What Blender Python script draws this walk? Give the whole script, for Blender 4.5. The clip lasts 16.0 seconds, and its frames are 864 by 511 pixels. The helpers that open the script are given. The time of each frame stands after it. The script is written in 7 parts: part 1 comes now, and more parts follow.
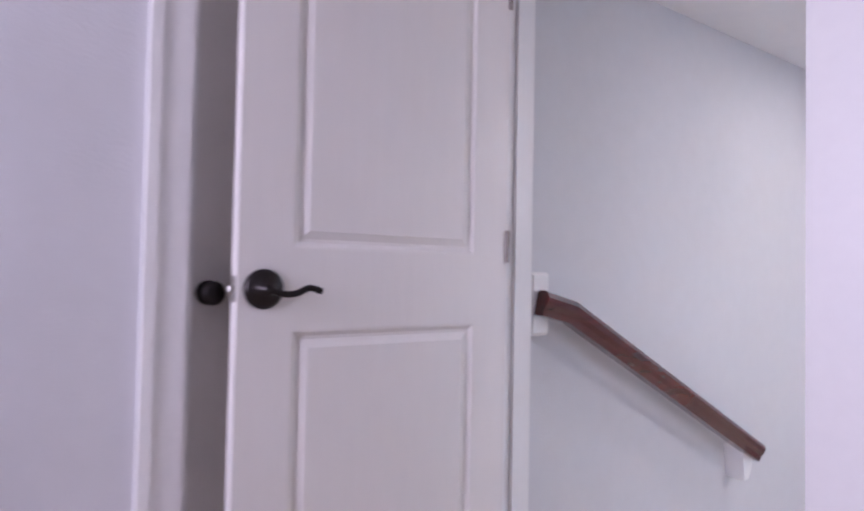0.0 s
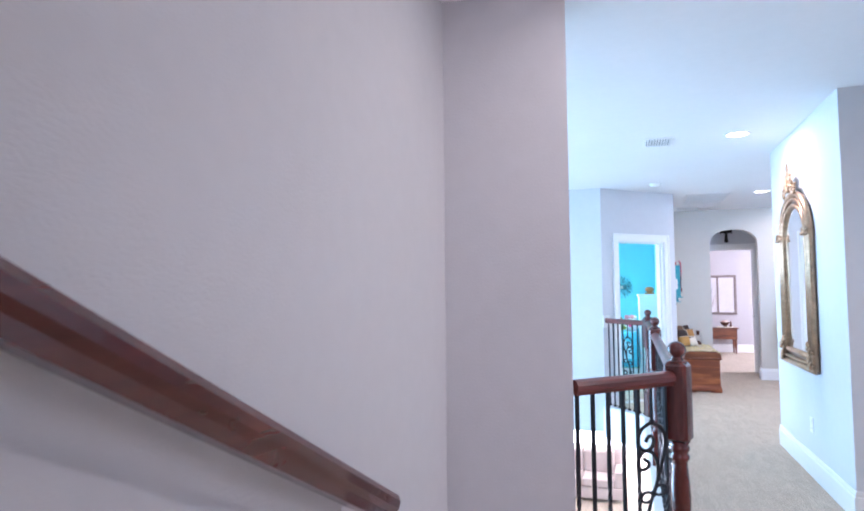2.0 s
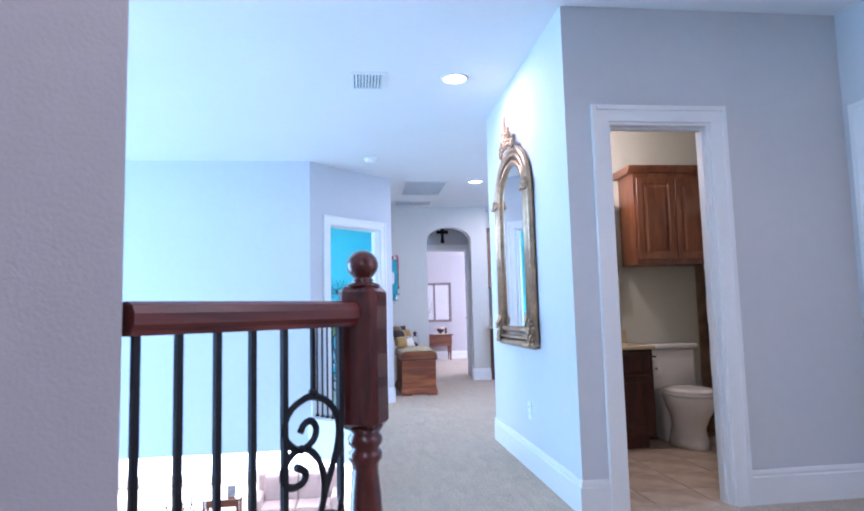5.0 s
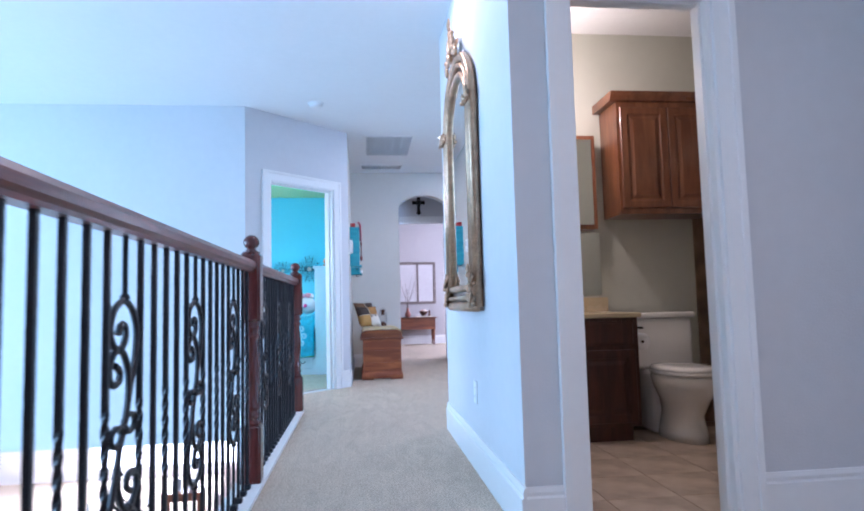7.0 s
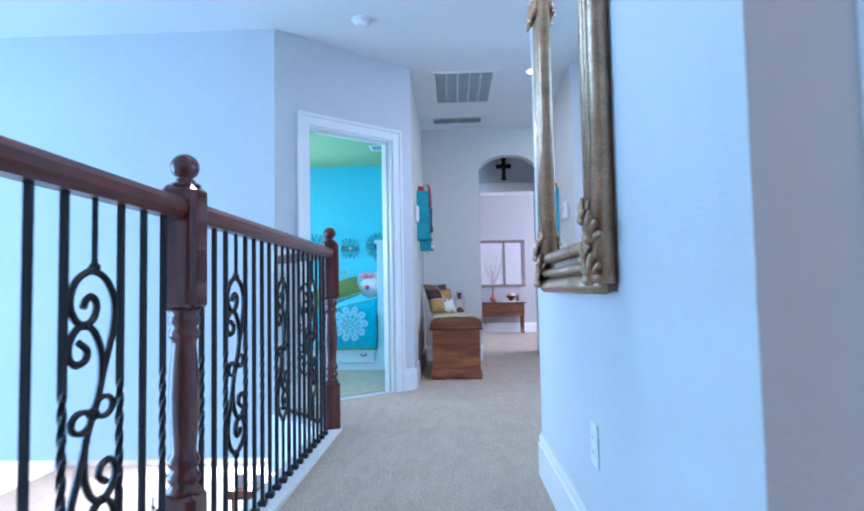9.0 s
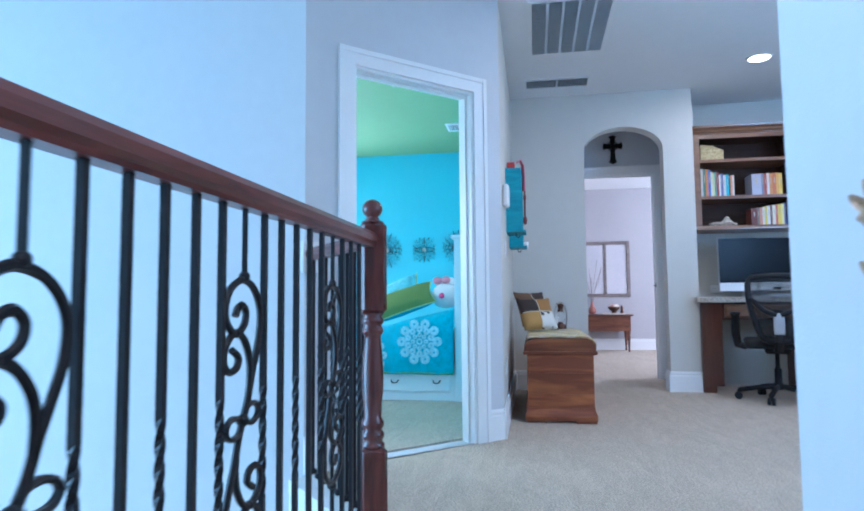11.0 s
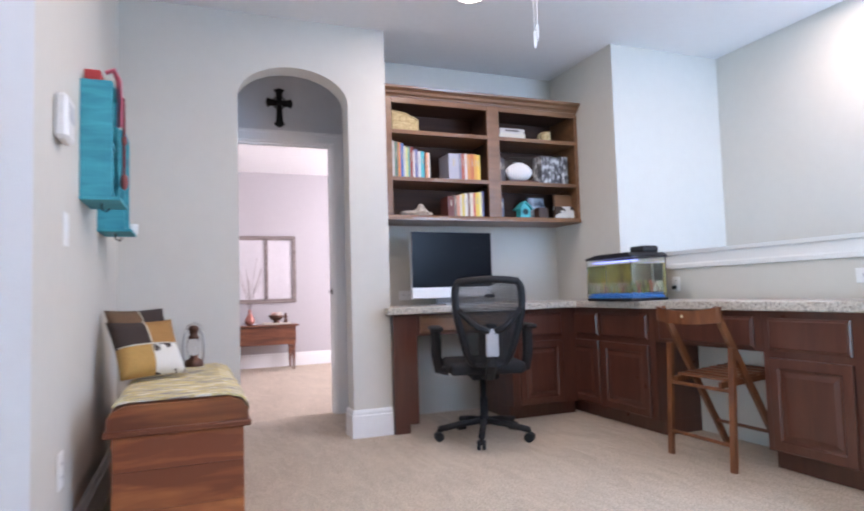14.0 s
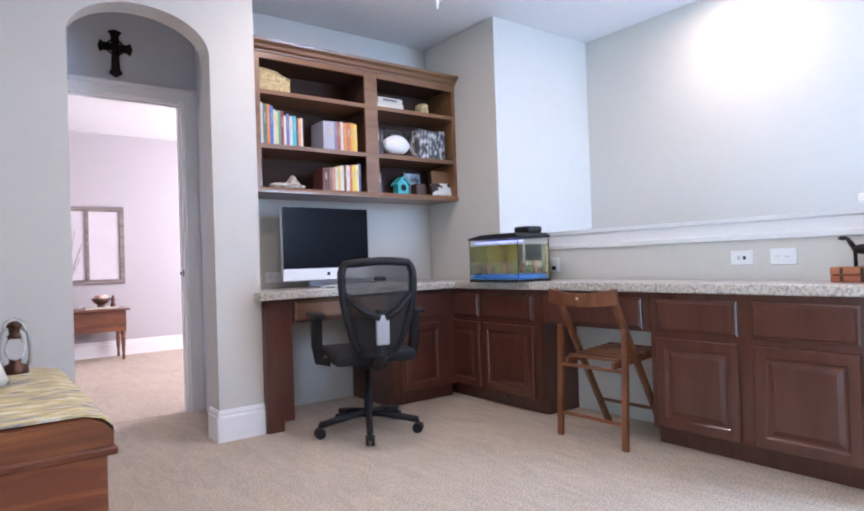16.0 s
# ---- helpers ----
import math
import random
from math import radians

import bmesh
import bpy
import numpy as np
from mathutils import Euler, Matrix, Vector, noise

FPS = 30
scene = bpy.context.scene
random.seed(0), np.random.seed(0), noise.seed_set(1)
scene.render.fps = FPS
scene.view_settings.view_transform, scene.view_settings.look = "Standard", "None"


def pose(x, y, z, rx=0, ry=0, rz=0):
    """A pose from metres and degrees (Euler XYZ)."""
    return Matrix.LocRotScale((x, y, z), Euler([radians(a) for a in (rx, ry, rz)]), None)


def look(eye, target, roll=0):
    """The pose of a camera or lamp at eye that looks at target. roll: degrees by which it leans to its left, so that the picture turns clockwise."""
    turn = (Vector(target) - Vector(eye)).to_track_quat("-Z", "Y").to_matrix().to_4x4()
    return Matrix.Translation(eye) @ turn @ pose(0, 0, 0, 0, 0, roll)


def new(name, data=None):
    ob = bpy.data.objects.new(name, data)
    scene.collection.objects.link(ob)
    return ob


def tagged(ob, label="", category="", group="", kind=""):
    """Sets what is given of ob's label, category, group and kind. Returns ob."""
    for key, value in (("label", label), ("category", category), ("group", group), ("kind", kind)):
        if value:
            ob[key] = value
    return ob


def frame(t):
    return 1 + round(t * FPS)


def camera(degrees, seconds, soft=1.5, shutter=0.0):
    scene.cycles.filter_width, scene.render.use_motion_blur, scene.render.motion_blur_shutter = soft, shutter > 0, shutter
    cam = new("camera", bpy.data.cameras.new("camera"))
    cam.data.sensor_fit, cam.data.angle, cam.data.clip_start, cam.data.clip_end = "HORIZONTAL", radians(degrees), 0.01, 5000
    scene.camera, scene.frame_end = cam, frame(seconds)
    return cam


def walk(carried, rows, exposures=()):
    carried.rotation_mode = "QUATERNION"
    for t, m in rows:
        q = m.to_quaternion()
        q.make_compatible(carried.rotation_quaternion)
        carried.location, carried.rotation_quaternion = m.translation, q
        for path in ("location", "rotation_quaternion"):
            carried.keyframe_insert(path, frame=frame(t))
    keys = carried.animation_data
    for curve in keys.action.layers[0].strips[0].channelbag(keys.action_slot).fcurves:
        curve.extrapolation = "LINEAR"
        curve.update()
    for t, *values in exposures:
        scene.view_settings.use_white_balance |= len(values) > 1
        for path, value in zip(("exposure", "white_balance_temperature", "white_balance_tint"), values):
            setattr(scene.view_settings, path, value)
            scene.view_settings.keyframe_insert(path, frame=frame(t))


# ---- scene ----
cam = camera(70.5, 16.0, soft=1.9, shutter=0.4)
PATH = [
    (0, (0.94, -0.141, 1.631), (-0.692, 1.014, 1.688), 1.1),
    (0.5, (0.575, 0.105, 1.585), (-0.835, 1.521, 1.662), 0.1),
    (1, (0.402, 0.3, 1.488), (-0.71, 1.96, 1.582), -0.7),
    (1.3, (0.278, 0.453, 1.498), (-0.566, 2.265, 1.57), 0.5),
    (1.5, (0.254, 0.566, 1.496), (-0.435, 2.443, 1.565), 0.0),
    (2, (0.212, 0.994, 1.473), (-0.4, 2.894, 1.59), -0.5),
    (2.5, (0.219, 1.278, 1.445), (-0.341, 3.193, 1.58), -0.6),
    (3, (0.194, 1.579, 1.429), (-0.105, 3.551, 1.573), -0.5),
    (3.5, (0.23, 1.82, 1.312), (0.136, 3.811, 1.466), -0.9),
    (4, (0.277, 1.983, 1.238), (0.315, 3.977, 1.399), -1.0),
    (4.5, (0.302, 2.188, 1.187), (0.479, 4.173, 1.358), -1.2),
    (5, (0.393, 2.393, 1.077), (0.635, 4.37, 1.265), -1.5),
    (5.2, (0.413, 2.422, 1.052), (0.662, 4.398, 1.238), -1.6),
    (7.3, (1.005, 3.508, 0.847), (1.223, 5.491, 0.999), -1.4),
    (7.5, (1.016, 3.641, 0.836), (1.216, 5.625, 0.984), -1.4),
    (8, (1.076, 4.001, 0.833), (1.182, 5.994, 0.959), -1.4),
    (8.5, (1.133, 4.357, 0.828), (1.128, 6.353, 0.941), -1.2),
    (9, (1.156, 4.783, 0.842), (1.092, 6.779, 0.955), -1.1),
    (9.5, (1.175, 5.139, 0.853), (0.923, 7.119, 0.978), -0.8),
    (9.7, (1.162, 5.291, 0.839), (0.841, 7.261, 0.966), -0.5),
    (11.8, (0.981, 6.864, 0.874), (0.651, 8.832, 1.022), -0.5),
    (12, (0.982, 7.03, 0.883), (0.669, 9.0, 1.026), -0.3),
    (12.5, (1.05, 7.329, 0.901), (0.896, 9.318, 1.045), -0.4),
    (13, (1.056, 7.64, 0.902), (1.304, 9.62, 1.041), -1.0),
    (13.5, (1.102, 7.887, 0.931), (1.657, 9.805, 1.054), -1.6),
    (14, (1.226, 8.107, 0.944), (1.958, 9.964, 1.066), -1.7),
    (14.5, (1.259, 8.273, 0.946), (2.251, 10.005, 1.063), -1.8),
    (15, (1.211, 8.437, 0.963), (2.395, 10.045, 1.069), -2.0),
    (15.5, (1.156, 8.508, 0.981), (2.388, 10.082, 1.055), -2.0),
    (16, (1.101, 8.536, 0.999), (2.302, 10.135, 1.021), -1.9),
]
EXPOSURES = [(0.0, 0.68, 5700, 27), (0.5, 0.66, 5700, 26), (1.0, 0.55, 5800, 26), (1.5, 0.38, 5700, 25), (2.0, 0.34, 5750, 26), (3.0, 0.22, 5550, 28), (3.8, 0.24, 5500, 29), (5.0, 0.07, 5300, 27), (7.5, -0.10, 5350, 26), (8.5, -0.13, 5150, 23), (9.0, -0.26, 5050, 20), (9.5, -0.48, 4850, 16), (10.6, -0.34, 4950, 14), (12.0, -0.14, 5350, 20), (12.5, -0.02, 5650, 21), (13.0, 0.0, 6050, 25), (13.5, 0.06, 6300, 27), (14.5, 0.15, 6400, 28), (15.5, 0.10, 6250, 29), (16.0, 0.14, 6250, 29)]
walk(cam, [(t, look(eye, target, roll)) for t, eye, target, roll in PATH], EXPOSURES)

# ---- world and light ----
world = bpy.data.worlds.new("sky")
scene.world = world
world.use_nodes = True
wn = world.node_tree
sky = wn.nodes.new("ShaderNodeTexSky")
sky.sky_type, sky.sun_disc, sky.sun_elevation, sky.sun_rotation = "NISHITA", False, radians(42), radians(-80)
wn.nodes["Background"].inputs[1].default_value = 0.12
wn.links.new(sky.outputs[0], wn.nodes["Background"].inputs[0])


def lamp(name, kind, place, target, energy, colour, size=0.3, size_y=None, spot=None, angle=None):
    data = bpy.data.lights.new(name, kind)
    data.energy, data.color = energy, colour
    if kind == "AREA":
        data.size = size
        if size_y:
            data.shape, data.size_y = "RECTANGLE", size_y
        else:
            data.shape = "DISK"
    elif kind == "SPOT":
        data.spot_size, data.spot_blend, data.shadow_soft_size = radians(spot), 0.5, size
    elif kind == "SUN":
        data.angle = angle
    else:
        data.shadow_soft_size = size
    ob = new(name, data)
    ob.matrix_world = look(place, target)
    return ob


DAY, WARM = (0.43, 0.80, 1.0), (1.0, 0.82, 0.62)
lamp("sun", "SUN", (-20, 0, 20), (0, 6, 0), 2.5, (1.0, 0.95, 0.88), angle=radians(0.5))
# daylight in the window openings; the landing and bedroom side lamps are added fills
lamp("void_window_light", "AREA", (-4.92, 6.3, 0.6), (0, 6.3, 0.4), 395, DAY, 4.0, 3.6)
lamp("lower_window_light", "AREA", (-2.0, 18.9, -1.7), (-2.0, 10, -1.7), 900, (0.95, 0.98, 1.0), 7.0, 2.4)
lamp("bedroom_window_light", "AREA", (-2.58, 14.02, 1.57), (-1.2, 11, 0.1), 215, (0.90, 0.95, 1.0), 0.95, 1.4)
# fill lamp added to lighten the bed front and carpet
lamp("bedroom_side_fill", "AREA", (-3.17, 10.5, 1.6), (0.2, 11.0, 0.3), 85, (0.92, 0.95, 1.0), 1.1, 1.3)
lamp("far_window_light", "AREA", (5.56, 14.9, 1.6), (2.6, 14.9, 2.2), 190, (0.96, 0.97, 1.0), 1.7, 1.4)
lamp("upper_window_light", "AREA", (0.12, -2.06, 2.1), (0.0, 2.0, 1.7), 27, (1.0, 0.91, 0.98), 0.9, 1.3)
# fill lamp added to brighten the stair walls; no window is known here
lamp("landing_fill_light", "AREA", (3.22, 2.4, 1.65), (0.0, 2.9, 1.5), 8, (1.0, 0.89, 0.90), 1.4, 1.3)
lamp("stairwell_window_light", "AREA", (4.78, 7.66, 1.75), (4.78, 11, 1.5), 105, (0.42, 0.70, 1.0), 0.8, 1.3)
# ceiling lights; the last three are unseen, added to light study, stairs and landing
CANS = [(1.12, 6.69), (1.95, 10.20), (2.86, 11.46), (4.78, 10.50), (2.6, 8.7), (0.35, 2.92), (2.05, 3.30)]
for cx, cy in CANS:
    lamp("can_light", "AREA", (cx, cy, 2.772 if cy > 3.5 else 2.722), (cx, cy, 0), 4.8 if cy < 3 else 24 if cy < 3.5 else 13.2 if cx < 4.5 else 11, (1.0, 0.89, 0.76), 0.13)
lamp("vanity_light", "POINT", (2.15, 6.95, 2.22), (0, 0, 0), 27, WARM, 0.06)

# ---- materials ----
def mat(name, colour, rough=0.6, metal=0.0, var=0.06, scale=6.0, bump=0.0, bscale=80.0, spec=0.5, rnd=0.0, coat=0.0, stretch=None):
    m = bpy.data.materials.new(name)
    m.use_nodes = True
    t = m.node_tree
    b = t.nodes["Principled BSDF"]
    b.inputs["Roughness"].default_value, b.inputs["Metallic"].default_value = rough, metal
    b.inputs["Specular IOR Level"].default_value, b.inputs["Coat Weight"].default_value = spec, coat
    co = t.nodes.new("ShaderNodeTexCoord")
    src = co.outputs["Object"]
    if stretch:
        mp = t.nodes.new("ShaderNodeMapping")
        mp.inputs["Scale"].default_value = stretch
        t.links.new(src, mp.inputs[0])
        src = mp.outputs[0]
    n1 = t.nodes.new("ShaderNodeTexNoise")
    n1.inputs["Scale"].default_value, n1.inputs["Detail"].default_value = scale, 6
    t.links.new(src, n1.inputs["Vector"])
    n2 = t.nodes.new("ShaderNodeTexNoise")
    n2.inputs["Scale"].default_value, n2.inputs["Detail"].default_value = scale * 9, 4
    t.links.new(src, n2.inputs["Vector"])
    ad = t.nodes.new("ShaderNodeMath")
    ad.operation = "ADD"
    t.links.new(n1.outputs["Fac"], ad.inputs[0])
    t.links.new(n2.outputs["Fac"], ad.inputs[1])
    mr = t.nodes.new("ShaderNodeMapRange")
    mr.inputs[1].default_value, mr.inputs[2].default_value = 0.6, 1.4
    mr.inputs[3].default_value, mr.inputs[4].default_value = 1 - var, 1 + var
    t.links.new(ad.outputs[0], mr.inputs[0])
    val = mr.outputs[0]
    if rnd:
        oi = t.nodes.new("ShaderNodeObjectInfo")
        r2 = t.nodes.new("ShaderNodeMapRange")
        r2.inputs[3].default_value, r2.inputs[4].default_value = 1 - rnd, 1 + rnd
        t.links.new(oi.outputs["Random"], r2.inputs[0])
        mu = t.nodes.new("ShaderNodeMath")
        mu.operation = "MULTIPLY"
        t.links.new(val, mu.inputs[0])
        t.links.new(r2.outputs[0], mu.inputs[1])
        val = mu.outputs[0]
    hs = t.nodes.new("ShaderNodeHueSaturation")
    hs.inputs["Color"].default_value = (*colour, 1)
    t.links.new(val, hs.inputs["Value"])
    t.links.new(hs.outputs[0], b.inputs["Base Color"])
    rr = t.nodes.new("ShaderNodeMapRange")
    rr.inputs[3].default_value, rr.inputs[4].default_value = max(rough - 0.07, 0.02), min(rough + 0.07, 1)
    t.links.new(n1.outputs["Fac"], rr.inputs[0])
    t.links.new(rr.outputs[0], b.inputs["Roughness"])
    if bump:
        nb = t.nodes.new("ShaderNodeTexNoise")
        nb.inputs["Scale"].default_value, nb.inputs["Detail"].default_value = bscale, 5
        t.links.new(src, nb.inputs["Vector"])
        bp = t.nodes.new("ShaderNodeBump")
        bp.inputs["Strength"].default_value, bp.inputs["Distance"].default_value = bump, 0.004
        t.links.new(nb.outputs["Fac"], bp.inputs["Height"])
        t.links.new(bp.outputs[0], b.inputs["Normal"])
    return m


def wood(name, dark, light, rough=0.3, stretch=(1, 1, 12), scale=3.0, coat=0.25, spread=(0.35, 0.7), rnd=0.0):
    m = mat(name, light, rough, coat=coat)
    t = m.node_tree
    b = t.nodes["Principled BSDF"]
    co = t.nodes.new("ShaderNodeTexCoord")
    mp = t.nodes.new("ShaderNodeMapping")
    mp.inputs["Scale"].default_value = stretch
    n = t.nodes.new("ShaderNodeTexNoise")
    n.inputs["Scale"].default_value, n.inputs["Detail"].default_value, n.inputs["Distortion"].default_value = scale, 8, 0.7
    cr = t.nodes.new("ShaderNodeValToRGB")
    cr.color_ramp.elements[0].position, cr.color_ramp.elements[1].position = spread
    cr.color_ramp.elements[0].color, cr.color_ramp.elements[1].color = (*dark, 1), (*light, 1)
    t.links.new(co.outputs["Object"], mp.inputs[0])
    t.links.new(mp.outputs[0], n.inputs["Vector"])
    t.links.new(n.outputs["Fac"], cr.inputs[0])
    out = cr.outputs[0]
    if rnd:
        oi = t.nodes.new("ShaderNodeObjectInfo")
        r2 = t.nodes.new("ShaderNodeMapRange")
        r2.inputs[3].default_value, r2.inputs[4].default_value = 1 - rnd, 1 + rnd
        t.links.new(oi.outputs["Random"], r2.inputs[0])
        h = t.nodes.new("ShaderNodeHueSaturation")
        t.links.new(out, h.inputs["Color"])
        t.links.new(r2.outputs[0], h.inputs["Value"])
        out = h.outputs[0]
    t.links.new(out, b.inputs["Base Color"])
    bp = t.nodes.new("ShaderNodeBump")
    bp.inputs["Strength"].default_value, bp.inputs["Distance"].default_value = 0.15, 0.002
    t.links.new(n.outputs["Fac"], bp.inputs["Height"])
    t.links.new(bp.outputs[0], b.inputs["Normal"])
    return m


def ramp_mat(name, stops, scale, rough=0.7, detail=4, bump=0.0, kind="noise", coords="Object", stretch=(1, 1, 1), dist=0.0, constant=False):
    m = bpy.data.materials.new(name)
    m.use_nodes = True
    t = m.node_tree
    b = t.nodes["Principled BSDF"]
    b.inputs["Roughness"].default_value = rough
    co = t.nodes.new("ShaderNodeTexCoord")
    mp = t.nodes.new("ShaderNodeMapping")
    mp.inputs["Scale"].default_value = stretch
    t.links.new(co.outputs[coords], mp.inputs[0])
    if kind == "noise":
        n = t.nodes.new("ShaderNodeTexNoise")
        n.inputs["Scale"].default_value, n.inputs["Detail"].default_value, n.inputs["Distortion"].default_value = scale, detail, dist
        out = n.outputs["Fac"]
    else:
        n = t.nodes.new("ShaderNodeTexVoronoi")
        n.inputs["Scale"].default_value = scale
        out = n.outputs["Distance"]
    t.links.new(mp.outputs[0], n.inputs["Vector"])
    cr = t.nodes.new("ShaderNodeValToRGB")
    e = cr.color_ramp.elements
    if constant:
        cr.color_ramp.interpolation = "CONSTANT"
    while len(e) < len(stops):
        e.new(0.5)
    for k, (p, c) in enumerate(stops):
        e[k].position, e[k].color = p, (*c, 1)
    t.links.new(out, cr.inputs[0])
    t.links.new(cr.outputs[0], b.inputs["Base Color"])
    if bump:
        bp = t.nodes.new("ShaderNodeBump")
        bp.inputs["Strength"].default_value, bp.inputs["Distance"].default_value = bump, 0.006
        t.links.new(out, bp.inputs["Height"])
        t.links.new(bp.outputs[0], b.inputs["Normal"])
    return m


def glow(name, colour, strength):
    m = bpy.data.materials.new(name)
    m.use_nodes = True
    b = m.node_tree.nodes["Principled BSDF"]
    b.inputs["Base Color"].default_value = (*colour, 1)
    b.inputs["Emission Color"].default_value = (*colour, 1)
    b.inputs["Emission Strength"].default_value = strength
    return m


def glass(name, tint=(1, 1, 1), rough=0.0):
    m = bpy.data.materials.new(name)
    m.use_nodes = True
    b = m.node_tree.nodes["Principled BSDF"]
    b.inputs["Base Color"].default_value = (*tint, 1)
    b.inputs["Transmission Weight"].default_value, b.inputs["Roughness"].default_value, b.inputs["IOR"].default_value = 1.0, rough, 1.3
    return m


PAINT = mat("wall_paint", (0.61, 0.615, 0.63), 0.75, var=0.03, scale=1.6, bump=0.28, bscale=110)
STUDY = mat("study_paint", (0.61, 0.585, 0.53), 0.75, var=0.025, scale=1.6, bump=0.25, bscale=140)
CEIL = mat("ceiling_paint", (0.80, 0.80, 0.80), 0.85, var=0.02, scale=2, bump=0.3, bscale=90)
TRIM = mat("trim_paint", (0.80, 0.80, 0.79), 0.4, var=0.02, scale=4, bump=0.05)
DOORP = mat("door_paint", (0.76, 0.74, 0.71), 0.42, var=0.02, scale=4, bump=0.06, stretch=(1, 1, 0.15))
TURQ = mat("turquoise_paint", (0.15, 0.56, 0.67), 0.7, var=0.03, scale=1.5, bump=0.2, bscale=140)
GREEN = mat("green_ceiling_paint", (0.25, 0.40, 0.20), 0.8, var=0.03, scale=1.5, bump=0.2, bscale=90)
LILAC = mat("far_room_paint", (0.47, 0.45, 0.46), 0.75, var=0.025, scale=1.5, bump=0.2, bscale=140)
BATHP = mat("bath_paint", (0.52, 0.52, 0.45), 0.7, var=0.03, scale=1.5, bump=0.2, bscale=140)
def carpet_mat():
    m = mat("carpet", (0.52, 0.435, 0.345), 0.95, var=0.06, scale=2.2, bump=0.9, bscale=260, spec=0.1)
    t = m.node_tree
    hs = next(n for n in t.nodes if n.type == "HUE_SAT")
    old = hs.inputs["Value"].links[0].from_socket
    co = next(n for n in t.nodes if n.type == "TEX_COORD")
    mp = t.nodes.new("ShaderNodeMapping")
    mp.inputs["Scale"].default_value = (3.0, 1.0, 1.0)
    na = t.nodes.new("ShaderNodeTexNoise")
    na.inputs["Scale"].default_value, na.inputs["Detail"].default_value, na.inputs["Distortion"].default_value = 3.4, 7, 1.6
    nf = t.nodes.new("ShaderNodeTexNoise")
    nf.inputs["Scale"].default_value, nf.inputs["Detail"].default_value = 110, 6
    t.links.new(co.outputs["Object"], mp.inputs[0])
    t.links.new(mp.outputs[0], na.inputs["Vector"])
    t.links.new(co.outputs["Object"], nf.inputs["Vector"])
    ml = t.nodes.new("ShaderNodeMapping")
    ml.inputs["Scale"].default_value = (13.0, 0.9, 1.0)
    nl = t.nodes.new("ShaderNodeTexNoise")
    nl.inputs["Scale"].default_value, nl.inputs["Detail"].default_value, nl.inputs["Distortion"].default_value = 1.6, 5, 0.6
    t.links.new(co.outputs["Object"], ml.inputs[0])
    t.links.new(ml.outputs[0], nl.inputs["Vector"])
    val = old
    for node, lo, hi in ((na, 0.91, 1.08), (nl, 0.965, 1.03), (nf, 0.66, 1.34)):
        r = t.nodes.new("ShaderNodeMapRange")
        r.inputs[1].default_value, r.inputs[2].default_value = 0.3, 0.7
        r.inputs[3].default_value, r.inputs[4].default_value = lo, hi
        t.links.new(node.outputs["Fac"], r.inputs[0])
        mu = t.nodes.new("ShaderNodeMath")
        mu.operation = "MULTIPLY"
        t.links.new(val, mu.inputs[0])
        t.links.new(r.outputs[0], mu.inputs[1])
        val = mu.outputs[0]
    t.links.new(val, hs.inputs["Value"])
    return m


CARPET = carpet_mat()
MAHOG = wood("mahogany", (0.048, 0.009, 0.008), (0.13, 0.026, 0.021), 0.22, (6, 6, 1.2), 4, coat=0.5)
RAILW = wood("mahogany_rail", (0.068, 0.012, 0.011), (0.108, 0.020, 0.016), 0.22, (6, 1.2, 6), 4, coat=0.5)
IRON = mat("black_iron", (0.018, 0.018, 0.022), 0.4, 0.6, var=0.2, scale=20, bump=0.1)
CAB = wood("cabinet_wood", (0.074, 0.023, 0.014), (0.108, 0.035, 0.021), 0.30, (8, 8, 1), 2.5, coat=0.35)
SHELFW = wood("bookcase_wood", (0.165, 0.076, 0.034), (0.235, 0.112, 0.050), 0.35, (1, 8, 8), 2.5, coat=0.2)
# darkened copy of the bookcase wood; the recess shade is in its colour
SHELF_SHADE = wood("bookcase_back", (0.050, 0.020, 0.012), (0.075, 0.031, 0.018), 0.75, (1, 8, 8), 2.5, coat=0.0)
GRAN = ramp_mat("granite_laminate", [(0.28, (0.20, 0.17, 0.15)), (0.42, (0.40, 0.36, 0.31)), (0.55, (0.56, 0.52, 0.46)), (0.75, (0.66, 0.62, 0.56))], 75, 0.28, 8)
CEDAR = wood("cedar", (0.17, 0.042, 0.015), (0.42, 0.14, 0.042), 0.46, (1.2, 3, 9), 1.7, coat=0.08, spread=(0.44, 0.74), rnd=0.3)
BLACKP = mat("black_plastic", (0.012, 0.012, 0.014), 0.5, var=0.15, scale=30, bump=0.1, spec=0.3)
SCREEN = mat("dark_screen", (0.006, 0.007, 0.010), 0.25, var=0.05, spec=0.08)
ALU = mat("silver_plastic", (0.55, 0.56, 0.58), 0.35, 0.5, var=0.04)
WHITEP = mat("white_plastic", (0.80, 0.80, 0.79), 0.4, var=0.02)
PORC = mat("porcelain", (0.80, 0.78, 0.74), 0.12, var=0.015, coat=0.4)
BRONZE = mat("oil_rubbed_bronze", (0.022, 0.018, 0.018), 0.32, 0.7, var=0.2, scale=25)
GOLD = mat("antique_gold", (0.47, 0.30, 0.19), 0.34, 0.7, var=0.45, scale=18, bump=0.35, bscale=60)
MIRROR = mat("mirror_silver", (0.86, 0.90, 0.90), 0.02, 1.0, var=0.0)
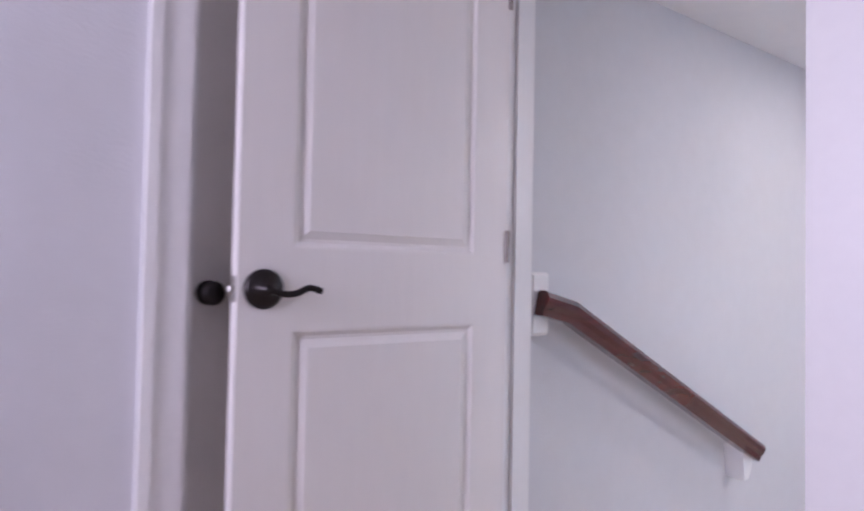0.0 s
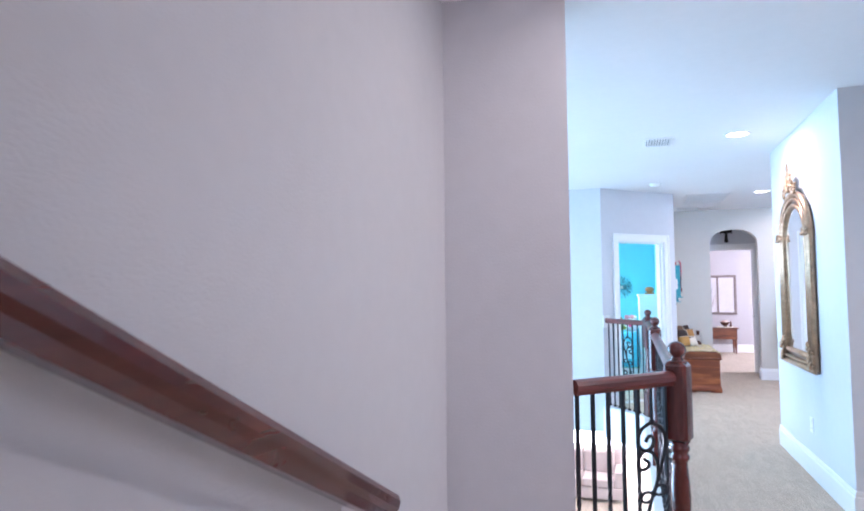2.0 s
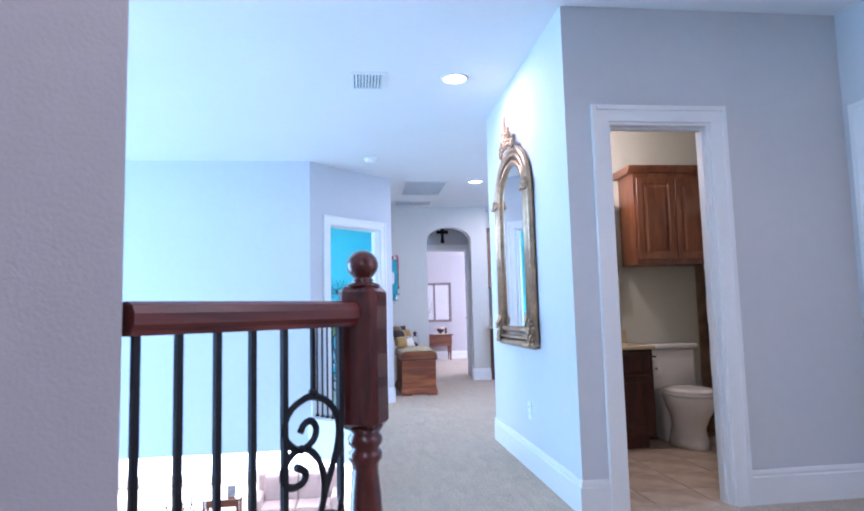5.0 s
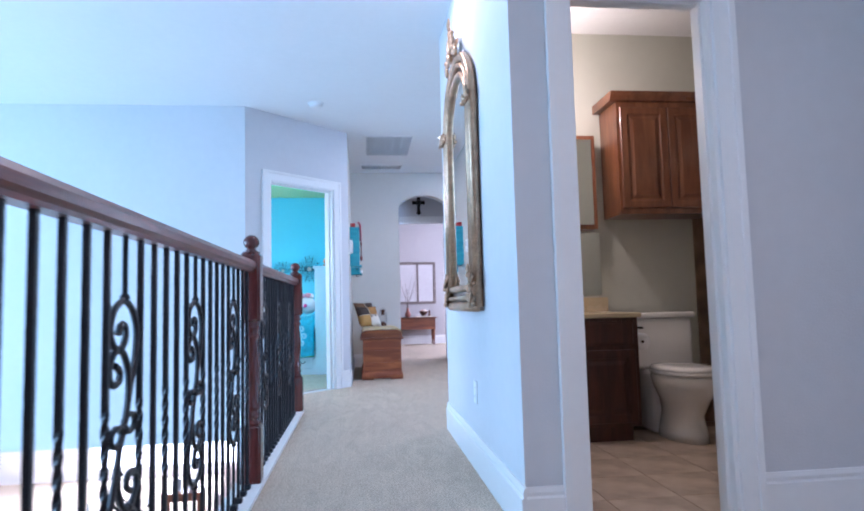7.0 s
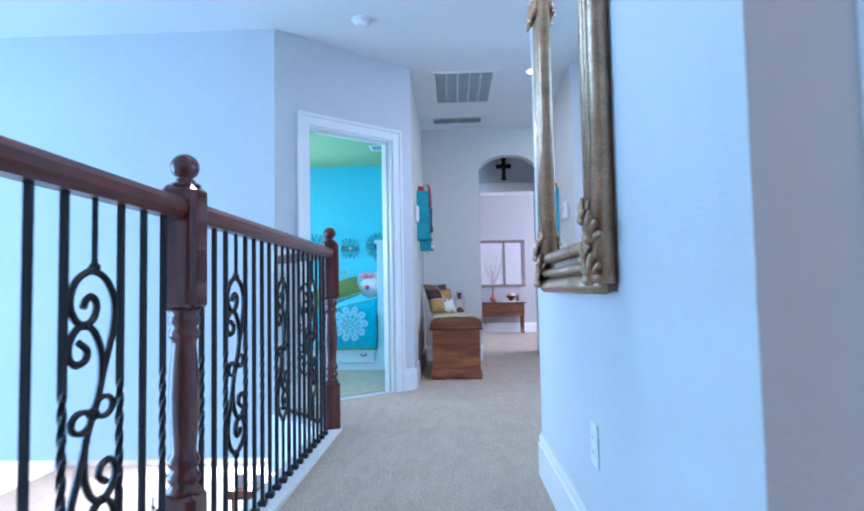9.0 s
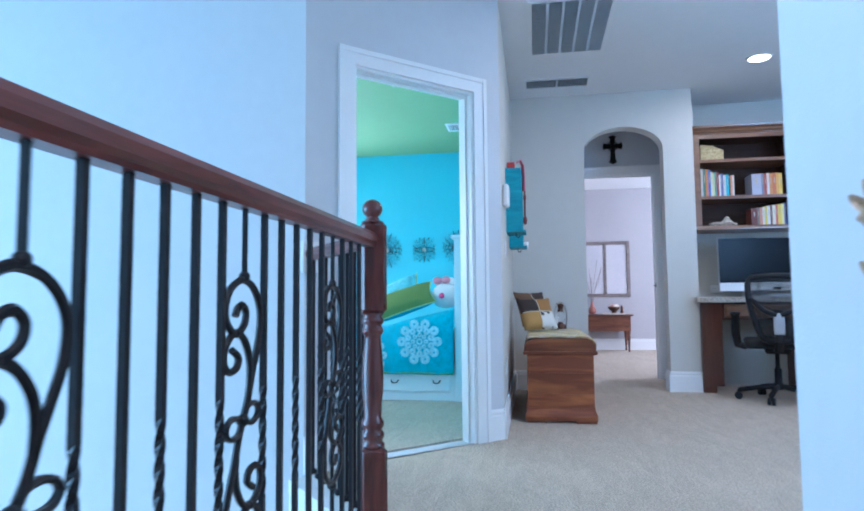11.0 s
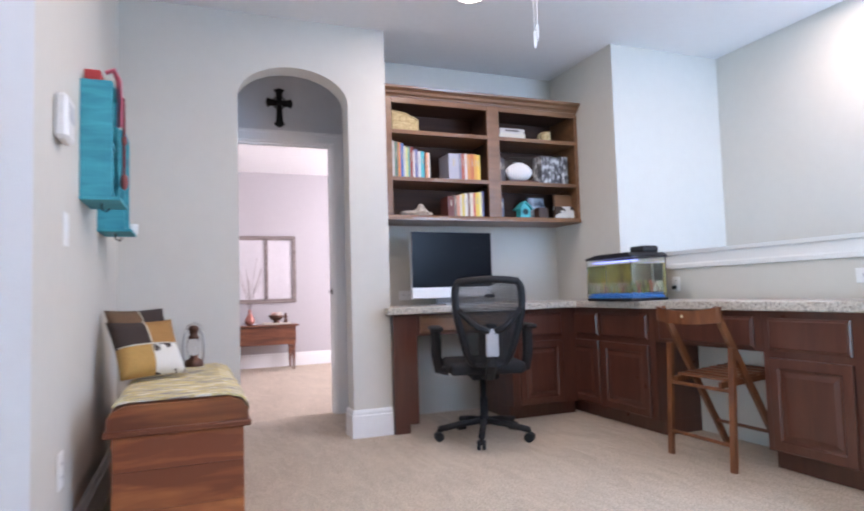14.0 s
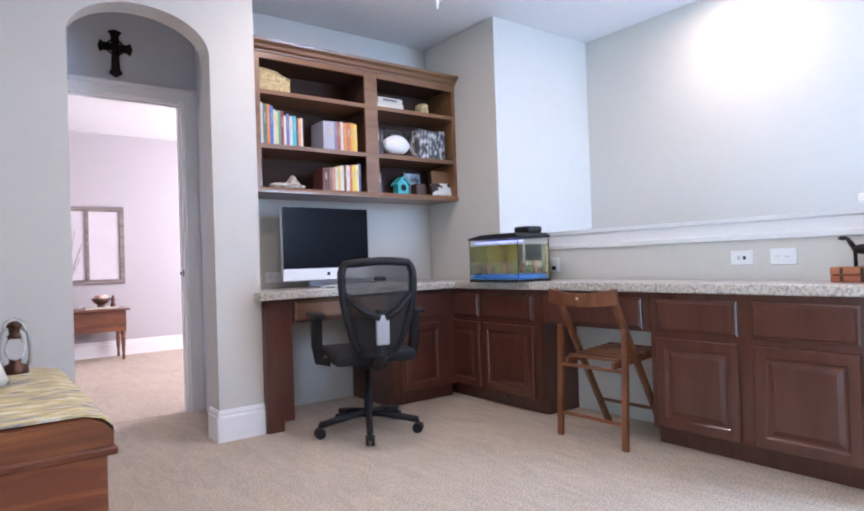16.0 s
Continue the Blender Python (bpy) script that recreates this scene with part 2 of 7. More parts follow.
MIRROR.node_tree.nodes["Principled BSDF"].inputs["Roughness"].links and MIRROR.node_tree.links.remove(MIRROR.node_tree.nodes["Principled BSDF"].inputs["Roughness"].links[0])
MIRROR.node_tree.nodes["Principled BSDF"].inputs["Roughness"].default_value = 0.01
GROUT = mat("tile_grout", (0.26, 0.20, 0.15), 0.9, var=0.1, scale=20, bump=0.3)
TILE = ramp_mat("stone_tile", [(0.3, (0.30, 0.22, 0.15)), (0.5, (0.50, 0.39, 0.29)), (0.7, (0.64, 0.54, 0.43))], 5, 0.35, 8)
CANGLOW = glow("lamp_lens", (1.0, 0.93, 0.80), 8)
HINGE = mat("dull_nickel", (0.30, 0.27, 0.25), 0.6, 0.4, var=0.1)
STEEL = mat("brushed_steel", (0.45, 0.44, 0.42), 0.35, 0.9, var=0.1)
FARWIN = glow("window_glare", (0.92, 0.97, 1.0), 3.2)


# ---- building helpers ----
def part(name, bm, material, parent=None, label="", smooth=False, m=None):
    me = bpy.data.meshes.new(name)
    bmesh.ops.recalc_face_normals(bm, faces=bm.faces)
    bm.to_mesh(me)
    bm.free()
    for mm in material if isinstance(material, (list, tuple)) else [material]:
        me.materials.append(mm)
    if smooth:
        for p in me.polygons:
            p.use_smooth = True
    ob = new(name, me)
    if parent is not None:
        ob.parent = parent
    if m is not None:
        ob.matrix_basis = m
    if label:
        ob["label"] = label
    return ob


def again(ob, parent, m):
    """Another piece on the same mesh."""
    o = new(ob.name.split(".")[0], ob.data)
    o.parent = parent
    o.matrix_basis = m
    return o


def thing(name, label, category, m=None, group="", kind=""):
    ob = new(name)
    ob.empty_display_size = 0.05
    if m is not None:
        ob.matrix_basis = m
    return tagged(ob, label, category, group, kind)


def box(bm, x0, y0, z0, x1, y1, z1, bevel=0.0, seg=1, idx=0):
    r = bmesh.ops.create_cube(bm, size=1.0)
    vs = r["verts"]
    bmesh.ops.scale(bm, vec=(abs(x1 - x0), abs(y1 - y0), abs(z1 - z0)), verts=vs)
    bmesh.ops.translate(bm, vec=((x0 + x1) / 2, (y0 + y1) / 2, (z0 + z1) / 2), verts=vs)
    fs = {f for v in vs for f in v.link_faces}
    for f in fs:
        f.material_index = idx
    if bevel > 0:
        es = list({e for v in vs for e in v.link_edges})
        r = bmesh.ops.bevel(bm, geom=es, offset=bevel, segments=seg, affect="EDGES", profile=0.5, clamp_overlap=True)
        vs = list({v for f in r["faces"] for v in f.verts} | {v for v in vs if v.is_valid})
    return vs


def bx(*a, **k):
    bm = bmesh.new()
    box(bm, *a, **k)
    return bm


def prism(pts, z0, z1, axis="z"):
    """Extrude a plan polygon. axis z: points (x, y); x: points (y, z); y: points (x, z)."""
    bm = bmesh.new()
    put = {"z": lambda a, b, c: (a, b, c), "x": lambda a, b, c: (c, a, b), "y": lambda a, b, c: (a, c, b)}[axis]
    lo = [bm.verts.new(put(a, b, z0)) for a, b in pts]
    hi = [bm.verts.new(put(a, b, z1)) for a, b in pts]
    bm.faces.new(lo)
    bm.faces.new(hi[::-1])
    n = len(pts)
    for k in range(n):
        bm.faces.new((lo[k], lo[(k + 1) % n], hi[(k + 1) % n], hi[k]))
    return bm


def lathe(prof, n=20, centre=(0, 0, 0), bm=None):
    """Turn a profile of (radius, z) about the upright axis."""
    bm = bm or bmesh.new()
    rings = []
    for r, z in prof:
        rings.append([bm.verts.new((centre[0] + r * math.cos(2 * math.pi * k / n), centre[1] + r * math.sin(2 * math.pi * k / n), centre[2] + z)) for k in range(n)])
    for a, b in zip(rings, rings[1:]):
        for k in range(n):
            bm.faces.new((a[k], a[(k + 1) % n], b[(k + 1) % n], b[k]))
    if prof[0][0] > 1e-4:
        bm.faces.new(rings[0][::-1])
    if prof[-1][0] > 1e-4:
        bm.faces.new(rings[-1])
    return bm


def rod(bm, a, b, r, n=8, r2=None):
    a, b = Vector(a), Vector(b)
    d = b - a
    res = bmesh.ops.create_cone(bm, cap_ends=True, segments=n, radius1=r, radius2=r if r2 is None else r2, depth=d.length)
    bmesh.ops.transform(bm, matrix=Matrix.Translation((a + b) / 2) @ d.to_track_quat("Z", "Y").to_matrix().to_4x4(), verts=res["verts"])
    return bm


def tube(pts, r, n=8, closed=False, bm=None, flat=None):
    """A bar swept along points; flat: (width, thickness) for a strap."""
    bm = bm or bmesh.new()
    pts = [Vector(p) for p in pts]
    rings, up = [], None
    for k, p in enumerate(pts):
        d = (pts[min(k + 1, len(pts) - 1)] - pts[max(k - 1, 0)]).normalized()
        if up is None:
            up = Vector((0, 0, 1)) if abs(d.z) < 0.9 else Vector((0, 1, 0))
        side = d.cross(up).normalized()
        up = side.cross(d).normalized()
        ring = []
        for j in range(n):
            a = 2 * math.pi * (j + 0.5) / n
            c, s = math.cos(a), math.sin(a)
            w, h = (r, r) if flat is None else (flat[0] * 0.7071 * 2 ** 0.5 / 2 * 1.414, flat[1] / 2 * 1.414)
            ring.append(bm.verts.new(p + side * c * w + up * s * h))
        rings.append(ring)
    for a, b in zip(rings, rings[1:]):
        for k in range(n):
            bm.faces.new((a[k], a[(k + 1) % n], b[(k + 1) % n], b[k]))
    bm.faces.new(rings[0][::-1])
    bm.faces.new(rings[-1])
    return bm


def ball(bm, c, r, sx=1, sy=1, sz=1, u=16, v=10):
    res = bmesh.ops.create_uvsphere(bm, u_segments=u, v_segments=v, radius=r)
    bmesh.ops.transform(bm, matrix=Matrix.Translation(c) @ Matrix.Diagonal((sx, sy, sz, 1)), verts=res["verts"])
    return bm


def seg_m(p0, p1):
    """Pose whose x runs from p0 to p1 on the plan, y to its left."""
    d = Vector((p1[0] - p0[0], p1[1] - p0[1], 0))
    return pose(p0[0], p0[1], 0, 0, 0, math.degrees(math.atan2(d.y, d.x))), d.length


def wall(name, p0, p1, thick, z0, z1, material, openings=(), back=None):
    """A wall whose face runs from p0 to p1; its body lies to the left by thick. Openings: (a, b, low, high)."""
    m, n = seg_m(p0, p1)
    bm = bmesh.new()
    at = 0.0
    for a, b, lo, hi in sorted(openings):
        box(bm, at, 0, z0, a, thick, z1)
        if lo > z0 + 1e-4:
            box(bm, a, 0, z0, b, thick, lo)
        if hi < z1 - 1e-4:
            box(bm, a, 0, hi, b, thick, z1)
        at = b
    box(bm, at, 0, z0, n, thick, z1)
    ob = part(name, bm, [material, back or material], m=m)
    if back:
        for f in ob.data.polygons:
            if f.normal.y > 0.5 if thick > 0 else f.normal.y < -0.5:
                f.material_index = 1
    return tagged(ob, kind="structure")


def baseboard(p0, p1, z=0.0, h=0.182, material=None):
    """A moulded baseboard along p0 to p1, standing out to the right of that line."""
    m, n = seg_m(p0, p1)
    prof = [(0, z), (-0.018, z), (-0.018, z + h * 0.78), (-0.011, z + h * 0.82), (-0.013, z + h * 0.9), (-0.008, z + h), (0, z + h)]
    bm = prism(prof, 0, n, "x")
    ob = part("baseboard", bm, material or TRIM, m=m)
    return tagged(ob, kind="structure")


def casing(name, p0, p1, top, z=0.0, w=0.092, d=0.02, depth=0.115, jamb=True, sides=(1,)):
    """Door trim round an opening from p0 to p1 in a wall that lies to the left, with a jamb lining through it."""
    m, n = seg_m(p0, p1)
    bm = bmesh.new()
    for s in sides:
        y0, y1 = (-d, 0) if s == 1 else (depth, depth + d)
        yb = -d - 0.008 if s == 1 else depth + d + 0.008
        for a, b in ((-w, 0.0), (n, n + w)):
            box(bm, a, y0, z, b, y1, top)
            o = a if a < 0 else b - 0.026
            o += -0.0015 if a < 0 else 0.0015
            box(bm, o, min(y0, yb), z, o + 0.026, max(y1, yb) - (0.001 if s == 1 else 0), top + w + 0.0015)
        box(bm, -w + 0.0005, y0 + 0.0005, top, n + w - 0.0005, y1, top + w)
        box(bm, -w + 0.026, min(y0, yb), top + w - 0.026, n + w - 0.026, max(y1, yb), top + w)
    if jamb:
        box(bm, -0.001, -0.002, z, 0.016, depth + 0.002, top)
        box(bm, n - 0.016, -0.002, z, n + 0.001, depth + 0.002, top)
        box(bm, 0.016, -0.002, top - 0.016, n - 0.016, depth + 0.002, top + 0.001)
        box(bm, 0.016, depth * 0.35, z, 0.028, depth * 0.7, top - 0.016)
        box(bm, n - 0.028, depth * 0.35, z, n - 0.016, depth * 0.7, top - 0.016)
        box(bm, 0.028, depth * 0.35, top - 0.028, n - 0.028, depth * 0.7, top - 0.016)
    return tagged(part(name, bm, TRIM, m=m), kind="structure")


# ---- structure ----
C, UP = 2.79, 0.62          # ceiling and upper floor heights
LOW = -3.1                  # floor of the room below


def slab(name, x0, y0, x1, y1, z, thick, material, kind="structure"):
    return tagged(part(name, bx(x0, y0, z - thick, x1, y1, z), material), kind=kind)


def floor_poly(name, pts, z, thick, material):
    return tagged(part(name, prism(pts, z - thick, z), material), kind="structure")


EDGE = 0.465                 # carpet edge at the void
floor_poly("floor", [(-0.54, 2.21), (3.25, 2.21), (3.25, 5.70), (1.60, 5.70), (1.60, 7.60), (4.45, 7.60), (4.45, 12.70), (2.54, 12.70), (2.54, 13.05), (0.80, 13.05), (0.80, 10.06), (-0.12, 9.20), (-0.06, 9.13), (EDGE, 8.55), (EDGE, 3.95), (0.03, 3.505), (-0.54, 3.505)], 0.0, 0.02, CARPET)
floor_poly("floor_slab", [(-0.54, 2.21), (3.25, 2.21), (3.25, 5.70), (1.60, 5.70), (1.60, 7.60), (4.45, 7.60), (4.45, 12.70), (2.54, 12.70), (2.54, 13.05), (0.80, 13.05), (0.80, 10.06), (-0.12, 9.20), (-0.14, 9.03), (EDGE - 0.12, 8.49), (EDGE - 0.12, 4.0), (-0.06, 3.56), (-0.54, 3.56)], -0.021, 0.35, TRIM)
# painted kerb under the balusters
floor_poly("trim", [(EDGE - 0.135, 4.01), (EDGE, 3.90), (EDGE, 8.55), (-0.03, 9.10), (-0.13, 9.00), (EDGE - 0.135, 8.48)], 0.02, 0.06, TRIM)
floor_poly("trim", [(0.04, 3.44), (EDGE + 0.0, 3.895), (EDGE - 0.137, 4.005), (-0.05, 3.57), (-0.03, 3.512), (0.0, 3.45)], 0.02, 0.06, TRIM)
slab("floor_bath", 1.665, 5.60, 4.4, 7.44, -0.004, 0.3, GROUT)
floor_poly("floor_bedroom", [(-3.2, 9.29), (-0.20, 9.29), (0.70, 10.18), (0.70, 14.05), (-3.2, 14.05)], 0.0, 0.18, CARPET)
slab("floor_far_room", 0.86, 13.06, 5.6, 16.75, 0.0, 0.3, CARPET)
slab("floor_upper_room", -1.3, -2.1, 3.3, 1.45, UP, 0.3, CARPET)
slab("floor_landing", 1.202, 1.20, 3.25, 2.208, 0.0, 0.2, CARPET)
for k in (1, 2):
    slab("step", -0.54, 1.45 + 0.38 * (k - 1) - 0.02, 1.2, 1.45 + 0.38 * k, UP * (3 - k) / 3, 0.2, CARPET)

slab("ceiling", -5.0, 3.51, 5.4, 13.05, C + 0.2, 0.2, CEIL)
# runs on over the unseen closet to keep the sky out
slab("ceiling_stairs", -1.35, -2.2, 3.4, 3.51, C + 0.15, 0.2, CEIL)
floor_poly("ceiling_bedroom", [(-3.2, 9.285), (-0.19, 9.285), (0.70, 10.15), (0.70, 14.05), (-3.2, 14.05)], C - 0.004, 0.02, GREEN)
slab("ceiling_far_room", 0.86, 13.13, 5.6, 16.75, C + 0.01, 0.13, CEIL)

# upper room, door wall and stair walls
DX0, DX1, DY = -0.434, 0.434, 1.075
wall("wall_door", (-0.54, DY), (3.3, DY), 0.12, 0.0, C, PAINT, [(DX0 + 0.54, DX1 + 0.54, UP, UP + 2.04)])
casing("door_1", (DX0, DY), (DX1, DY), UP + 2.04, UP, depth=0.12, sides=(1,))
wall("wall_upper_left", (-0.54, -2.1), (-0.54, DY), 0.12, UP - 0.3, C, PAINT, [(2.31, 3.00, UP, UP + 2.04)])
casing("door_2", (-0.54, 0.21), (-0.54, 0.90), UP + 2.04, UP, depth=0.12)
wall("wall_upper_back", (3.3, -2.1), (-0.66, -2.1), 0.12, UP - 0.3, C, PAINT, [(2.70, 3.66, 1.45, 2.75)])
wall("wall_upper_right", (3.3, DY), (3.3, -2.1), 0.12, UP - 0.3, C, PAINT)
# unseen walls added behind the closet opening to block sun and sky
wall("wall_closet", (-1.2, -0.2), (-1.2, 1.3), 0.1, UP - 0.3, C, PAINT)
wall("wall_closet_block_near", (-0.66, -0.2), (-1.2, -0.2), 0.1, UP - 0.3, C, PAINT)
wall("wall_closet_block_far", (-1.2, 1.25), (-0.66, 1.25), 0.1, UP - 0.3, C, PAINT)
wall("wall_stairs", (-0.54, DY + 0.12), (-0.54, 4.06), 0.12, -0.35, C, PAINT)
tagged(part("wall_return", prism([(-0.54, 3.51), (-0.012, 3.51), (-0.06, 3.62), (-0.54, 3.62)], -0.02, C), PAINT), kind="structure")
baseboard((-0.54, 3.51), (-0.012, 3.51))
baseboard((-0.54, 2.21), (-0.54, 3.51))
# the second opening is unseen, added to hold the landing fill lamp
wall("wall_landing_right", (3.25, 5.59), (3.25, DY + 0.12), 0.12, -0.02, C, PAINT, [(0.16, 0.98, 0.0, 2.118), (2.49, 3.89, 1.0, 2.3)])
casing("door_3", (3.25, 5.43), (3.25, 4.61), 2.118)
baseboard((3.25, 4.52), (3.25, DY + 0.12))

# bathroom block
BD0, BD1 = 1.79, 2.40
wall("wall_bath_front", (1.55, 5.59), (4.4, 5.59), 0.115, 0.0, C, PAINT, [(BD0 - 1.55, BD1 - 1.55, 0.0, 2.118)], back=BATHP)
casing("door_4", (BD0, 5.59), (BD1, 5.59), 2.118, sides=(1, 2))
baseboard((1.55, 5.59), (BD0 - 0.092, 5.59))
baseboard((BD1 + 0.092, 5.59), (3.25, 5.59))
wall("wall_mirror", (1.55, 7.62), (1.55, 5.705), 0.115, 0.0, C, PAINT, back=PAINT)
baseboard((1.55, 7.62), (1.55, 5.57))
wall("wall_bath_back", (1.665, 7.44), (4.4, 7.44), 0.12, 0.0, C, BATHP)
wall("wall_bath_right", (4.4, 7.44), (4.4, 5.705), 0.12, 0.0, C, BATHP)
wall("wall_bath_left", (1.667, 5.705), (1.667, 7.44), 0.006, 0.0, C, BATHP)
wall("wall_study_back", (5.3, 7.62), (1.551, 7.62), 0.05, 0.0, C, STUDY, [(0.12, 0.92, 1.1, 2.4)])

# void and the bright wall
wall("wall_void_far", (-5.0, 9.16), (-0.12, 9.16), 0.12, -0.33, C, PAINT, back=TURQ)
TDA, TDB = (-0.12, 9.16), (0.82, 10.06)
tm, tn = seg_m(TDA, TDB)
T0, T1 = 0.275, 1.085
wall("wall_bedroom_door", TDA, TDB, 0.115, -0.02, C, PAINT, [(T0, T1, 0.0, 2.118)], back=TURQ)
ta, tb = tm @ Vector((T0, 0, 0)), tm @ Vector((T1, 0, 0))
casing("door_5", ta, tb, 2.118, sides=(1, 2))
te = tm @ Vector((T0 - 0.092, 0, 0))
baseboard(TDA, te)
tf = tm @ Vector((T1 + 0.092, 0, 0))
baseboard(tf, TDB)
wall("wall_void_left", (-5.0, 3.5), (-5.0, 9.16), 0.12, LOW, C, PAINT, [(0.8, 4.8, -1.2, 2.4)])
wall("wall_void_near", (-0.66, 3.62), (-5.0, 3.62), 0.12, LOW, C, PAINT)

# study
AY = 12.12
wall("wall_study_left", (0.82, 10.06), (0.82, AY), 0.115, -0.02, C, STUDY, back=TURQ)
baseboard((0.82, 10.04), (0.82, AY))
AL, AR, SPR, CRN = 1.504, 2.222, 2.24, 2.46


def arch_wall():
    bm = bmesh.new()
    box(bm, 0.82, AY, 0, AL, AY + 0.16, C)
    box(bm, AR, AY, 0, 2.49, AY + 0.16, C)
    n, cx, hw = 20, (AL + AR) / 2, (AR - AL) / 2
    pts = [(cx - hw * math.cos(math.pi * k / n), SPR + (CRN - SPR) * math.sin(math.pi * k / n)) for k in range(n + 1)]
    for (xa, za), (xb, zb) in zip(pts, pts[1:]):
        fr = [bm.verts.new((x, AY, z)) for x, z in ((xa, za), (xb, zb), (xb, C), (xa, C))]
        ba = [bm.verts.new((x, AY + 0.16, z)) for x, z in ((xa, za), (xb, zb), (xb, C), (xa, C))]
        bm.faces.new(fr)
        bm.faces.new(ba[::-1])
        bm.faces.new((fr[0], ba[0], ba[1], fr[1]))
    bmesh.ops.remove_doubles(bm, verts=bm.verts, dist=1e-5)
    return tagged(part("wall_arch", bm, STUDY), kind="structure")


arch_wall()
baseboard((0.82, AY), (AL, AY))
baseboard((AR, AY), (2.49, AY))
wall("wall_nook_left", (2.49, 12.28), (2.49, 12.66), 0.05, 0.0, C, STUDY)
wall("wall_passage_left", (1.40, AY + 0.16), (1.40, 13.02), 0.1, 0.0, C, PAINT)
wall("wall_passage_right", (2.40, 13.02), (2.40, AY + 0.16), 0.04, 0.0, C, PAINT)
IDL, IDR = 1.50, 2.31
wall("wall_inner_door", (1.30, 13.02), (2.46, 13.02), 0.10, 0.0, C, PAINT, [(IDL - 1.30, IDR - 1.30, 0.0, 2.185)], back=LILAC)
casing("door_6", (IDL, 13.02), (IDR, 13.02), 2.185, depth=0.10, sides=(1, 2), w=0.085)
baseboard((AR, AY + 0.16), (AR, AY - 0.018))
NB = 12.66
wall("wall_nook_back", (2.44, NB), (4.20, NB), 0.12, 0.0, C, STUDY)
tagged(part("wall_column", bx(4.19, 11.81, 0, 5.36, NB + 0.12, C), STUDY), kind="structure")
HX = 4.32
wall("wall_stairwell", (5.24, 11.81), (5.24, 7.62), 0.12, LOW, C, STUDY)
wall("wall_half", (HX, 11.81), (HX, 9.28), 0.12, 0.0, 1.15, STUDY)
tagged(part("wall_half_end", bx(3.93, 9.28, 0, HX, 9.42, 1.15), STUDY), kind="structure")

# far bedroom
FY = 16.75
wall("wall_far_room", (0.86, FY), (5.6, FY), 0.12, 0.0, C, LILAC)
wall("wall_far_room_right", (5.6, FY), (5.6, 13.06), 0.12, 0.0, C, LILAC, [(1.0, 2.8, 0.85, 2.35)])
wall("wall_far_room_left", (0.86, 13.06), (0.86, FY), 0.12, 0.0, C, LILAC)
wall("wall_far_room_near", (5.6, 13.06), (2.44, 13.06), 0.06, 0.0, C, LILAC)
wall("wall_far_room_near_left", (1.30, 13.12), (0.86, 13.12), 0.06, 0.0, C, LILAC)
baseboard((0.86, FY), (5.6, FY))

# turquoise bedroom
wall("wall_bedroom_back", (-3.2, 14.05), (0.72, 14.05), 0.12, 0.0, C, TURQ, [(0.1, 1.105, 0.82, 2.44)])
tagged(part("wall_arch_spandrel", prism([(-2.095, 2.32), (-2.095, 2.45), (-2.42, 2.45), (-2.34, 2.442), (-2.25, 2.42), (-2.17, 2.382), (-2.12, 2.345)], 14.051, 14.165, "y"), TURQ), kind="structure")
# unseen opening, added for the bedroom side fill lamp
wall("wall_bedroom_left", (-3.2, 9.2), (-3.2, 14.05), 0.12, 0.0, C, TURQ, [(0.75, 1.85, 0.95, 2.25)])
wall("wall_bedroom_right", (0.704, 14.05), (0.704, 10.1), 0.02, 0.0, C, TURQ)

# room below
slab("floor_lower", -8.0, 3.0, 1.5, 19.2, LOW, 0.2, CARPET)
wall("wall_lower_far", (-8.0, 19.0), (6.0, 19.0), 0.12, LOW, -0.33, CEIL, [(2.5, 9.5, LOW + 0.2, -0.48)])
slab("ceiling_lower", -8.0, 9.17, 6.0, 19.1, -0.19, 0.14, CEIL)
wall("wall_lower_left", (-8.0, 9.2), (-8.0, 19.0), 0.12, LOW, -0.33, CEIL)
wall("wall_lower_right", (1.5, 19.0), (1.5, 3.0), 0.12, LOW, -0.33, CEIL)

# ---- balcony railing ----
def smooth(pts, k=5):
    """Catmull-Rom through 2D points."""
    out = []
    for i in range(len(pts) - 1):
        p0, p1, p2, p3 = (Vector(pts[max(0, min(len(pts) - 1, i + d))]) for d in (-1, 0, 1, 2))
        for j in range(k):
            t = j / k
            out.append(0.5 * (2 * p1 + (p2 - p0) * t + (2 * p0 - 5 * p1 + 4 * p2 - p3) * t * t + (3 * p1 - p0 - 3 * p2 + p3) * t ** 3))
    out.append(Vector(pts[-1]))
    return out


RAIL_T, RAIL_B = 1.112, 1.050
HAND = [(-0.020, RAIL_B), (0.020, RAIL_B), (0.022, 1.060), (0.031, 1.070), (0.032, 1.090), (0.024, 1.105), (0.010, RAIL_T), (-0.010, RAIL_T), (-0.024, 1.105), (-0.032, 1.090), (-0.031, 1.070), (-0.022, 1.060)]


def handrail(p0, p1, parent):
    m, n = seg_m(p0, p1)
    return part("handrail", prism(HAND, 0, n, "x"), RAILW_X, parent, m=m)


RAILW_X = wood("mahogany_rail_long", (0.070, 0.012, 0.010), (0.17, 0.032, 0.024), 0.34, (1.2, 9, 9), 4, coat=0.2)


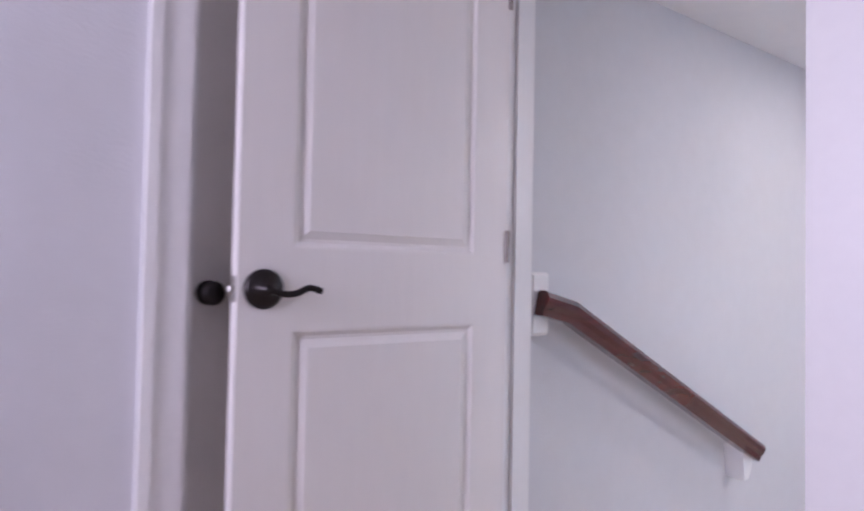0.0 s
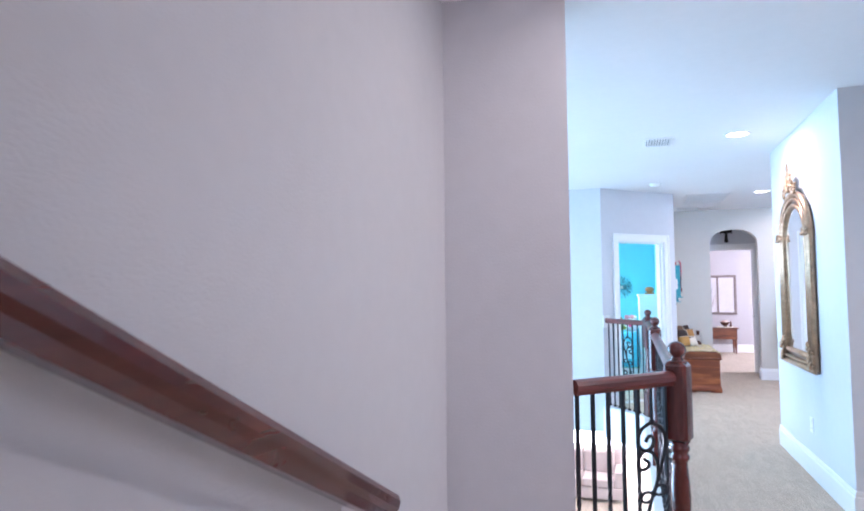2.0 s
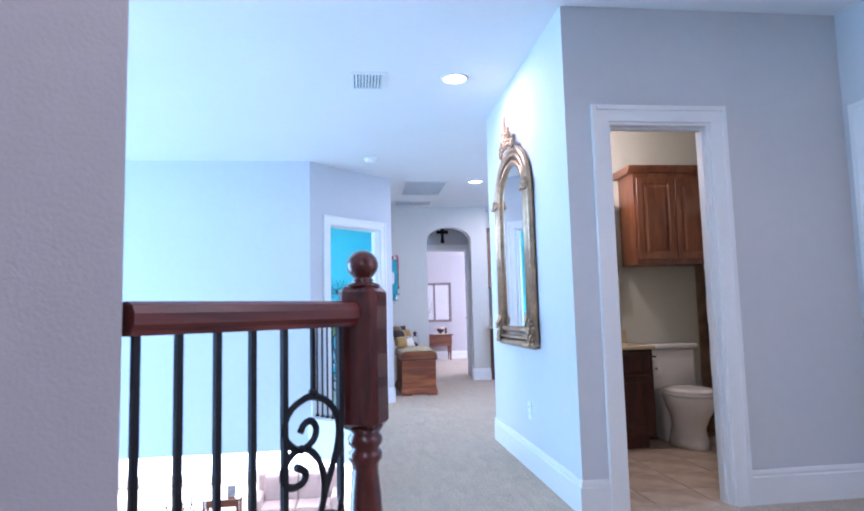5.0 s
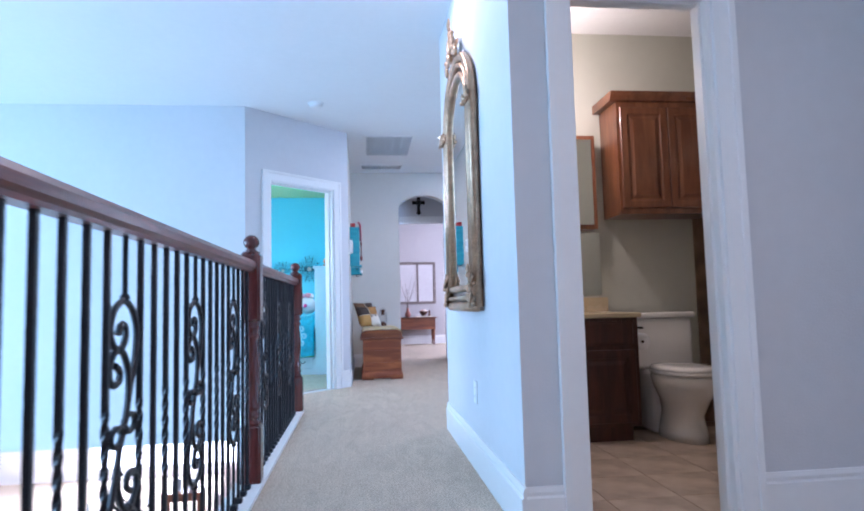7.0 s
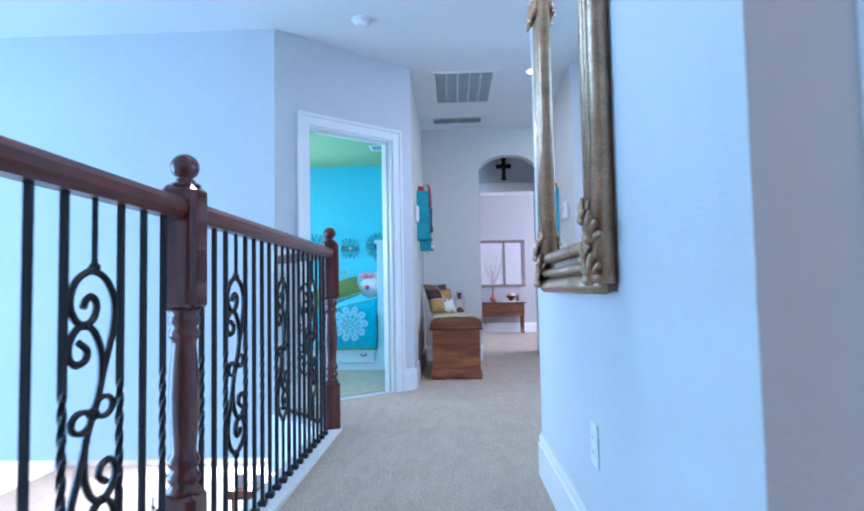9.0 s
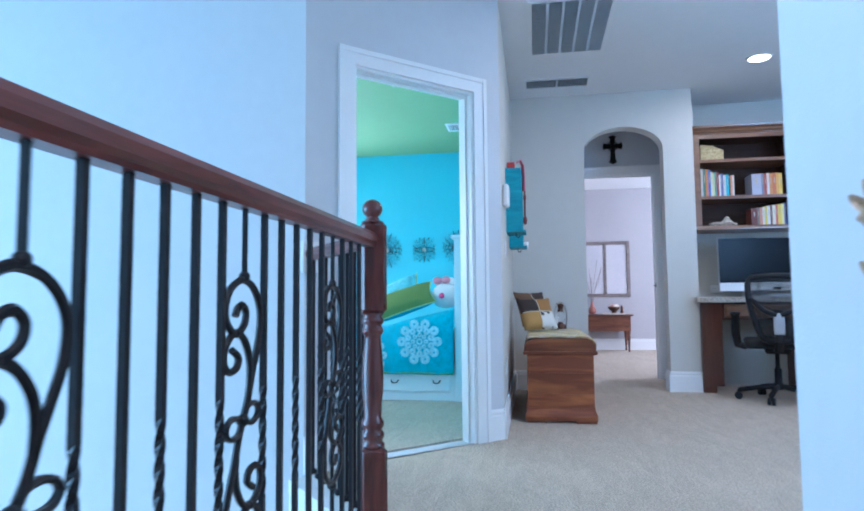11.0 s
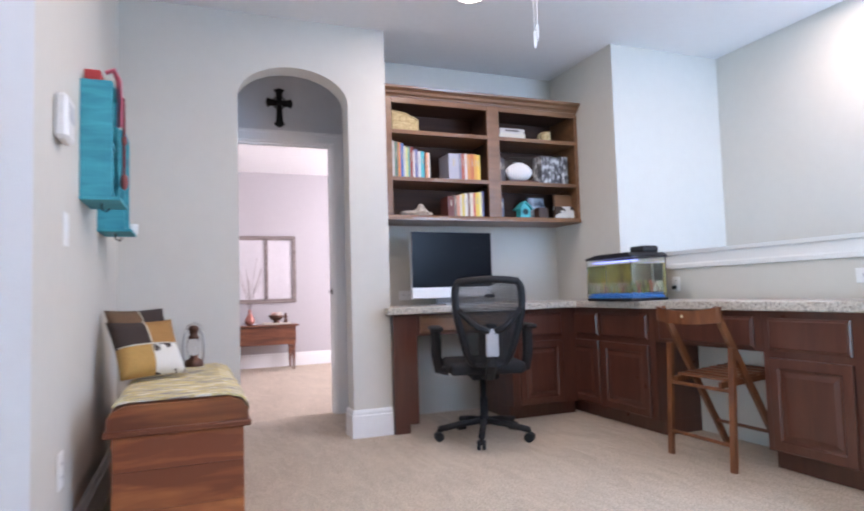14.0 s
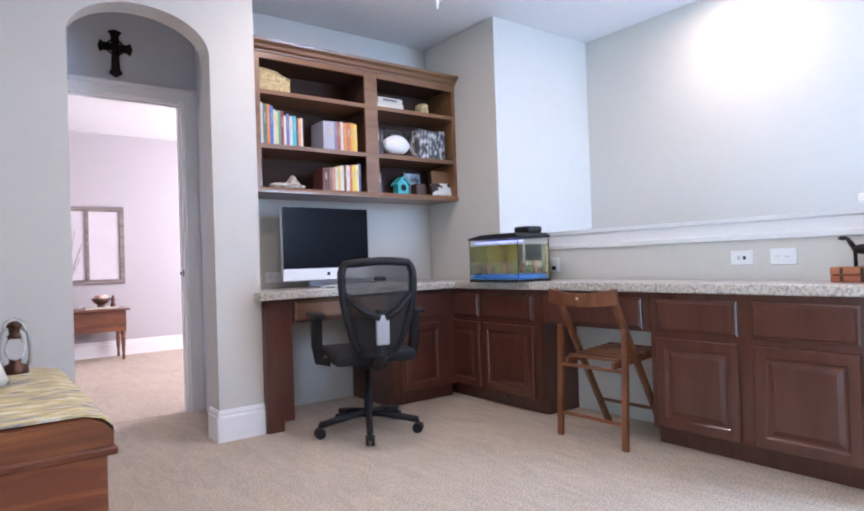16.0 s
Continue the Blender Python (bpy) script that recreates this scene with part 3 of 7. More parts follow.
def baluster_mesh():
    bm = bmesh.new()
    h, rings, top = 0.0065, [], RAIL_B
    zs = [0.03, 0.41] + [0.41 + 0.25 * k / 24 for k in range(1, 25)] + [top]
    for z in zs:
        a = math.pi * 3 * max(0.0, min(1.0, (z - 0.41) / 0.25))
        c, s = math.cos(a) * h, math.sin(a) * h
        rings.append([bm.verts.new((c * x - s * y, s * x + c * y, z)) for x, y in ((-1, -1), (1, -1), (1, 1), (-1, 1))])
    for a, b in zip(rings, rings[1:]):
        for k in range(4):
            bm.faces.new((a[k], a[(k + 1) % 4], b[(k + 1) % 4], b[k]))
    box(bm, -0.017, -0.017, 0.02, 0.017, 0.017, 0.044, bevel=0.004)
    return bm


def plain_mesh():
    bm = bx(-0.0065, -0.0065, 0.03, 0.0065, 0.0065, RAIL_B)
    box(bm, -0.017, -0.017, 0.02, 0.017, 0.017, 0.044, bevel=0.004)
    return bm


SC_A = [(165, 745), (180, 715), (205, 708), (222, 735), (215, 775), (185, 803), (150, 800), (118, 760), (112, 710), (135, 655), (180, 623), (213, 618), (260, 640), (295, 690), (308, 750), (300, 830), (280, 900), (255, 980), (235, 1060), (213, 1115)]
SC_B = [(150, 862), (183, 890), (175, 925), (140, 935), (110, 910), (110, 860), (135, 820), (170, 803), (210, 825), (240, 880), (250, 940), (248, 1010)]


def scroll_mesh():
    bm = bmesh.new()
    put = lambda x, y: ((x - 213) / 1230, (1115 - y) / 1757 * 1.05)  # noqa: E731
    mid = 0.598
    for sgn in (1, -1):
        for pts in (SC_A, SC_B):
            line = smooth([put(*p) for p in pts], 4)
            tube([(sgn * p.x, 0, mid + sgn * p.y) for p in line], 0.005, 6, bm=bm, flat=(0.011, 0.012))
        ring = [(sgn * (0.040 + 0.034 * math.cos(a)), 0, mid + sgn * (0.010 + 0.021 * math.sin(a))) for a in [2 * math.pi * k / 16 for k in range(17)]]
        tube(ring, 0.004, 6, bm=bm, flat=(0.009, 0.012))
        z = mid + sgn * 0.305
        ball(bm, (0, 0, z), 0.012, u=10, v=8)
        rod(bm, (0, 0, z), (0, 0, RAIL_B if sgn > 0 else 0.03), 0.0068, 6)
    ball(bm, (0, 0, mid), 0.014, u=10, v=8)
    for sx, sz in ((-0.035, mid + 0.185), (0.035, mid - 0.185)):
        ball(bm, (sx, 0, sz), 0.010, u=8, v=6)
    box(bm, -0.017, -0.017, 0.02, 0.017, 0.017, 0.044, bevel=0.004)
    return bm


def newel(x, y, turn, parent):
    m = pose(x, y, 0, 0, 0, turn)
    bm = bmesh.new()
    box(bm, -0.05, -0.05, 0.80, 0.05, 0.05, 1.148, bevel=0.014)
    post = part("newel_post", bm, MAHOG, parent, m=m)
    part("lower_block", bx(-0.05, -0.05, 0.0, 0.05, 0.05, 0.30, bevel=0.012), MAHOG, post)
    prof = [(0.046, 0.295), (0.046, 0.31), (0.036, 0.322), (0.044, 0.335), (0.044, 0.35), (0.034, 0.362), (0.043, 0.378), (0.043, 0.392), (0.033, 0.41), (0.036, 0.46), (0.041, 0.52), (0.042, 0.57), (0.038, 0.64), (0.032, 0.70), (0.033, 0.715), (0.042, 0.727), (0.042, 0.74), (0.034, 0.752), (0.043, 0.765), (0.043, 0.778), (0.036, 0.788), (0.046, 0.802)]
    part("turned_shaft", lathe(prof, 24), MAHOG, post, smooth=True)
    fin = [(0.042, 1.145), (0.044, 1.152), (0.034, 1.157), (0.024, 1.160), (0.03, 1.163), (0.022, 1.169)]
    fin += [(0.040 * math.cos(a), 1.203 + 0.038 * math.sin(a)) for a in [math.radians(-55 + 145 * k / 9) for k in range(10)]]
    part("ball_finial", lathe(fin, 24), MAHOG, post, smooth=True)
    return post


rail = thing("balcony_railing", "dark mahogany balcony railing with black iron balusters and scrolls", "railing")
NX, N1, N2, N3 = 0.405, 3.95, 6.477, 8.52
BAL = PLAIN = SCR = None


def fill(p0, p1, first, step, count, scrolls, turn=0):
    """Balusters along a stretch, twisted and plain by turns; scrolls: places that hold an iron scroll."""
    global BAL, PLAIN, SCR
    m, n = seg_m(p0, p1)
    for k in range(count):
        at = m @ pose(first + k * step, 0, 0, 0, 0, turn)
        if k in scrolls:
            if SCR is None:
                SCR = part("iron_scroll", scroll_mesh(), IRON, rail, m=at)
            else:
                again(SCR, rail, at)
        elif k % 2 == 0:
            if BAL is None:
                BAL = part("baluster", baluster_mesh(), IRON, rail, m=at)
            else:
                again(BAL, rail, at)
        elif PLAIN is None:
            PLAIN = part("baluster", plain_mesh(), IRON, rail, m=at)
        else:
            again(PLAIN, rail, at)


newel(NX, N1, -22, rail), newel(NX, N2, 0, rail), newel(NX, N3, 22, rail)
RE = (-0.015, 3.535)
handrail((NX - 0.03, N1 - 0.03), RE, rail)
handrail((NX, N1 + 0.04), (NX, N2 - 0.04), rail)
handrail((NX, N2 + 0.04), (NX, N3 - 0.04), rail)
WE = (-0.10, 9.17)
handrail((NX - 0.03, N3 + 0.03), WE, rail)
fill((NX, N1), RE, 0.083, 0.0815, 7, {1}, 180)
fill((NX, N2), (NX, N1), 0.127, 0.102, 23, {3, 9, 15, 21}, 180)
fill((NX, N2), (NX, N3), 0.118, 0.0968, 19, {3, 9, 15})
fill((NX, N3), WE, 0.10, 0.092, 8, {3})
part("rail_rosette", bx(-0.012, -0.055, 0.99, 0.012, 0.055, 1.15, bevel=0.008), TRIM, rail, "white painted wall block", m=pose(WE[0] + 0.02, WE[1] - 0.02, 0, 0, 0, 133))

# ---- gilt mirror ----
mir = thing("mirror", "tall arched mirror in an ornate antique gold frame", "mirror", pose(1.55, 6.71, 0.83, 0, 0, -90))


def arch_line(hw, z0, spring, rise, n=24):
    pts = [(-hw, z0), (-hw, spring)]
    pts += [(-hw * math.cos(math.pi * k / n), spring + rise * math.sin(math.pi * k / n)) for k in range(1, n)]
    return pts + [(hw, spring), (hw, z0)]


def gilt(hw, z0, spring, rise, r, y, bm=None):
    line = [(x, y, z) for x, z in arch_line(hw, z0, spring, rise)]
    bm = tube(line, r, 10, bm=bm)
    return rod(bm, (-hw, y, z0), (hw, y, z0), r, 10)


def petal(bm, c, r, a, s=2.0):
    res = bmesh.ops.create_uvsphere(bm, u_segments=8, v_segments=6, radius=r)
    bmesh.ops.transform(bm, matrix=Matrix.Translation(c) @ Matrix.Rotation(a, 4, "Y") @ Matrix.Diagonal((0.55, 0.6, s, 1)), verts=res["verts"])


def leaf_cluster(bm, x, z, size, n, spread, up=0.0, y=-0.05):
    rng = random.Random(int(x * 1000 + z * 777))
    for k in range(n):
        a = up + spread * (k / (n - 1) - 0.5) * 2
        petal(bm, (x + math.sin(a) * size * 1.1, y - rng.uniform(0, 0.02), z + math.cos(a) * size * 1.1), size * rng.uniform(0.4, 0.55), a, 2.1)
    ball(bm, (x, y - 0.015, z), size * 0.5, u=10, v=8)


part("outer_frame", gilt(0.455, 0.02, 1.06, 0.36, 0.026, -0.030), GOLD, mir, smooth=True)
part("bead_frame", gilt(0.412, 0.065, 1.06, 0.315, 0.014, -0.040), GOLD, mir, smooth=True)
part("inner_frame", gilt(0.36, 0.12, 1.06, 0.26, 0.019, -0.034), GOLD, mir, smooth=True)
back = [(x, z) for x, z in arch_line(0.46, 0.0, 1.06, 0.365)]
part("backing", prism(back, -0.022, -0.002, "y"), mat("aged_bronze_wood", (0.22, 0.14, 0.10), 0.5, 0.2, var=0.3, scale=14, bump=0.2), mir, "dark bronzed wooden backing")
part("glass", prism([(x, z) for x, z in arch_line(0.358, 0.12, 1.06, 0.258)], -0.027, -0.0222, "y"), MIRROR, mir, "clear silvered glass")
for sx in (-1, 1):
    for zz in (0.03, 0.13):
        bm = bmesh.new()
        leaf_cluster(bm, sx * (0.44 if zz < 0.1 else 0.455), zz, 0.034, 7, 1.5)
        leaf_cluster(bm, sx * 0.39, zz + 0.05, 0.028, 5, 1.2)
        part("corner_ornament", bm, GOLD, mir, smooth=True)
    bm = bmesh.new()
    leaf_cluster(bm, sx * 0.455, 1.06, 0.034, 7, 1.6)
    leaf_cluster(bm, sx * 0.37, 1.06, 0.026, 5, 1.4)
    part("side_ornament", bm, GOLD, mir, smooth=True)
bm = bmesh.new()
for sx in (-1, 1):
    for k, (ox, oz, r) in enumerate(((0.10, 1.47, 0.045), (0.17, 1.43, 0.035), (0.06, 1.55, 0.036))):
        line = [(sx * (ox + r * (1 - q / 26) * math.cos(0.5 + q * 0.42)), -0.06, oz + r * (1 - q / 26) * math.sin(0.5 + q * 0.42)) for q in range(20)]
        tube(line, 0.010, 6, bm=bm)
    leaf_cluster(bm, sx * 0.13, 1.47, 0.032, 5, 1.3, sx * 0.6)
for k, z in enumerate((1.45, 1.50, 1.55, 1.60)):
    leaf_cluster(bm, 0.012 * (-1) ** k, z, 0.04 - 0.006 * k, 7, 1.6)
petal(bm, (0.02, -0.07, 1.645), 0.018, 0.5)
part("crest", bm, GOLD, mir, smooth=True)

# ---- door of the upper room and stair handrail ----
HGX, HGY = DX0 + 0.016, DY - 0.004
LEAF = 0.78
dm = pose(HGX, HGY, UP + 0.012, 0, 0, -90 - 1.5)
door = thing("panel_door", "white two-panel interior door standing open, dark bronze lever", "door", dm)
bm = bmesh.new()
DH = 2.01
box(bm, 0.0, -0.012, 0, LEAF, 0.012, DH)
for x0, x1, z0, z1 in ((0, 0.115, 0, DH), (LEAF - 0.125, LEAF, 0, DH), (0.115, LEAF - 0.125, 0, 0.235), (0.115, LEAF - 0.125, 0.86, 1.05), (0.115, LEAF - 0.125, DH - 0.14, DH)):
    for s in (-1, 1):
        box(bm, x0, s * 0.0121, z0, x1, s * 0.0225, z1)
part("leaf", bm, DOORP, door)
for z0, z1 in ((0.235, 0.86), (1.05, DH - 0.14)):
    for s in (-1, 1):
        bm = bmesh.new()
        x0, x1 = 0.115, LEAF - 0.125
        rings = []
        for inset, y in ((0.0, 0.0226), (0.006, 0.0215), (0.016, 0.0132), (0.024, 0.0126), (0.044, 0.0215), (0.047, 0.0215)):
            rings.append([bm.verts.new((x, s * y, z)) for x, z in ((x0 + inset, z0 + inset), (x1 - inset, z0 + inset), (x1 - inset, z1 - inset), (x0 + inset, z1 - inset))])
        for a, b in zip(rings, rings[1:]):
            for k in range(4):
                bm.faces.new((a[k], a[(k + 1) % 4], b[(k + 1) % 4], b[k]))
        bm.faces.new(rings[-1])
        part("panel", bm, DOORP, door)
LZ = 0.955
for s in (1, -1):
    bm = lathe([(0.046, 0.0), (0.046, 0.006), (0.036, 0.014), (0.013, 0.02), (0.011, 0.045), (0.0, 0.046)], 24)
    bmesh.ops.transform(bm, matrix=pose(LEAF - 0.06, s * 0.0226, LZ, -90 * s), verts=bm.verts)
    rose = part("rose", bm, BRONZE, door, "dark bronze rose", smooth=True)
    lv = smooth([(LEAF - 0.06, 0.0), (LEAF - 0.095, -0.010), (LEAF - 0.125, -0.008), (LEAF - 0.155, 0.004), (LEAF - 0.185, -0.004)], 6)
    if s > 0:
        part("lever", tube([(p.x, s * 0.062, LZ + p.y) for p in lv], 0.008, 8, bm=rod(bmesh.new(), (LEAF - 0.06, s * 0.02, LZ), (LEAF - 0.06, s * 0.066, LZ), 0.011, 10)), BRONZE, rose, "dark bronze curved lever", smooth=True)
bm = lathe([(0.012, 0.02), (0.012, 0.042), (0.027, 0.048), (0.031, 0.058), (0.026, 0.068), (0.0, 0.072)], 20)
bmesh.ops.transform(bm, matrix=pose(LEAF - 0.06, -0.0226, LZ, 90), verts=bm.verts)
part("door_knob", bm, BRONZE, door, "round dark bronze knob", smooth=True)
part("latch_plate", bx(LEAF - 0.001, -0.012, LZ - 0.03, LEAF + 0.002, 0.012, LZ + 0.03), STEEL, door)
part("latch_bolt", bx(LEAF + 0.002, -0.007, LZ - 0.008, LEAF + 0.014, 0.007, LZ + 0.008, bevel=0.003), STEEL, door)
for hz in (0.2, 1.08, 1.83):
    part("hinge", rod(bx(-0.002, 0.0, hz - 0.045, 0.02, 0.022, hz + 0.045), (0.0, 0.026, hz - 0.047), (0.0, 0.026, hz + 0.047), 0.007, 8), HINGE, door)

cl = thing("closet_door", "white closed closet door in the side wall", "door", pose(-0.60, 0.222, UP + 0.008, 0, 0, 90))
part("leaf", bx(0, -0.02, 0, 0.662, 0.015, 2.015, bevel=0.002), DOORP, cl)
bm = lathe([(0.030, 0.0), (0.030, 0.005), (0.013, 0.010), (0.012, 0.026), (0.025, 0.034), (0.029, 0.044), (0.024, 0.053), (0.0, 0.056)], 22)
bmesh.ops.transform(bm, matrix=pose(0.052, -0.0202, 0.945, 90), verts=bm.verts)
part("door_knob", bm, BRONZE, cl, "round dark bronze knob", smooth=True)

hand = thing("stair_handrail", "dark mahogany stair handrail on white wall blocks", "handrail")
HRX = -0.45
P_TIP, P_BEND, P_END = Vector((HRX, 1.272, 1.550)), Vector((HRX, 1.408, 1.518)), Vector((HRX, 2.635, 0.872))


def sweep_rail(pts):
    prof = [(-0.018, -0.048), (0.018, -0.048), (0.022, -0.024), (0.031, -0.008), (0.033, 0.012), (0.025, 0.027), (0.01, 0.033), (-0.01, 0.033), (-0.025, 0.027), (-0.033, 0.012), (-0.031, -0.008), (-0.022, -0.024)]
    bm = bmesh.new()
    rings = []
    for k, p in enumerate(pts):
        d = (pts[min(k + 1, len(pts) - 1)] - pts[max(k - 1, 0)]).normalized()
        up = Vector((1, 0, 0)).cross(d)
        rings.append([bm.verts.new(p + Vector((a, 0, 0)) + up * b) for a, b in prof])
    n = len(prof)
    for a, b in zip(rings, rings[1:]):
        for k in range(n):
            bm.faces.new((a[k], a[(k + 1) % n], b[(k + 1) % n], b[k]))
    bm.faces.new(rings[0])
    bm.faces.new(rings[-1][::-1])
    return bm


part("rail", sweep_rail([P_TIP, P_BEND, P_END]), RAILW, hand)
part("wall_block", bx(-0.54, 1.250, 1.435, -0.47, 1.335, 1.64, bevel=0.010), TRIM, hand, "white painted wooden wall block")
part("wall_block", prism([(2.515, 0.90), (2.60, 0.86), (2.59, 0.79), (2.565, 0.755), (2.535, 0.755)], -0.54, -0.455, "x"), TRIM, hand, "white painted wooden wall block")
part("strike_plate", bx(DX1 - 0.018, DY + 0.012, UP + 0.91, DX1 - 0.0155, DY + 0.036, UP + 0.98, bevel=0.001), BRONZE)
tagged(bpy.data.objects["strike_plate"], "dark bronze strike plate set in the white door jamb", "strike plate")

# ---- study: bookcase ----
bc = thing("bookcase", "open wall bookcase of brown stained wood, half full", "bookcase", pose(0, 0, 0))
BX0, BX1, BF, BB, BZ0, BZ1 = 2.515, 4.225, 12.285, NB - 0.002, 1.485, 2.385
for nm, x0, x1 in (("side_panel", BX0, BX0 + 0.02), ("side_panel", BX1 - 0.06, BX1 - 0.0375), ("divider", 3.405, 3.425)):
    part(nm, bx(x0, BF + 0.02, BZ0, x1, BB, BZ1), SHELFW if nm == "side_panel" else SHELF_SHADE, bc)
for x0, x1 in ((BX0, BX0 + 0.072), (3.362, 3.468), (BX1 - 0.062, BX1)):
    part("stile", bx(x0, BF, BZ0 + 0.03, x1, BF + 0.02, BZ1, bevel=0.002), SHELFW, bc)
for x0, x1 in ((BX0 + 0.0722, 3.3618), (3.4682, BX1 - 0.0622)):
    part("top_rail", bx(x0, BF, 2.345, x1, BF + 0.02, BZ1, bevel=0.002), SHELFW, bc)
    for z in (2.118, 1.768):
        part("shelf", bx(x0 - 0.05, BF + 0.003, z, x1 + 0.05, BB - 0.012, z + 0.03, bevel=0.002), SHELFW, bc)
part("bottom_board", prism([(BF - 0.012, BZ0 - 0.005), (BB, BZ0 - 0.005), (BB, BZ0 + 0.03), (BF - 0.004, BZ0 + 0.03), (BF - 0.012, BZ0 + 0.012)], BX0 - 0.008, BX1 + 0.008, "x"), SHELFW, bc)
part("back_panel", bx(BX0 + 0.02, BB - 0.011, BZ0 + 0.03, BX1 - 0.02, BB, BZ1), SHELF_SHADE, bc)
part("top_board", bx(BX0, BF + 0.02, BZ1 - 0.02, BX1, BB - 0.012, BZ1 - 0.001), SHELF_SHADE, bc)
crown = [(BF + 0.02, BZ1), (BF - 0.006, BZ1), (BF - 0.01, BZ1 + 0.012), (BF - 0.026, BZ1 + 0.022), (BF - 0.034, BZ1 + 0.04), (BF - 0.058, BZ1 + 0.056), (BF - 0.062, BZ1 + 0.072), (BF + 0.02, BZ1 + 0.072)]
part("crown_moulding", prism(crown, BX0 - 0.045, BX1 + 0.03, "x"), SHELFW, bc)


def book(x, w, h, d, z, colour, lean=0.0, y=None, label=None):
    key = "book_%d_%d_%d" % tuple(int(c * 255) for c in colour)
    cover = bpy.data.materials.get(key) or mat(key, colour, 0.5, var=0.06, scale=20, bump=0.05)
    y = BF + 0.035 if y is None else y
    ob = thing("book", label or "upright hardback book on the bookcase shelf", "book", pose(x, y, z, 0, lean), "books on the bookcase")
    bm = bmesh.new()
    box(bm, 0, 0, 0, 0.0022, d, h)
    box(bm, w - 0.0022, 0, 0, w, d, h)
    box(bm, 0.0022, -0.001, 0, w - 0.0022, 0.002, h)
    part("cover", bm, cover, ob)
    part("pages", bx(0.0023, 0.003, 0.003, w - 0.0023, d - 0.004, h - 0.003), PAGES, ob)
    return ob


PAGES = mat("paper_pages", (0.62, 0.57, 0.46), 0.8, var=0.08, scale=30)
WORDY = mat("spine_lettering", (0.46, 0.40, 0.30), 0.5)


def row(x, z, specs, prefix):
    for w, h, c, name in specs:
        b = book(x, w, h, 0.15 if h < 0.2 else 0.19, z, c, label=f"{name} book standing on the {prefix} bookcase shelf")
        if w > 0.014:
            part("spine_title", bx(w * 0.4, -0.0022, h * 0.52, w * 0.6, -0.001, h * 0.8), WORDY, b)
        x += w + 0.0015


row(2.595, 1.798, [(0.02, 0.27, (0.55, 0.53, 0.48), "grey"), (0.025, 0.262, (0.10, 0.17, 0.12), "dark green"), (0.018, 0.262, (0.70, 0.22, 0.05), "orange"), (0.022, 0.255, (0.07, 0.16, 0.42), "blue"), (0.015, 0.235, (0.62, 0.60, 0.50), "cream"), (0.016, 0.225, (0.60, 0.62, 0.25), "yellow-green"), (0.014, 0.23, (0.10, 0.35, 0.30), "teal"), (0.022, 0.232, (0.30, 0.06, 0.05), "maroon"), (0.014, 0.20, (0.70, 0.68, 0.62), "white"), (0.022, 0.215, (0.16, 0.17, 0.34), "navy"), (0.020, 0.20, (0.62, 0.62, 0.60), "white"), (0.026, 0.205, (0.05, 0.42, 0.50), "turquoise and white"), (0.010, 0.17, (0.05, 0.05, 0.06), "black"), (0.018, 0.195, (0.72, 0.30, 0.14), "coral"), (0.014, 0.195, (0.70, 0.64, 0.55), "cream")], "middle")
row(3.045, 1.798, [(0.085, 0.20, (0.40, 0.40, 0.46), "thick grey and red"), (0.02, 0.205, (0.20, 0.20, 0.26), "slate"), (0.024, 0.20, (0.42, 0.10, 0.06), "red"), (0.02, 0.205, (0.62, 0.58, 0.52), "cream"), (0.026, 0.20, (0.60, 0.26, 0.08), "orange"), (0.03, 0.205, (0.55, 0.17, 0.06), "rust"), (0.024, 0.205, (0.66, 0.36, 0.07), "amber"), (0.025, 0.20, (0.74, 0.50, 0.08), "yellow")], "middle")
row(3.03, 1.516, [(0.05, 0.155, (0.16, 0.05, 0.04), "dark red"), (0.02, 0.165, (0.20, 0.16, 0.12), "brown"), (0.024, 0.16, (0.60, 0.26, 0.16), "coral"), (0.018, 0.165, (0.66, 0.62, 0.5), "cream"), (0.02, 0.175, (0.68, 0.52, 0.10), "yellow"), (0.024, 0.18, (0.70, 0.68, 0.62), "white"), (0.018, 0.18, (0.18, 0.08, 0.06), "brown"), (0.026, 0.185, (0.72, 0.66, 0.52), "cream"), (0.018, 0.185, (0.62, 0.14, 0.10), "red"), (0.03, 0.19, (0.74, 0.56, 0.10), "yellow"), (0.02, 0.195, (0.76, 0.66, 0.30), "pale yellow"), (0.016, 0.20, (0.08, 0.10, 0.30), "navy")], "bottom")
row(3.475, 1.516, [(0.03, 0.15, (0.10, 0.11, 0.14), "black and white")], "bottom")
row(3.475, 1.798, [(0.03, 0.19, (0.07, 0.05, 0.05), "black"), (0.022, 0.18, (0.05, 0.045, 0.05), "black")], "middle")
flat = thing("book_stack", "two cream books lying flat on the top shelf", "book", pose(3.50, BF + 0.05, 2.149))
part("book", bx(0, 0, 0, 0.23, 0.16, 0.045, bevel=0.002), mat("cream_cover", (0.66, 0.60, 0.50), 0.5), flat)
part("book", bx(0.01, 0.005, 0.0455, 0.225, 0.155, 0.085, bevel=0.002), mat("pale_cover", (0.62, 0.58, 0.54), 0.5), flat)
part("title_bar", bx(0.05, -0.002, 0.06, 0.17, 0.0, 0.072), mat("dark_lettering", (0.12, 0.10, 0.10), 0.5), flat)

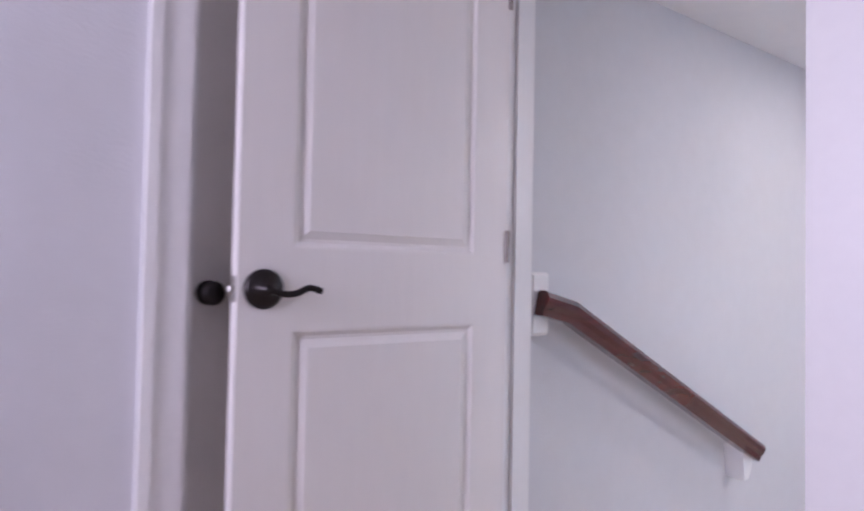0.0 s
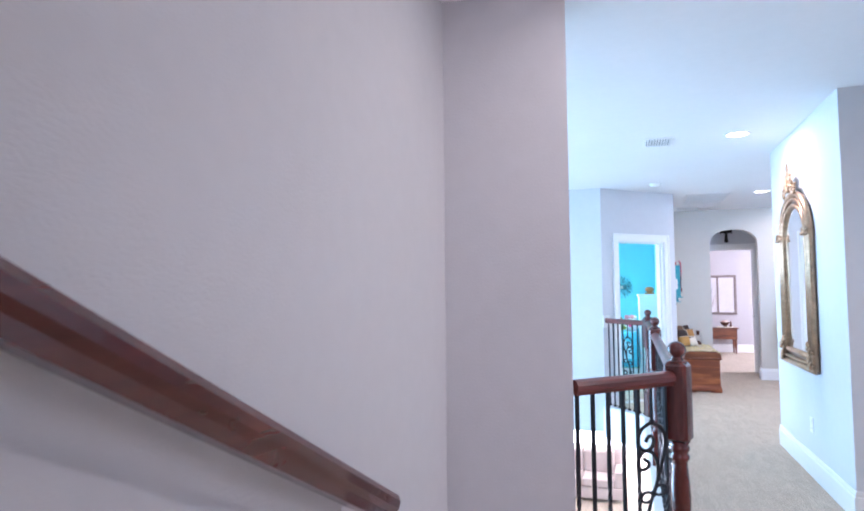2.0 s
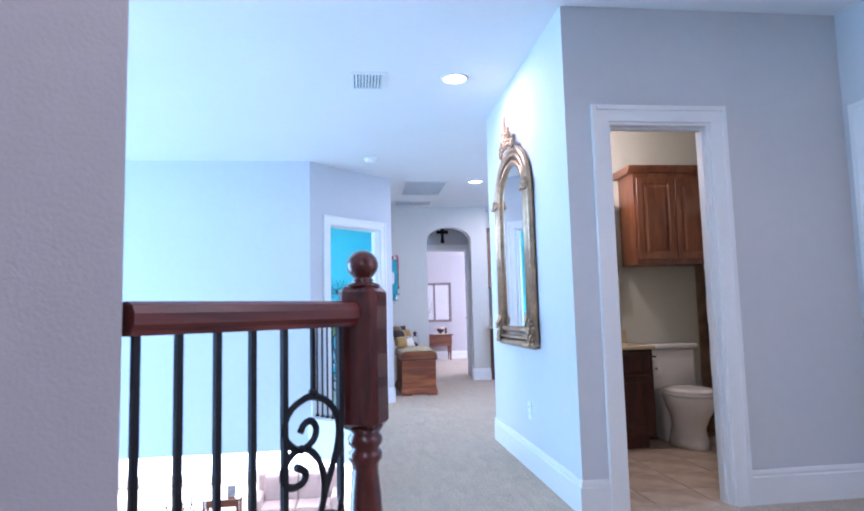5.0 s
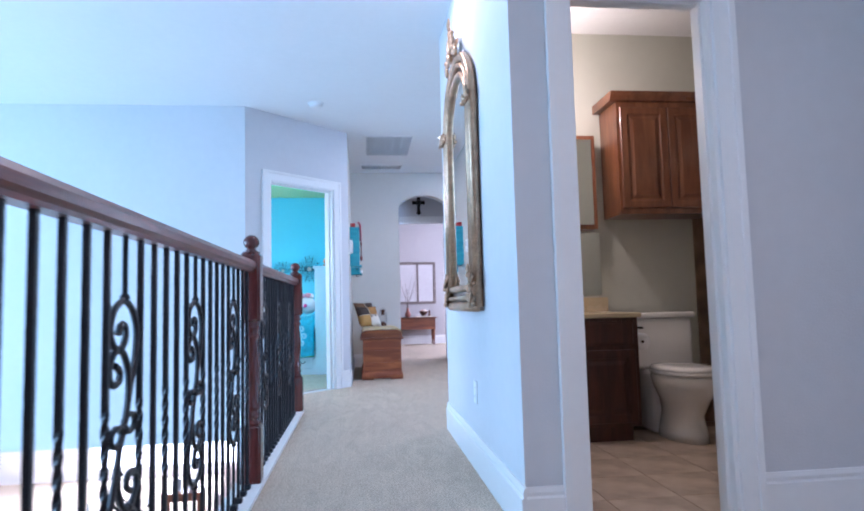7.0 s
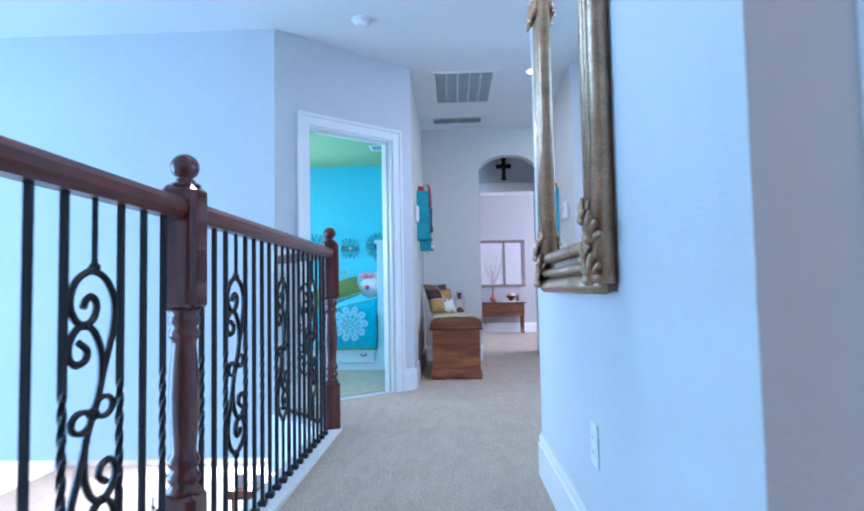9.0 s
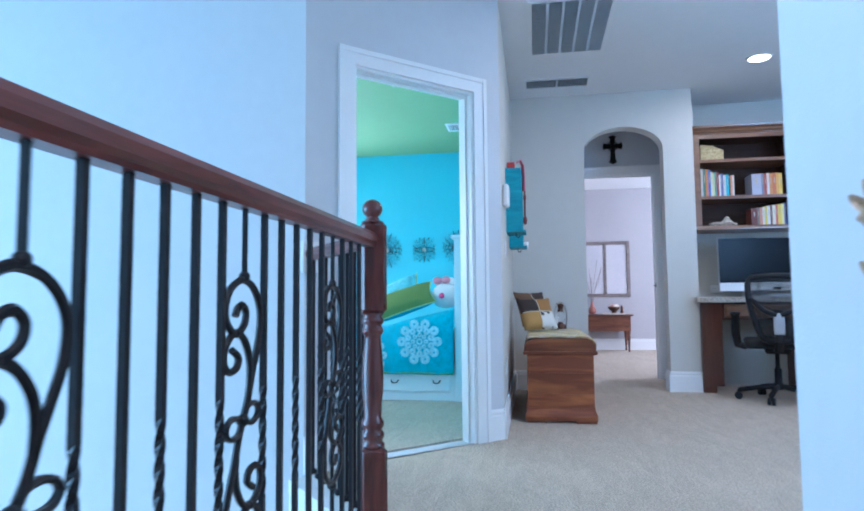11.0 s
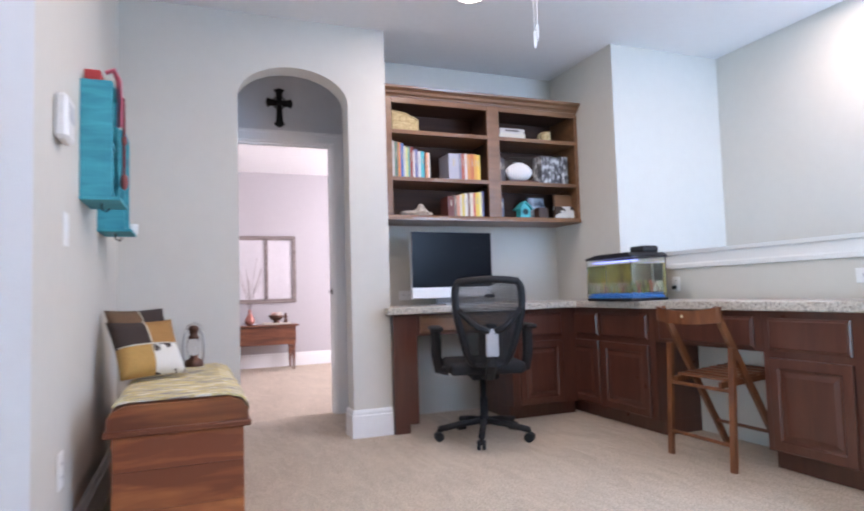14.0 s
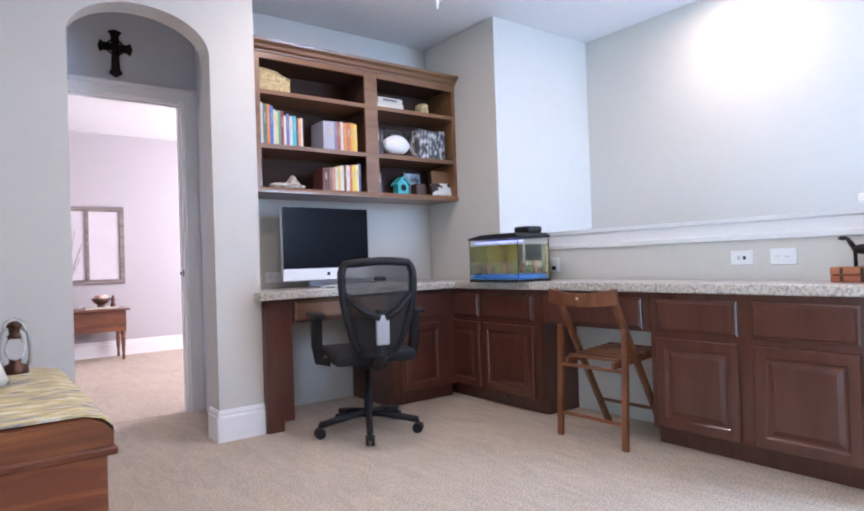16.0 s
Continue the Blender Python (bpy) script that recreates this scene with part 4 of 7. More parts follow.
WEAVE = ramp_mat("woven_straw", [(0.3, (0.34, 0.24, 0.10)), (0.6, (0.60, 0.48, 0.26)), (0.8, (0.70, 0.60, 0.38))], 60, 0.8, 6, bump=0.6)
bask = thing("basket", "small woven straw box on the top shelf", "basket", pose(2.61, BF + 0.06, 2.149, 0, 0, -8))
part("body", prism([(0, 0), (0.20, 0), (0.20, 0.08), (0.10, 0.13), (0, 0.15)], 0, 0.14, "y"), WEAVE, bask)
part("rim", tube([(0, -0.003, 0.15), (0.10, -0.003, 0.132), (0.20, -0.003, 0.082)], 0.006, 6), WEAVE, bask)
mug = thing("mug", "patterned straw-coloured mug on the top shelf", "mug", pose(3.95, BF + 0.10, 2.149))
part("cup", lathe([(0.036, 0), (0.042, 0.01), (0.042, 0.085), (0.038, 0.085), (0.036, 0.012), (0.0, 0.012)], 20), WEAVE, mug, smooth=True)
part("handle", tube([(-0.042, 0, 0.07), (-0.062, 0, 0.068), (-0.068, 0, 0.045), (-0.06, 0, 0.022), (-0.042, 0, 0.018)], 0.006, 8), WEAVE, mug)

cs = thing("display_case", "clear display case on a wooden base in the bookcase", "display case", pose(3.55, BF + 0.04, 1.799))
part("base", bx(0, 0, 0, 0.29, 0.16, 0.02, bevel=0.004), CAB, cs)
GLASS = glass("clear_acrylic")
bm = bmesh.new()
for a in ((0.008, 0.008, 0.021, 0.282, 0.0105, 0.20), (0.008, 0.1495, 0.021, 0.282, 0.152, 0.20), (0.008, 0.0107, 0.021, 0.0105, 0.1493, 0.20), (0.2795, 0.0107, 0.021, 0.282, 0.1493, 0.20), (0.008, 0.008, 0.2002, 0.282, 0.152, 0.2027)):
    box(bm, *a)
gl = part("cover", bm, GLASS, cs, "clear acrylic cover")
gl.visible_shadow = False
fb = thing("football", "white football lying in the display case", "football", pose(3.695, BF + 0.12, 1.895))
bm = lathe([(max(0.078 * (1 - (k / 12 - 1) ** 2) ** 0.85, 0.0), 0.13 * (k / 12 - 1)) for k in range(25)], 24)
bmesh.ops.transform(bm, matrix=pose(0, 0, 0, 0, 88, 0), verts=bm.verts)
part("shell", bm, mat("white_leather", (0.74, 0.72, 0.69), 0.5, bump=0.2, bscale=200), fb, smooth=True)
part("lace", bx(-0.045, -0.012, 0.077, 0.045, 0.012, 0.081, bevel=0.002), mat("grey_lace", (0.35, 0.34, 0.33), 0.6), fb)
BW = ramp_mat("black_white_print", [(0.0, (0.03, 0.03, 0.035)), (0.47, (0.07, 0.07, 0.075)), (0.55, (0.34, 0.34, 0.35)), (0.64, (0.66, 0.66, 0.66))], 24, 0.4, 6, stretch=(1.6, 1, 0.8))
pb = thing("photo_box", "black and white printed box on the middle shelf", "box", pose(3.86, BF + 0.04, 1.799, 0, 0, 6))
part("body", bx(0, 0, 0, 0.19, 0.11, 0.225, bevel=0.002), BW, pb)
part("book", bx(0.191, -0.005, 0, 0.27, 0.10, 0.235, bevel=0.002), BW, pb)
TEAL = mat("teal_paint", (0.03, 0.42, 0.46), 0.45, var=0.08)
bh = thing("birdhouse", "small teal wooden birdhouse on the bottom shelf", "birdhouse", pose(3.70, BF + 0.04, 1.516))
part("body", prism([(-0.045, 0), (0.045, 0), (0.045, 0.075), (0.0, 0.115), (-0.045, 0.075)], 0, 0.07, "y"), TEAL, bh)
part("roof", prism([(-0.062, 0.066), (0, 0.124), (0.062, 0.066), (0.064, 0.076), (0, 0.136), (-0.064, 0.076)], -0.012, 0.082, "y"), TEAL, bh)
hole = lathe([(0.026, 0), (0.026, 0.003), (0.018, 0.003), (0.018, 0.0)], 16)
bmesh.ops.transform(hole, matrix=pose(0, -0.0002, 0.05, 90), verts=hole.verts)
part("entrance_ring", hole, mat("dark_hole", (0.02, 0.10, 0.11), 0.6), bh)
fr = thing("picture_frame", "small photo frame leaning at the back of the bottom shelf", "picture frame", pose(3.80, BF + 0.16, 1.516, -10))
part("frame", bx(0, 0, 0, 0.17, 0.012, 0.20, bevel=0.003), BLACKP, fr)
part("print", bx(0.012, -0.002, 0.012, 0.158, -0.0005, 0.188), ramp_mat("snowy_print", [(0.35, (0.05, 0.06, 0.08)), (0.6, (0.45, 0.50, 0.58)), (0.8, (0.62, 0.66, 0.70))], 12, 0.4, 3), fr)
hb = thing("wicker_box", "dark brown box on the bottom shelf", "box", pose(3.83, BF + 0.05, 1.516))
part("body", bx(0, 0, 0, 0.09, 0.08, 0.09, bevel=0.006), mat("dark_leather", (0.05, 0.025, 0.018), 0.5, bump=0.3), hb)
COW = ramp_mat("cowhide", [(0.0, (0.035, 0.022, 0.016)), (0.5, (0.05, 0.03, 0.02)), (0.52, (0.66, 0.62, 0.55)), (1.0, (0.74, 0.70, 0.64))], 9, 0.8, 2, bump=0.2)
cf = thing("cowhide_frame", "cowhide covered photo frame with a brown print", "picture frame", pose(4.00, BF + 0.06, 1.516, -8))
part("frame", bx(0, 0, 0, 0.17, 0.014, 0.205, bevel=0.004), SHELFW, cf)
part("hide", bx(-0.03, -0.03, 0, 0.16, -0.002, 0.10, bevel=0.008), COW, cf)
rk = thing("driftwood", "pale piece of coral rock on the bottom shelf", "rock", pose(2.80, BF + 0.09, 1.516))
bm = bmesh.new()
rng = random.Random(4)
bmesh.ops.create_icosphere(bm, subdivisions=4, radius=1)
for v in bm.verts:
    v.co = Vector((v.co.x * 0.125, v.co.y * 0.045, 0.022 + v.co.z * (0.024 + 0.062 * math.exp(-((v.co.x - 0.28) / 0.22) ** 2) * (v.co.z > 0))))
    v.co += Vector(noise.noise_vector(v.co * 28)) * 0.014 + Vector(noise.noise_vector(v.co * 80)) * 0.005
    v.co.z = max(v.co.z, 0.0)
part("rock", bm, mat("coral_rock", (0.48, 0.42, 0.35), 0.9, var=0.3, scale=25, bump=0.5), rk)

# ---- study: built-in desk ----
CT, CB = 0.852, 0.802
FX, FYD = 3.97, 12.09          # fronts of the two runs


def raised_panel(bm, w, h, t=0.019, frame_w=0.055):
    """A cabinet door in its own plane: x across, z up, front at -y."""
    rings = []
    for inset, y in ((0.0, 0.0), (0.0, -t + 0.004), (0.004, -t), (frame_w - 0.008, -t), (frame_w, -t + 0.007), (frame_w + 0.012, -t + 0.008), (frame_w + 0.034, -t + 0.001)):
        rings.append([bm.verts.new((x, y, z)) for x, z in ((inset, inset), (w - inset, inset), (w - inset, h - inset), (inset, h - inset))])
    for a, b in zip(rings, rings[1:]):
        for k in range(4):
            bm.faces.new((a[k], a[(k + 1) % 4], b[(k + 1) % 4], b[k]))
    bm.faces.new(rings[-1])
    bm.faces.new(rings[0][::-1])
    return bm


def slab_front(bm, w, h, t=0.019):
    rings = []
    for inset, y in ((0.0, 0.0), (0.0, -t + 0.010), (0.006, -t + 0.007), (0.009, -t + 0.007), (0.016, -t)):
        rings.append([bm.verts.new((x, y, z)) for x, z in ((inset, inset), (w - inset, inset), (w - inset, h - inset), (inset, h - inset))])
    for a, b in zip(rings, rings[1:]):
        for k in range(4):
            bm.faces.new((a[k], a[(k + 1) % 4], b[(k + 1) % 4], b[k]))
    bm.faces.new(rings[-1])
    bm.faces.new(rings[0][::-1])
    return bm


def base_unit(m, w, d, fronts, label, material=None, top=None):
    """A base cabinet: x along its front, y into its depth. Fronts: (x0, x1, kind)."""
    material = material or CAB
    top = top or CB
    ob = thing("base_cabinet", label, "cabinet", m, "built-in desk cabinets")
    part("body", bx(0, 0.0, 0.095, w, d, top - 0.001), material, ob)
    part("toe_board", bx(0.0, 0.055, 0.0, w, d, 0.0945), material, ob)
    for x0, x1, kind in fronts:
        if kind in "bd":
            part("drawer_front", slab_front(bmesh.new(), x1 - x0, 0.165), material, ob, m=pose(x0, -0.0005, 0.60))
        if kind == "b":
            part("cabinet_door", raised_panel(bmesh.new(), x1 - x0, 0.46), material, ob, m=pose(x0, -0.0005, 0.105))
        if kind == "D":
            part("cabinet_door", raised_panel(bmesh.new(), x1 - x0, 0.46), material, ob, m=pose(x0, -0.0005, 0.105))
    return ob


rot = lambda y: pose(FX, y, 0, 0, 0, -90)  # noqa: E731
LB = "dark brown stained base cabinet with raised panel doors under the worktop"
base_unit(rot(12.655), 1.42, 0.345, [(0.425, 0.845, "b"), (0.885, 1.365, "b")], LB)
base_unit(rot(10.445), 1.02, 0.345, [(0.04, 0.465, "b"), (0.535, 0.965, "b")], LB)
base_unit(pose(3.40, FYD, 0), 0.565, 0.56, [(0.06, 0.43, "b")], LB)
ap = thing("desk_apron", "dark brown drawer box over the knee space", "desk apron", pose(FX, 11.232, 0, 0, 0, -90))
part("apron", bx(0.001, 0, 0.59, 0.784, 0.30, CB - 0.001), CAB, ap)
part("drawer_front", slab_front(bmesh.new(), 0.70, 0.165), CAB, ap, m=pose(0.04, -0.0005, 0.605))
ap = thing("desk_apron", "brown pencil drawer over the computer knee space", "desk apron", pose(2.665, FYD, 0))
part("apron", bx(0, 0, 0.65, 0.733, 0.45, CB - 0.001), CAB, ap)
part("drawer_front", slab_front(bmesh.new(), 0.68, 0.12), SHELFW, ap, m=pose(0.025, -0.0005, 0.665))
lp = thing("desk_end_panel", "dark brown end panel of the built-in desk", "desk panel", pose(0, 0, 0))
part("panel", bx(2.492, FYD + 0.002, 0.0, 2.53, NB - 0.003, CB - 0.001), CAB, lp)
part("stile", bx(2.4915, FYD - 0.018, 0.06, 2.664, FYD + 0.0015, CB - 0.001, bevel=0.002), CAB, lp)
part("foot", bx(2.50, FYD - 0.012, 0.0, 2.60, FYD + 0.0015, 0.0595), CAB, lp)
wt = [(2.445, 12.03), (3.93, 12.03), (3.93, 9.425), (HX - 0.002, 9.425), (HX - 0.002, 11.805), (4.186, 11.805), (4.186, NB - 0.002), (2.494, NB - 0.002), (2.494, AY - 0.003), (2.445, AY - 0.003)]
worktop = part("worktop", prism(wt, CB, CT), GRAN)
bv = worktop.modifiers.new("edge", "BEVEL")
bv.width, bv.segments = 0.008, 2
tagged(worktop, "speckled beige granite laminate worktop, L-shaped, on the desk cabinets", "worktop")
# ledge trim of the half wall
tr = prism([(HX, 1.06), (HX - 0.016, 1.062), (HX - 0.018, 1.085), (HX - 0.012, 1.095), (HX - 0.014, 1.15), (HX - 0.03, 1.156), (HX - 0.034, 1.178), (HX + 0.15, 1.178), (HX + 0.15, 1.1502), (HX, 1.1502)], 0, 2.39, "x")
tr = part("trim", tr, TRIM, m=Matrix.Identity(4))
tr.data.transform(Matrix(((0, 1, 0, 0), (1, 0, 0, 9.42), (0, 0, 1, 0), (0, 0, 0, 1))))
tagged(tr, kind="structure")
capm = bmesh.new()
box(capm, 3.895, 9.25, 1.178, HX + 0.15, 9.45, 1.215, bevel=0.006)
box(capm, 3.915, 9.265, 1.1502, HX + 0.12, 9.4195, 1.1778, bevel=0.004)
box(capm, 3.912, 9.265, 0.0, 3.9298, 9.4198, 1.15)
box(capm, 3.905, 9.262, 0.0, 3.9119, 9.4198, 0.16)
tagged(part("trim", capm, TRIM), kind="structure")


def outlet(name, label, m, kind="duplex", w=0.075, h=0.118, parent=None):
    """Wall plate: x across, z up, front at -y, centre at the origin."""
    ob = thing(name, label, "wall plate", m)
    part("plate", bx(-w / 2, -0.006, -h / 2, w / 2, 0, h / 2, bevel=0.003), WHITEP, ob)
    if kind == "duplex":
        for s in (-1, 1):
            off = (s * 0.022, 0) if w > h else (0, s * 0.022)
            f = part("socket", bx(off[0] - 0.014, -0.0078, off[1] - 0.016, off[0] + 0.014, -0.006, off[1] + 0.016, bevel=0.0015), WHITEP, ob)
            for q in (-1, 1):
                part("slot", bx(off[0] + q * 0.006 - 0.001, -0.0083, off[1] - 0.004, off[0] + q * 0.006 + 0.001, -0.0077, off[1] + 0.006), BLACKP, f)
    elif kind == "data":
        for q in (-1, 1):
            part("jack", bx(q * 0.014 - 0.007, -0.008, -0.009, q * 0.014 + 0.007, -0.006, 0.009), BLACKP if q > 0 else ALU, ob)
    elif kind == "switch":
        part("rocker", bx(-0.016, -0.010, -0.034, 0.016, -0.006, 0.034, bevel=0.002), WHITEP, ob)
    return ob


east = lambda y, z: pose(HX - 0.0005, y, z, 0, 0, -90)  # noqa: E731
outlet("data_plate", "white data socket plate on the half wall", east(10.12, 0.968), "data", 0.118, 0.075)
outlet("outlet", "white double power outlet on the half wall", east(9.915, 0.970), "duplex", 0.128, 0.082)
pw = outlet("outlet", "white power outlet beside the aquarium, plug in it", east(11.40, 0.955), "duplex", 0.075, 0.10)
part("plug", bx(-0.012, -0.035, -0.036, 0.012, -0.0085, -0.010, bevel=0.004), BLACKP, pw)
outlet("outlet", "white outlet under the bookcase", pose(2.79, NB - 0.0005, 0.93), "duplex", 0.118, 0.075)
outlet("outlet", "white power outlet low on the hall wall", pose(1.5495, 6.54, 0.40, 0, 0, -90), "duplex", 0.075, 0.12)
outlet("outlet", "white outlet low on the study wall", pose(0.8205, 10.45, 0.40, 0, 0, 90), "duplex", 0.075, 0.12)

# ---- study: computer ----
pc = thing("desktop_computer", "silver all-in-one computer with a dark screen on the desk", "computer", pose(3.07, 12.36, CT, 0, 0, 4))
part("casing", bx(-0.345, 0.0, 0.050, 0.345, 0.028, 0.550, bevel=0.008), ALU, pc)
part("screen", bx(-0.340, -0.004, 0.132, 0.340, -0.0002, 0.546, bevel=0.002), SCREEN, pc, "dark glass screen")
part("chin", bx(-0.342, -0.0038, 0.053, 0.342, -0.0002, 0.131, bevel=0.002), WHITEP, pc, "silver-white lower panel")
bm = lathe([(0.0, 0.0), (0.013, 0.0), (0.013, 0.002), (0.0, 0.002)], 16)
bmesh.ops.transform(bm, matrix=pose(0, -0.0039, 0.092, 90), verts=bm.verts)
part("emblem", bm, BLACKP, pc)
part("stand", prism([(0.028, 0.15), (0.05, 0.15), (0.11, 0.012), (0.11, 0.0), (-0.06, 0.0), (-0.06, 0.008), (0.085, 0.012)], -0.1, 0.1, "x"), ALU, pc)
kb = thing("keyboard", "thin white keyboard on the desk", "keyboard", pose(2.98, 12.10, CT + 0.0005, 0, 0, 3))
part("base", bx(0, 0, 0, 0.29, 0.115, 0.010, bevel=0.003), ALU, kb)
for r in range(4):
    part("key_row", bx(0.008, 0.010 + r * 0.025, 0.0102, 0.282, 0.031 + r * 0.025, 0.0145, bevel=0.002), WHITEP, kb)

# ---- aquarium ----
WATER = glass("yellow_water", (0.98, 0.95, 0.78))
aq = thing("aquarium", "small lit glass aquarium with blue gravel, yellowish water and black hood", "aquarium", pose(3.86, 11.775, CT + 0.0005, 0, 0, -90))
AW, AD, AH = 0.47, 0.29, 0.285
part("base_frame", bx(-0.004, -0.004, 0, AW + 0.004, AD + 0.004, 0.018, bevel=0.003), BLACKP, aq)
bm = bmesh.new()
for a in ((0, 0, 0.018, AW, 0.005, AH), (0, AD - 0.005, 0.018, AW, AD, AH), (0, 0.005, 0.018, 0.005, AD - 0.005, AH), (AW - 0.005, 0.005, 0.018, AW, AD - 0.005, AH)):
    box(bm, *a)
g = part("tank_glass", bm, glass("tank_glass", (0.96, 1.0, 0.97)), aq)
g.visible_shadow = False
part("back_sheet", bx(0.006, AD - 0.016, 0.02, AW - 0.006, AD - 0.009, 0.245), ramp_mat("algae_yellow", [(0.3, (0.20, 0.12, 0.03)), (0.5, (0.46, 0.32, 0.07)), (0.8, (0.60, 0.46, 0.13))], 8, 0.7, 5), aq)
gv = bmesh.new()
rng = random.Random(11)
box(gv, 0.007, 0.007, 0.019, AW - 0.007, AD - 0.018, 0.038)
for k in range(220):
    r = bmesh.ops.create_icosphere(gv, subdivisions=1, radius=0.008)
    bmesh.ops.translate(gv, vec=(rng.uniform(0.016, AW - 0.016), rng.uniform(0.016, AD - 0.03), rng.uniform(0.036, 0.048)), verts=r["verts"])
part("gravel", gv, mat("blue_gravel", (0.015, 0.14, 0.42), 0.5, var=0.4, scale=40), aq, "bright blue gravel")
for k in range(7):
    bm = bmesh.new()
    x, y = 0.05 + 0.06 * k, 0.20
    for q in range(6):
        a = rng.uniform(0, 6.28)
        h = rng.uniform(0.04, 0.11)
        tube([(x, y, 0.04), (x + 0.012 * math.cos(a), y + 0.012 * math.sin(a), 0.04 + h / 2), (x + 0.03 * math.cos(a), y + 0.02 * math.sin(a), 0.04 + h)], 0.003, 5, bm=bm)
    part("water_plant", bm, mat("plant_red" if k % 3 == 0 else "plant_green", (0.40, 0.13, 0.10) if k % 3 == 0 else (0.20, 0.22, 0.06), 0.6), aq)
part("lit_strip", bx(0.02, 0.04, 0.262, AW - 0.05, 0.10, 0.27), glow("blue_aquarium_light", (0.30, 0.36, 1.0), 2.2), aq, "blue light strip under the hood")
part("hood", prism([(0.0, 0.2855), (AW + 0.006, 0.2855), (AW + 0.006, 0.298), (0.45, 0.318), (0.13, 0.318), (-0.006, 0.298), (-0.006, 0.2855)], -0.006, AD + 0.006, "y"), BLACKP, aq, "black plastic hood")
part("filter_box", bx(0.32, 0.12, 0.3185, 0.455, 0.25, 0.362, bevel=0.012, seg=2), BLACKP, aq)
aw = part("water_body", bx(0.0055, 0.0055, 0.05, AW - 0.0055, AD - 0.018, 0.243), WATER, aq, "yellowish water")
aw.visible_shadow = False

# ---- office chair ----
MESHF = ramp_mat("black_mesh", [(0.4, (0.006, 0.006, 0.007)), (0.6, (0.016, 0.016, 0.018))], 200, 0.7, 2)
oc = thing("office_chair", "black mesh-back office swivel chair on five casters, drawn to the desk", "chair", pose(2.98, 11.72, 0, 0, 0, -16))
for k in range(5):
    a = radians(40 + 72 * k)
    d = Vector((math.cos(a), math.sin(a), 0))
    leg = part("base_leg", tube([(0, 0, 0.115), d * 0.16 + Vector((0, 0, 0.10)), d * 0.30 + Vector((0, 0, 0.075))], 0.02, 8), BLACKP, oc, smooth=True)
    bm = bmesh.new()
    for s in (-1, 1):
        c = d * 0.30 + Vector((-d.y, d.x, 0)) * 0.016 * s + Vector((0, 0, 0.03))
        rod(bm, c - Vector((-d.y, d.x, 0)) * 0.009, c + Vector((-d.y, d.x, 0)) * 0.009, 0.03, 16)
    rod(bm, d * 0.30 + Vector((0, 0, 0.03)), d * 0.30 + Vector((0, 0, 0.08)), 0.009, 8)
    part("caster", bm, BLACKP, leg)
part("gas_lift", lathe([(0.034, 0.09), (0.034, 0.14), (0.027, 0.145), (0.027, 0.26), (0.016, 0.262), (0.016, 0.40)], 16), BLACKP, oc, smooth=True)
part("tilt_box", bx(-0.09, -0.11, 0.385, 0.09, 0.10, 0.43, bevel=0.012), BLACKP, oc)
bm = bmesh.new()
box(bm, -0.24, -0.22, 0.43, 0.24, 0.27, 0.505, bevel=0.03, seg=3)
part("seat", bm, mat("black_fabric", (0.012, 0.012, 0.014), 0.9, var=0.2, scale=60, bump=0.3), oc, smooth=True)


def back_pt(u, v):
    """Backrest surface: u -1..1 across, v 0..1 up."""
    half = 0.122 + 0.083 * math.sin(min(v, 0.8) / 0.8 * math.pi / 2) ** 1.3
    half *= 1 - 0.13 * max(0.0, (v - 0.88) / 0.12) ** 2 - 0.30 * max(0.0, (0.14 - v) / 0.14) ** 2
    return Vector((u * half, -0.235 - 0.05 * (1 - u * u) - 0.03 * math.sin(v * math.pi) - 0.05 * v, 0.50 + 0.503 * v))


edge = [back_pt(-1, k / 20) for k in range(21)] + [back_pt(-1 + 2 * k / 8, 1.0) + Vector((0, 0, 0.012 * math.sin(math.pi * k / 8))) for k in range(1, 8)] + [back_pt(1, 1 - k / 20) for k in range(21)] + [back_pt(1 - 2 * k / 8, 0.0) - Vector((0, 0, 0.012 * math.sin(math.pi * k / 8))) for k in range(1, 9)]
br = part("back_frame", tube(edge, 0.023, 8), BLACKP, oc, smooth=True)
bm = bmesh.new()
for k in range(52):
    v = 0.03 + 0.95 * k / 51
    tube([back_pt(-0.97 + 1.94 * q / 8, v) for q in range(9)], 0.0036, 4, bm=bm)
for k in range(40):
    u = -0.95 + 1.9 * k / 39
    tube([back_pt(u, 0.02 + 0.96 * q / 10) for q in range(11)], 0.0020, 4, bm=bm)
part("back_mesh", bm, MESHF, br)
for s in (-1, 1):
    part("back_brace", tube([back_pt(s * 0.95, 0.66), back_pt(s * 0.5, 0.47) + Vector((0, -0.02, 0)), back_pt(s * 0.08, 0.40) + Vector((0, -0.03, 0))], 0.019, 8), BLACKP, br, smooth=True)
part("lumbar_knob", bx(-0.03, -0.35, 0.905, 0.03, -0.32, 0.93, bevel=0.006), BLACKP, br)
part("back_spine", tube([(0, -0.06, 0.41), (0, -0.24, 0.42), (0, -0.335, 0.50), (0, -0.335, 0.75)], 0.028, 8, flat=(0.05, 0.03)), BLACKP, oc)
bm = bmesh.new()
box(bm, -0.038, -0.372, 0.555, 0.038, -0.350, 0.72, bevel=0.014, seg=3)
part("spine_cover", bm, mat("grey_silver_plastic", (0.42, 0.42, 0.44), 0.5), oc, "silver plastic cover", smooth=True)
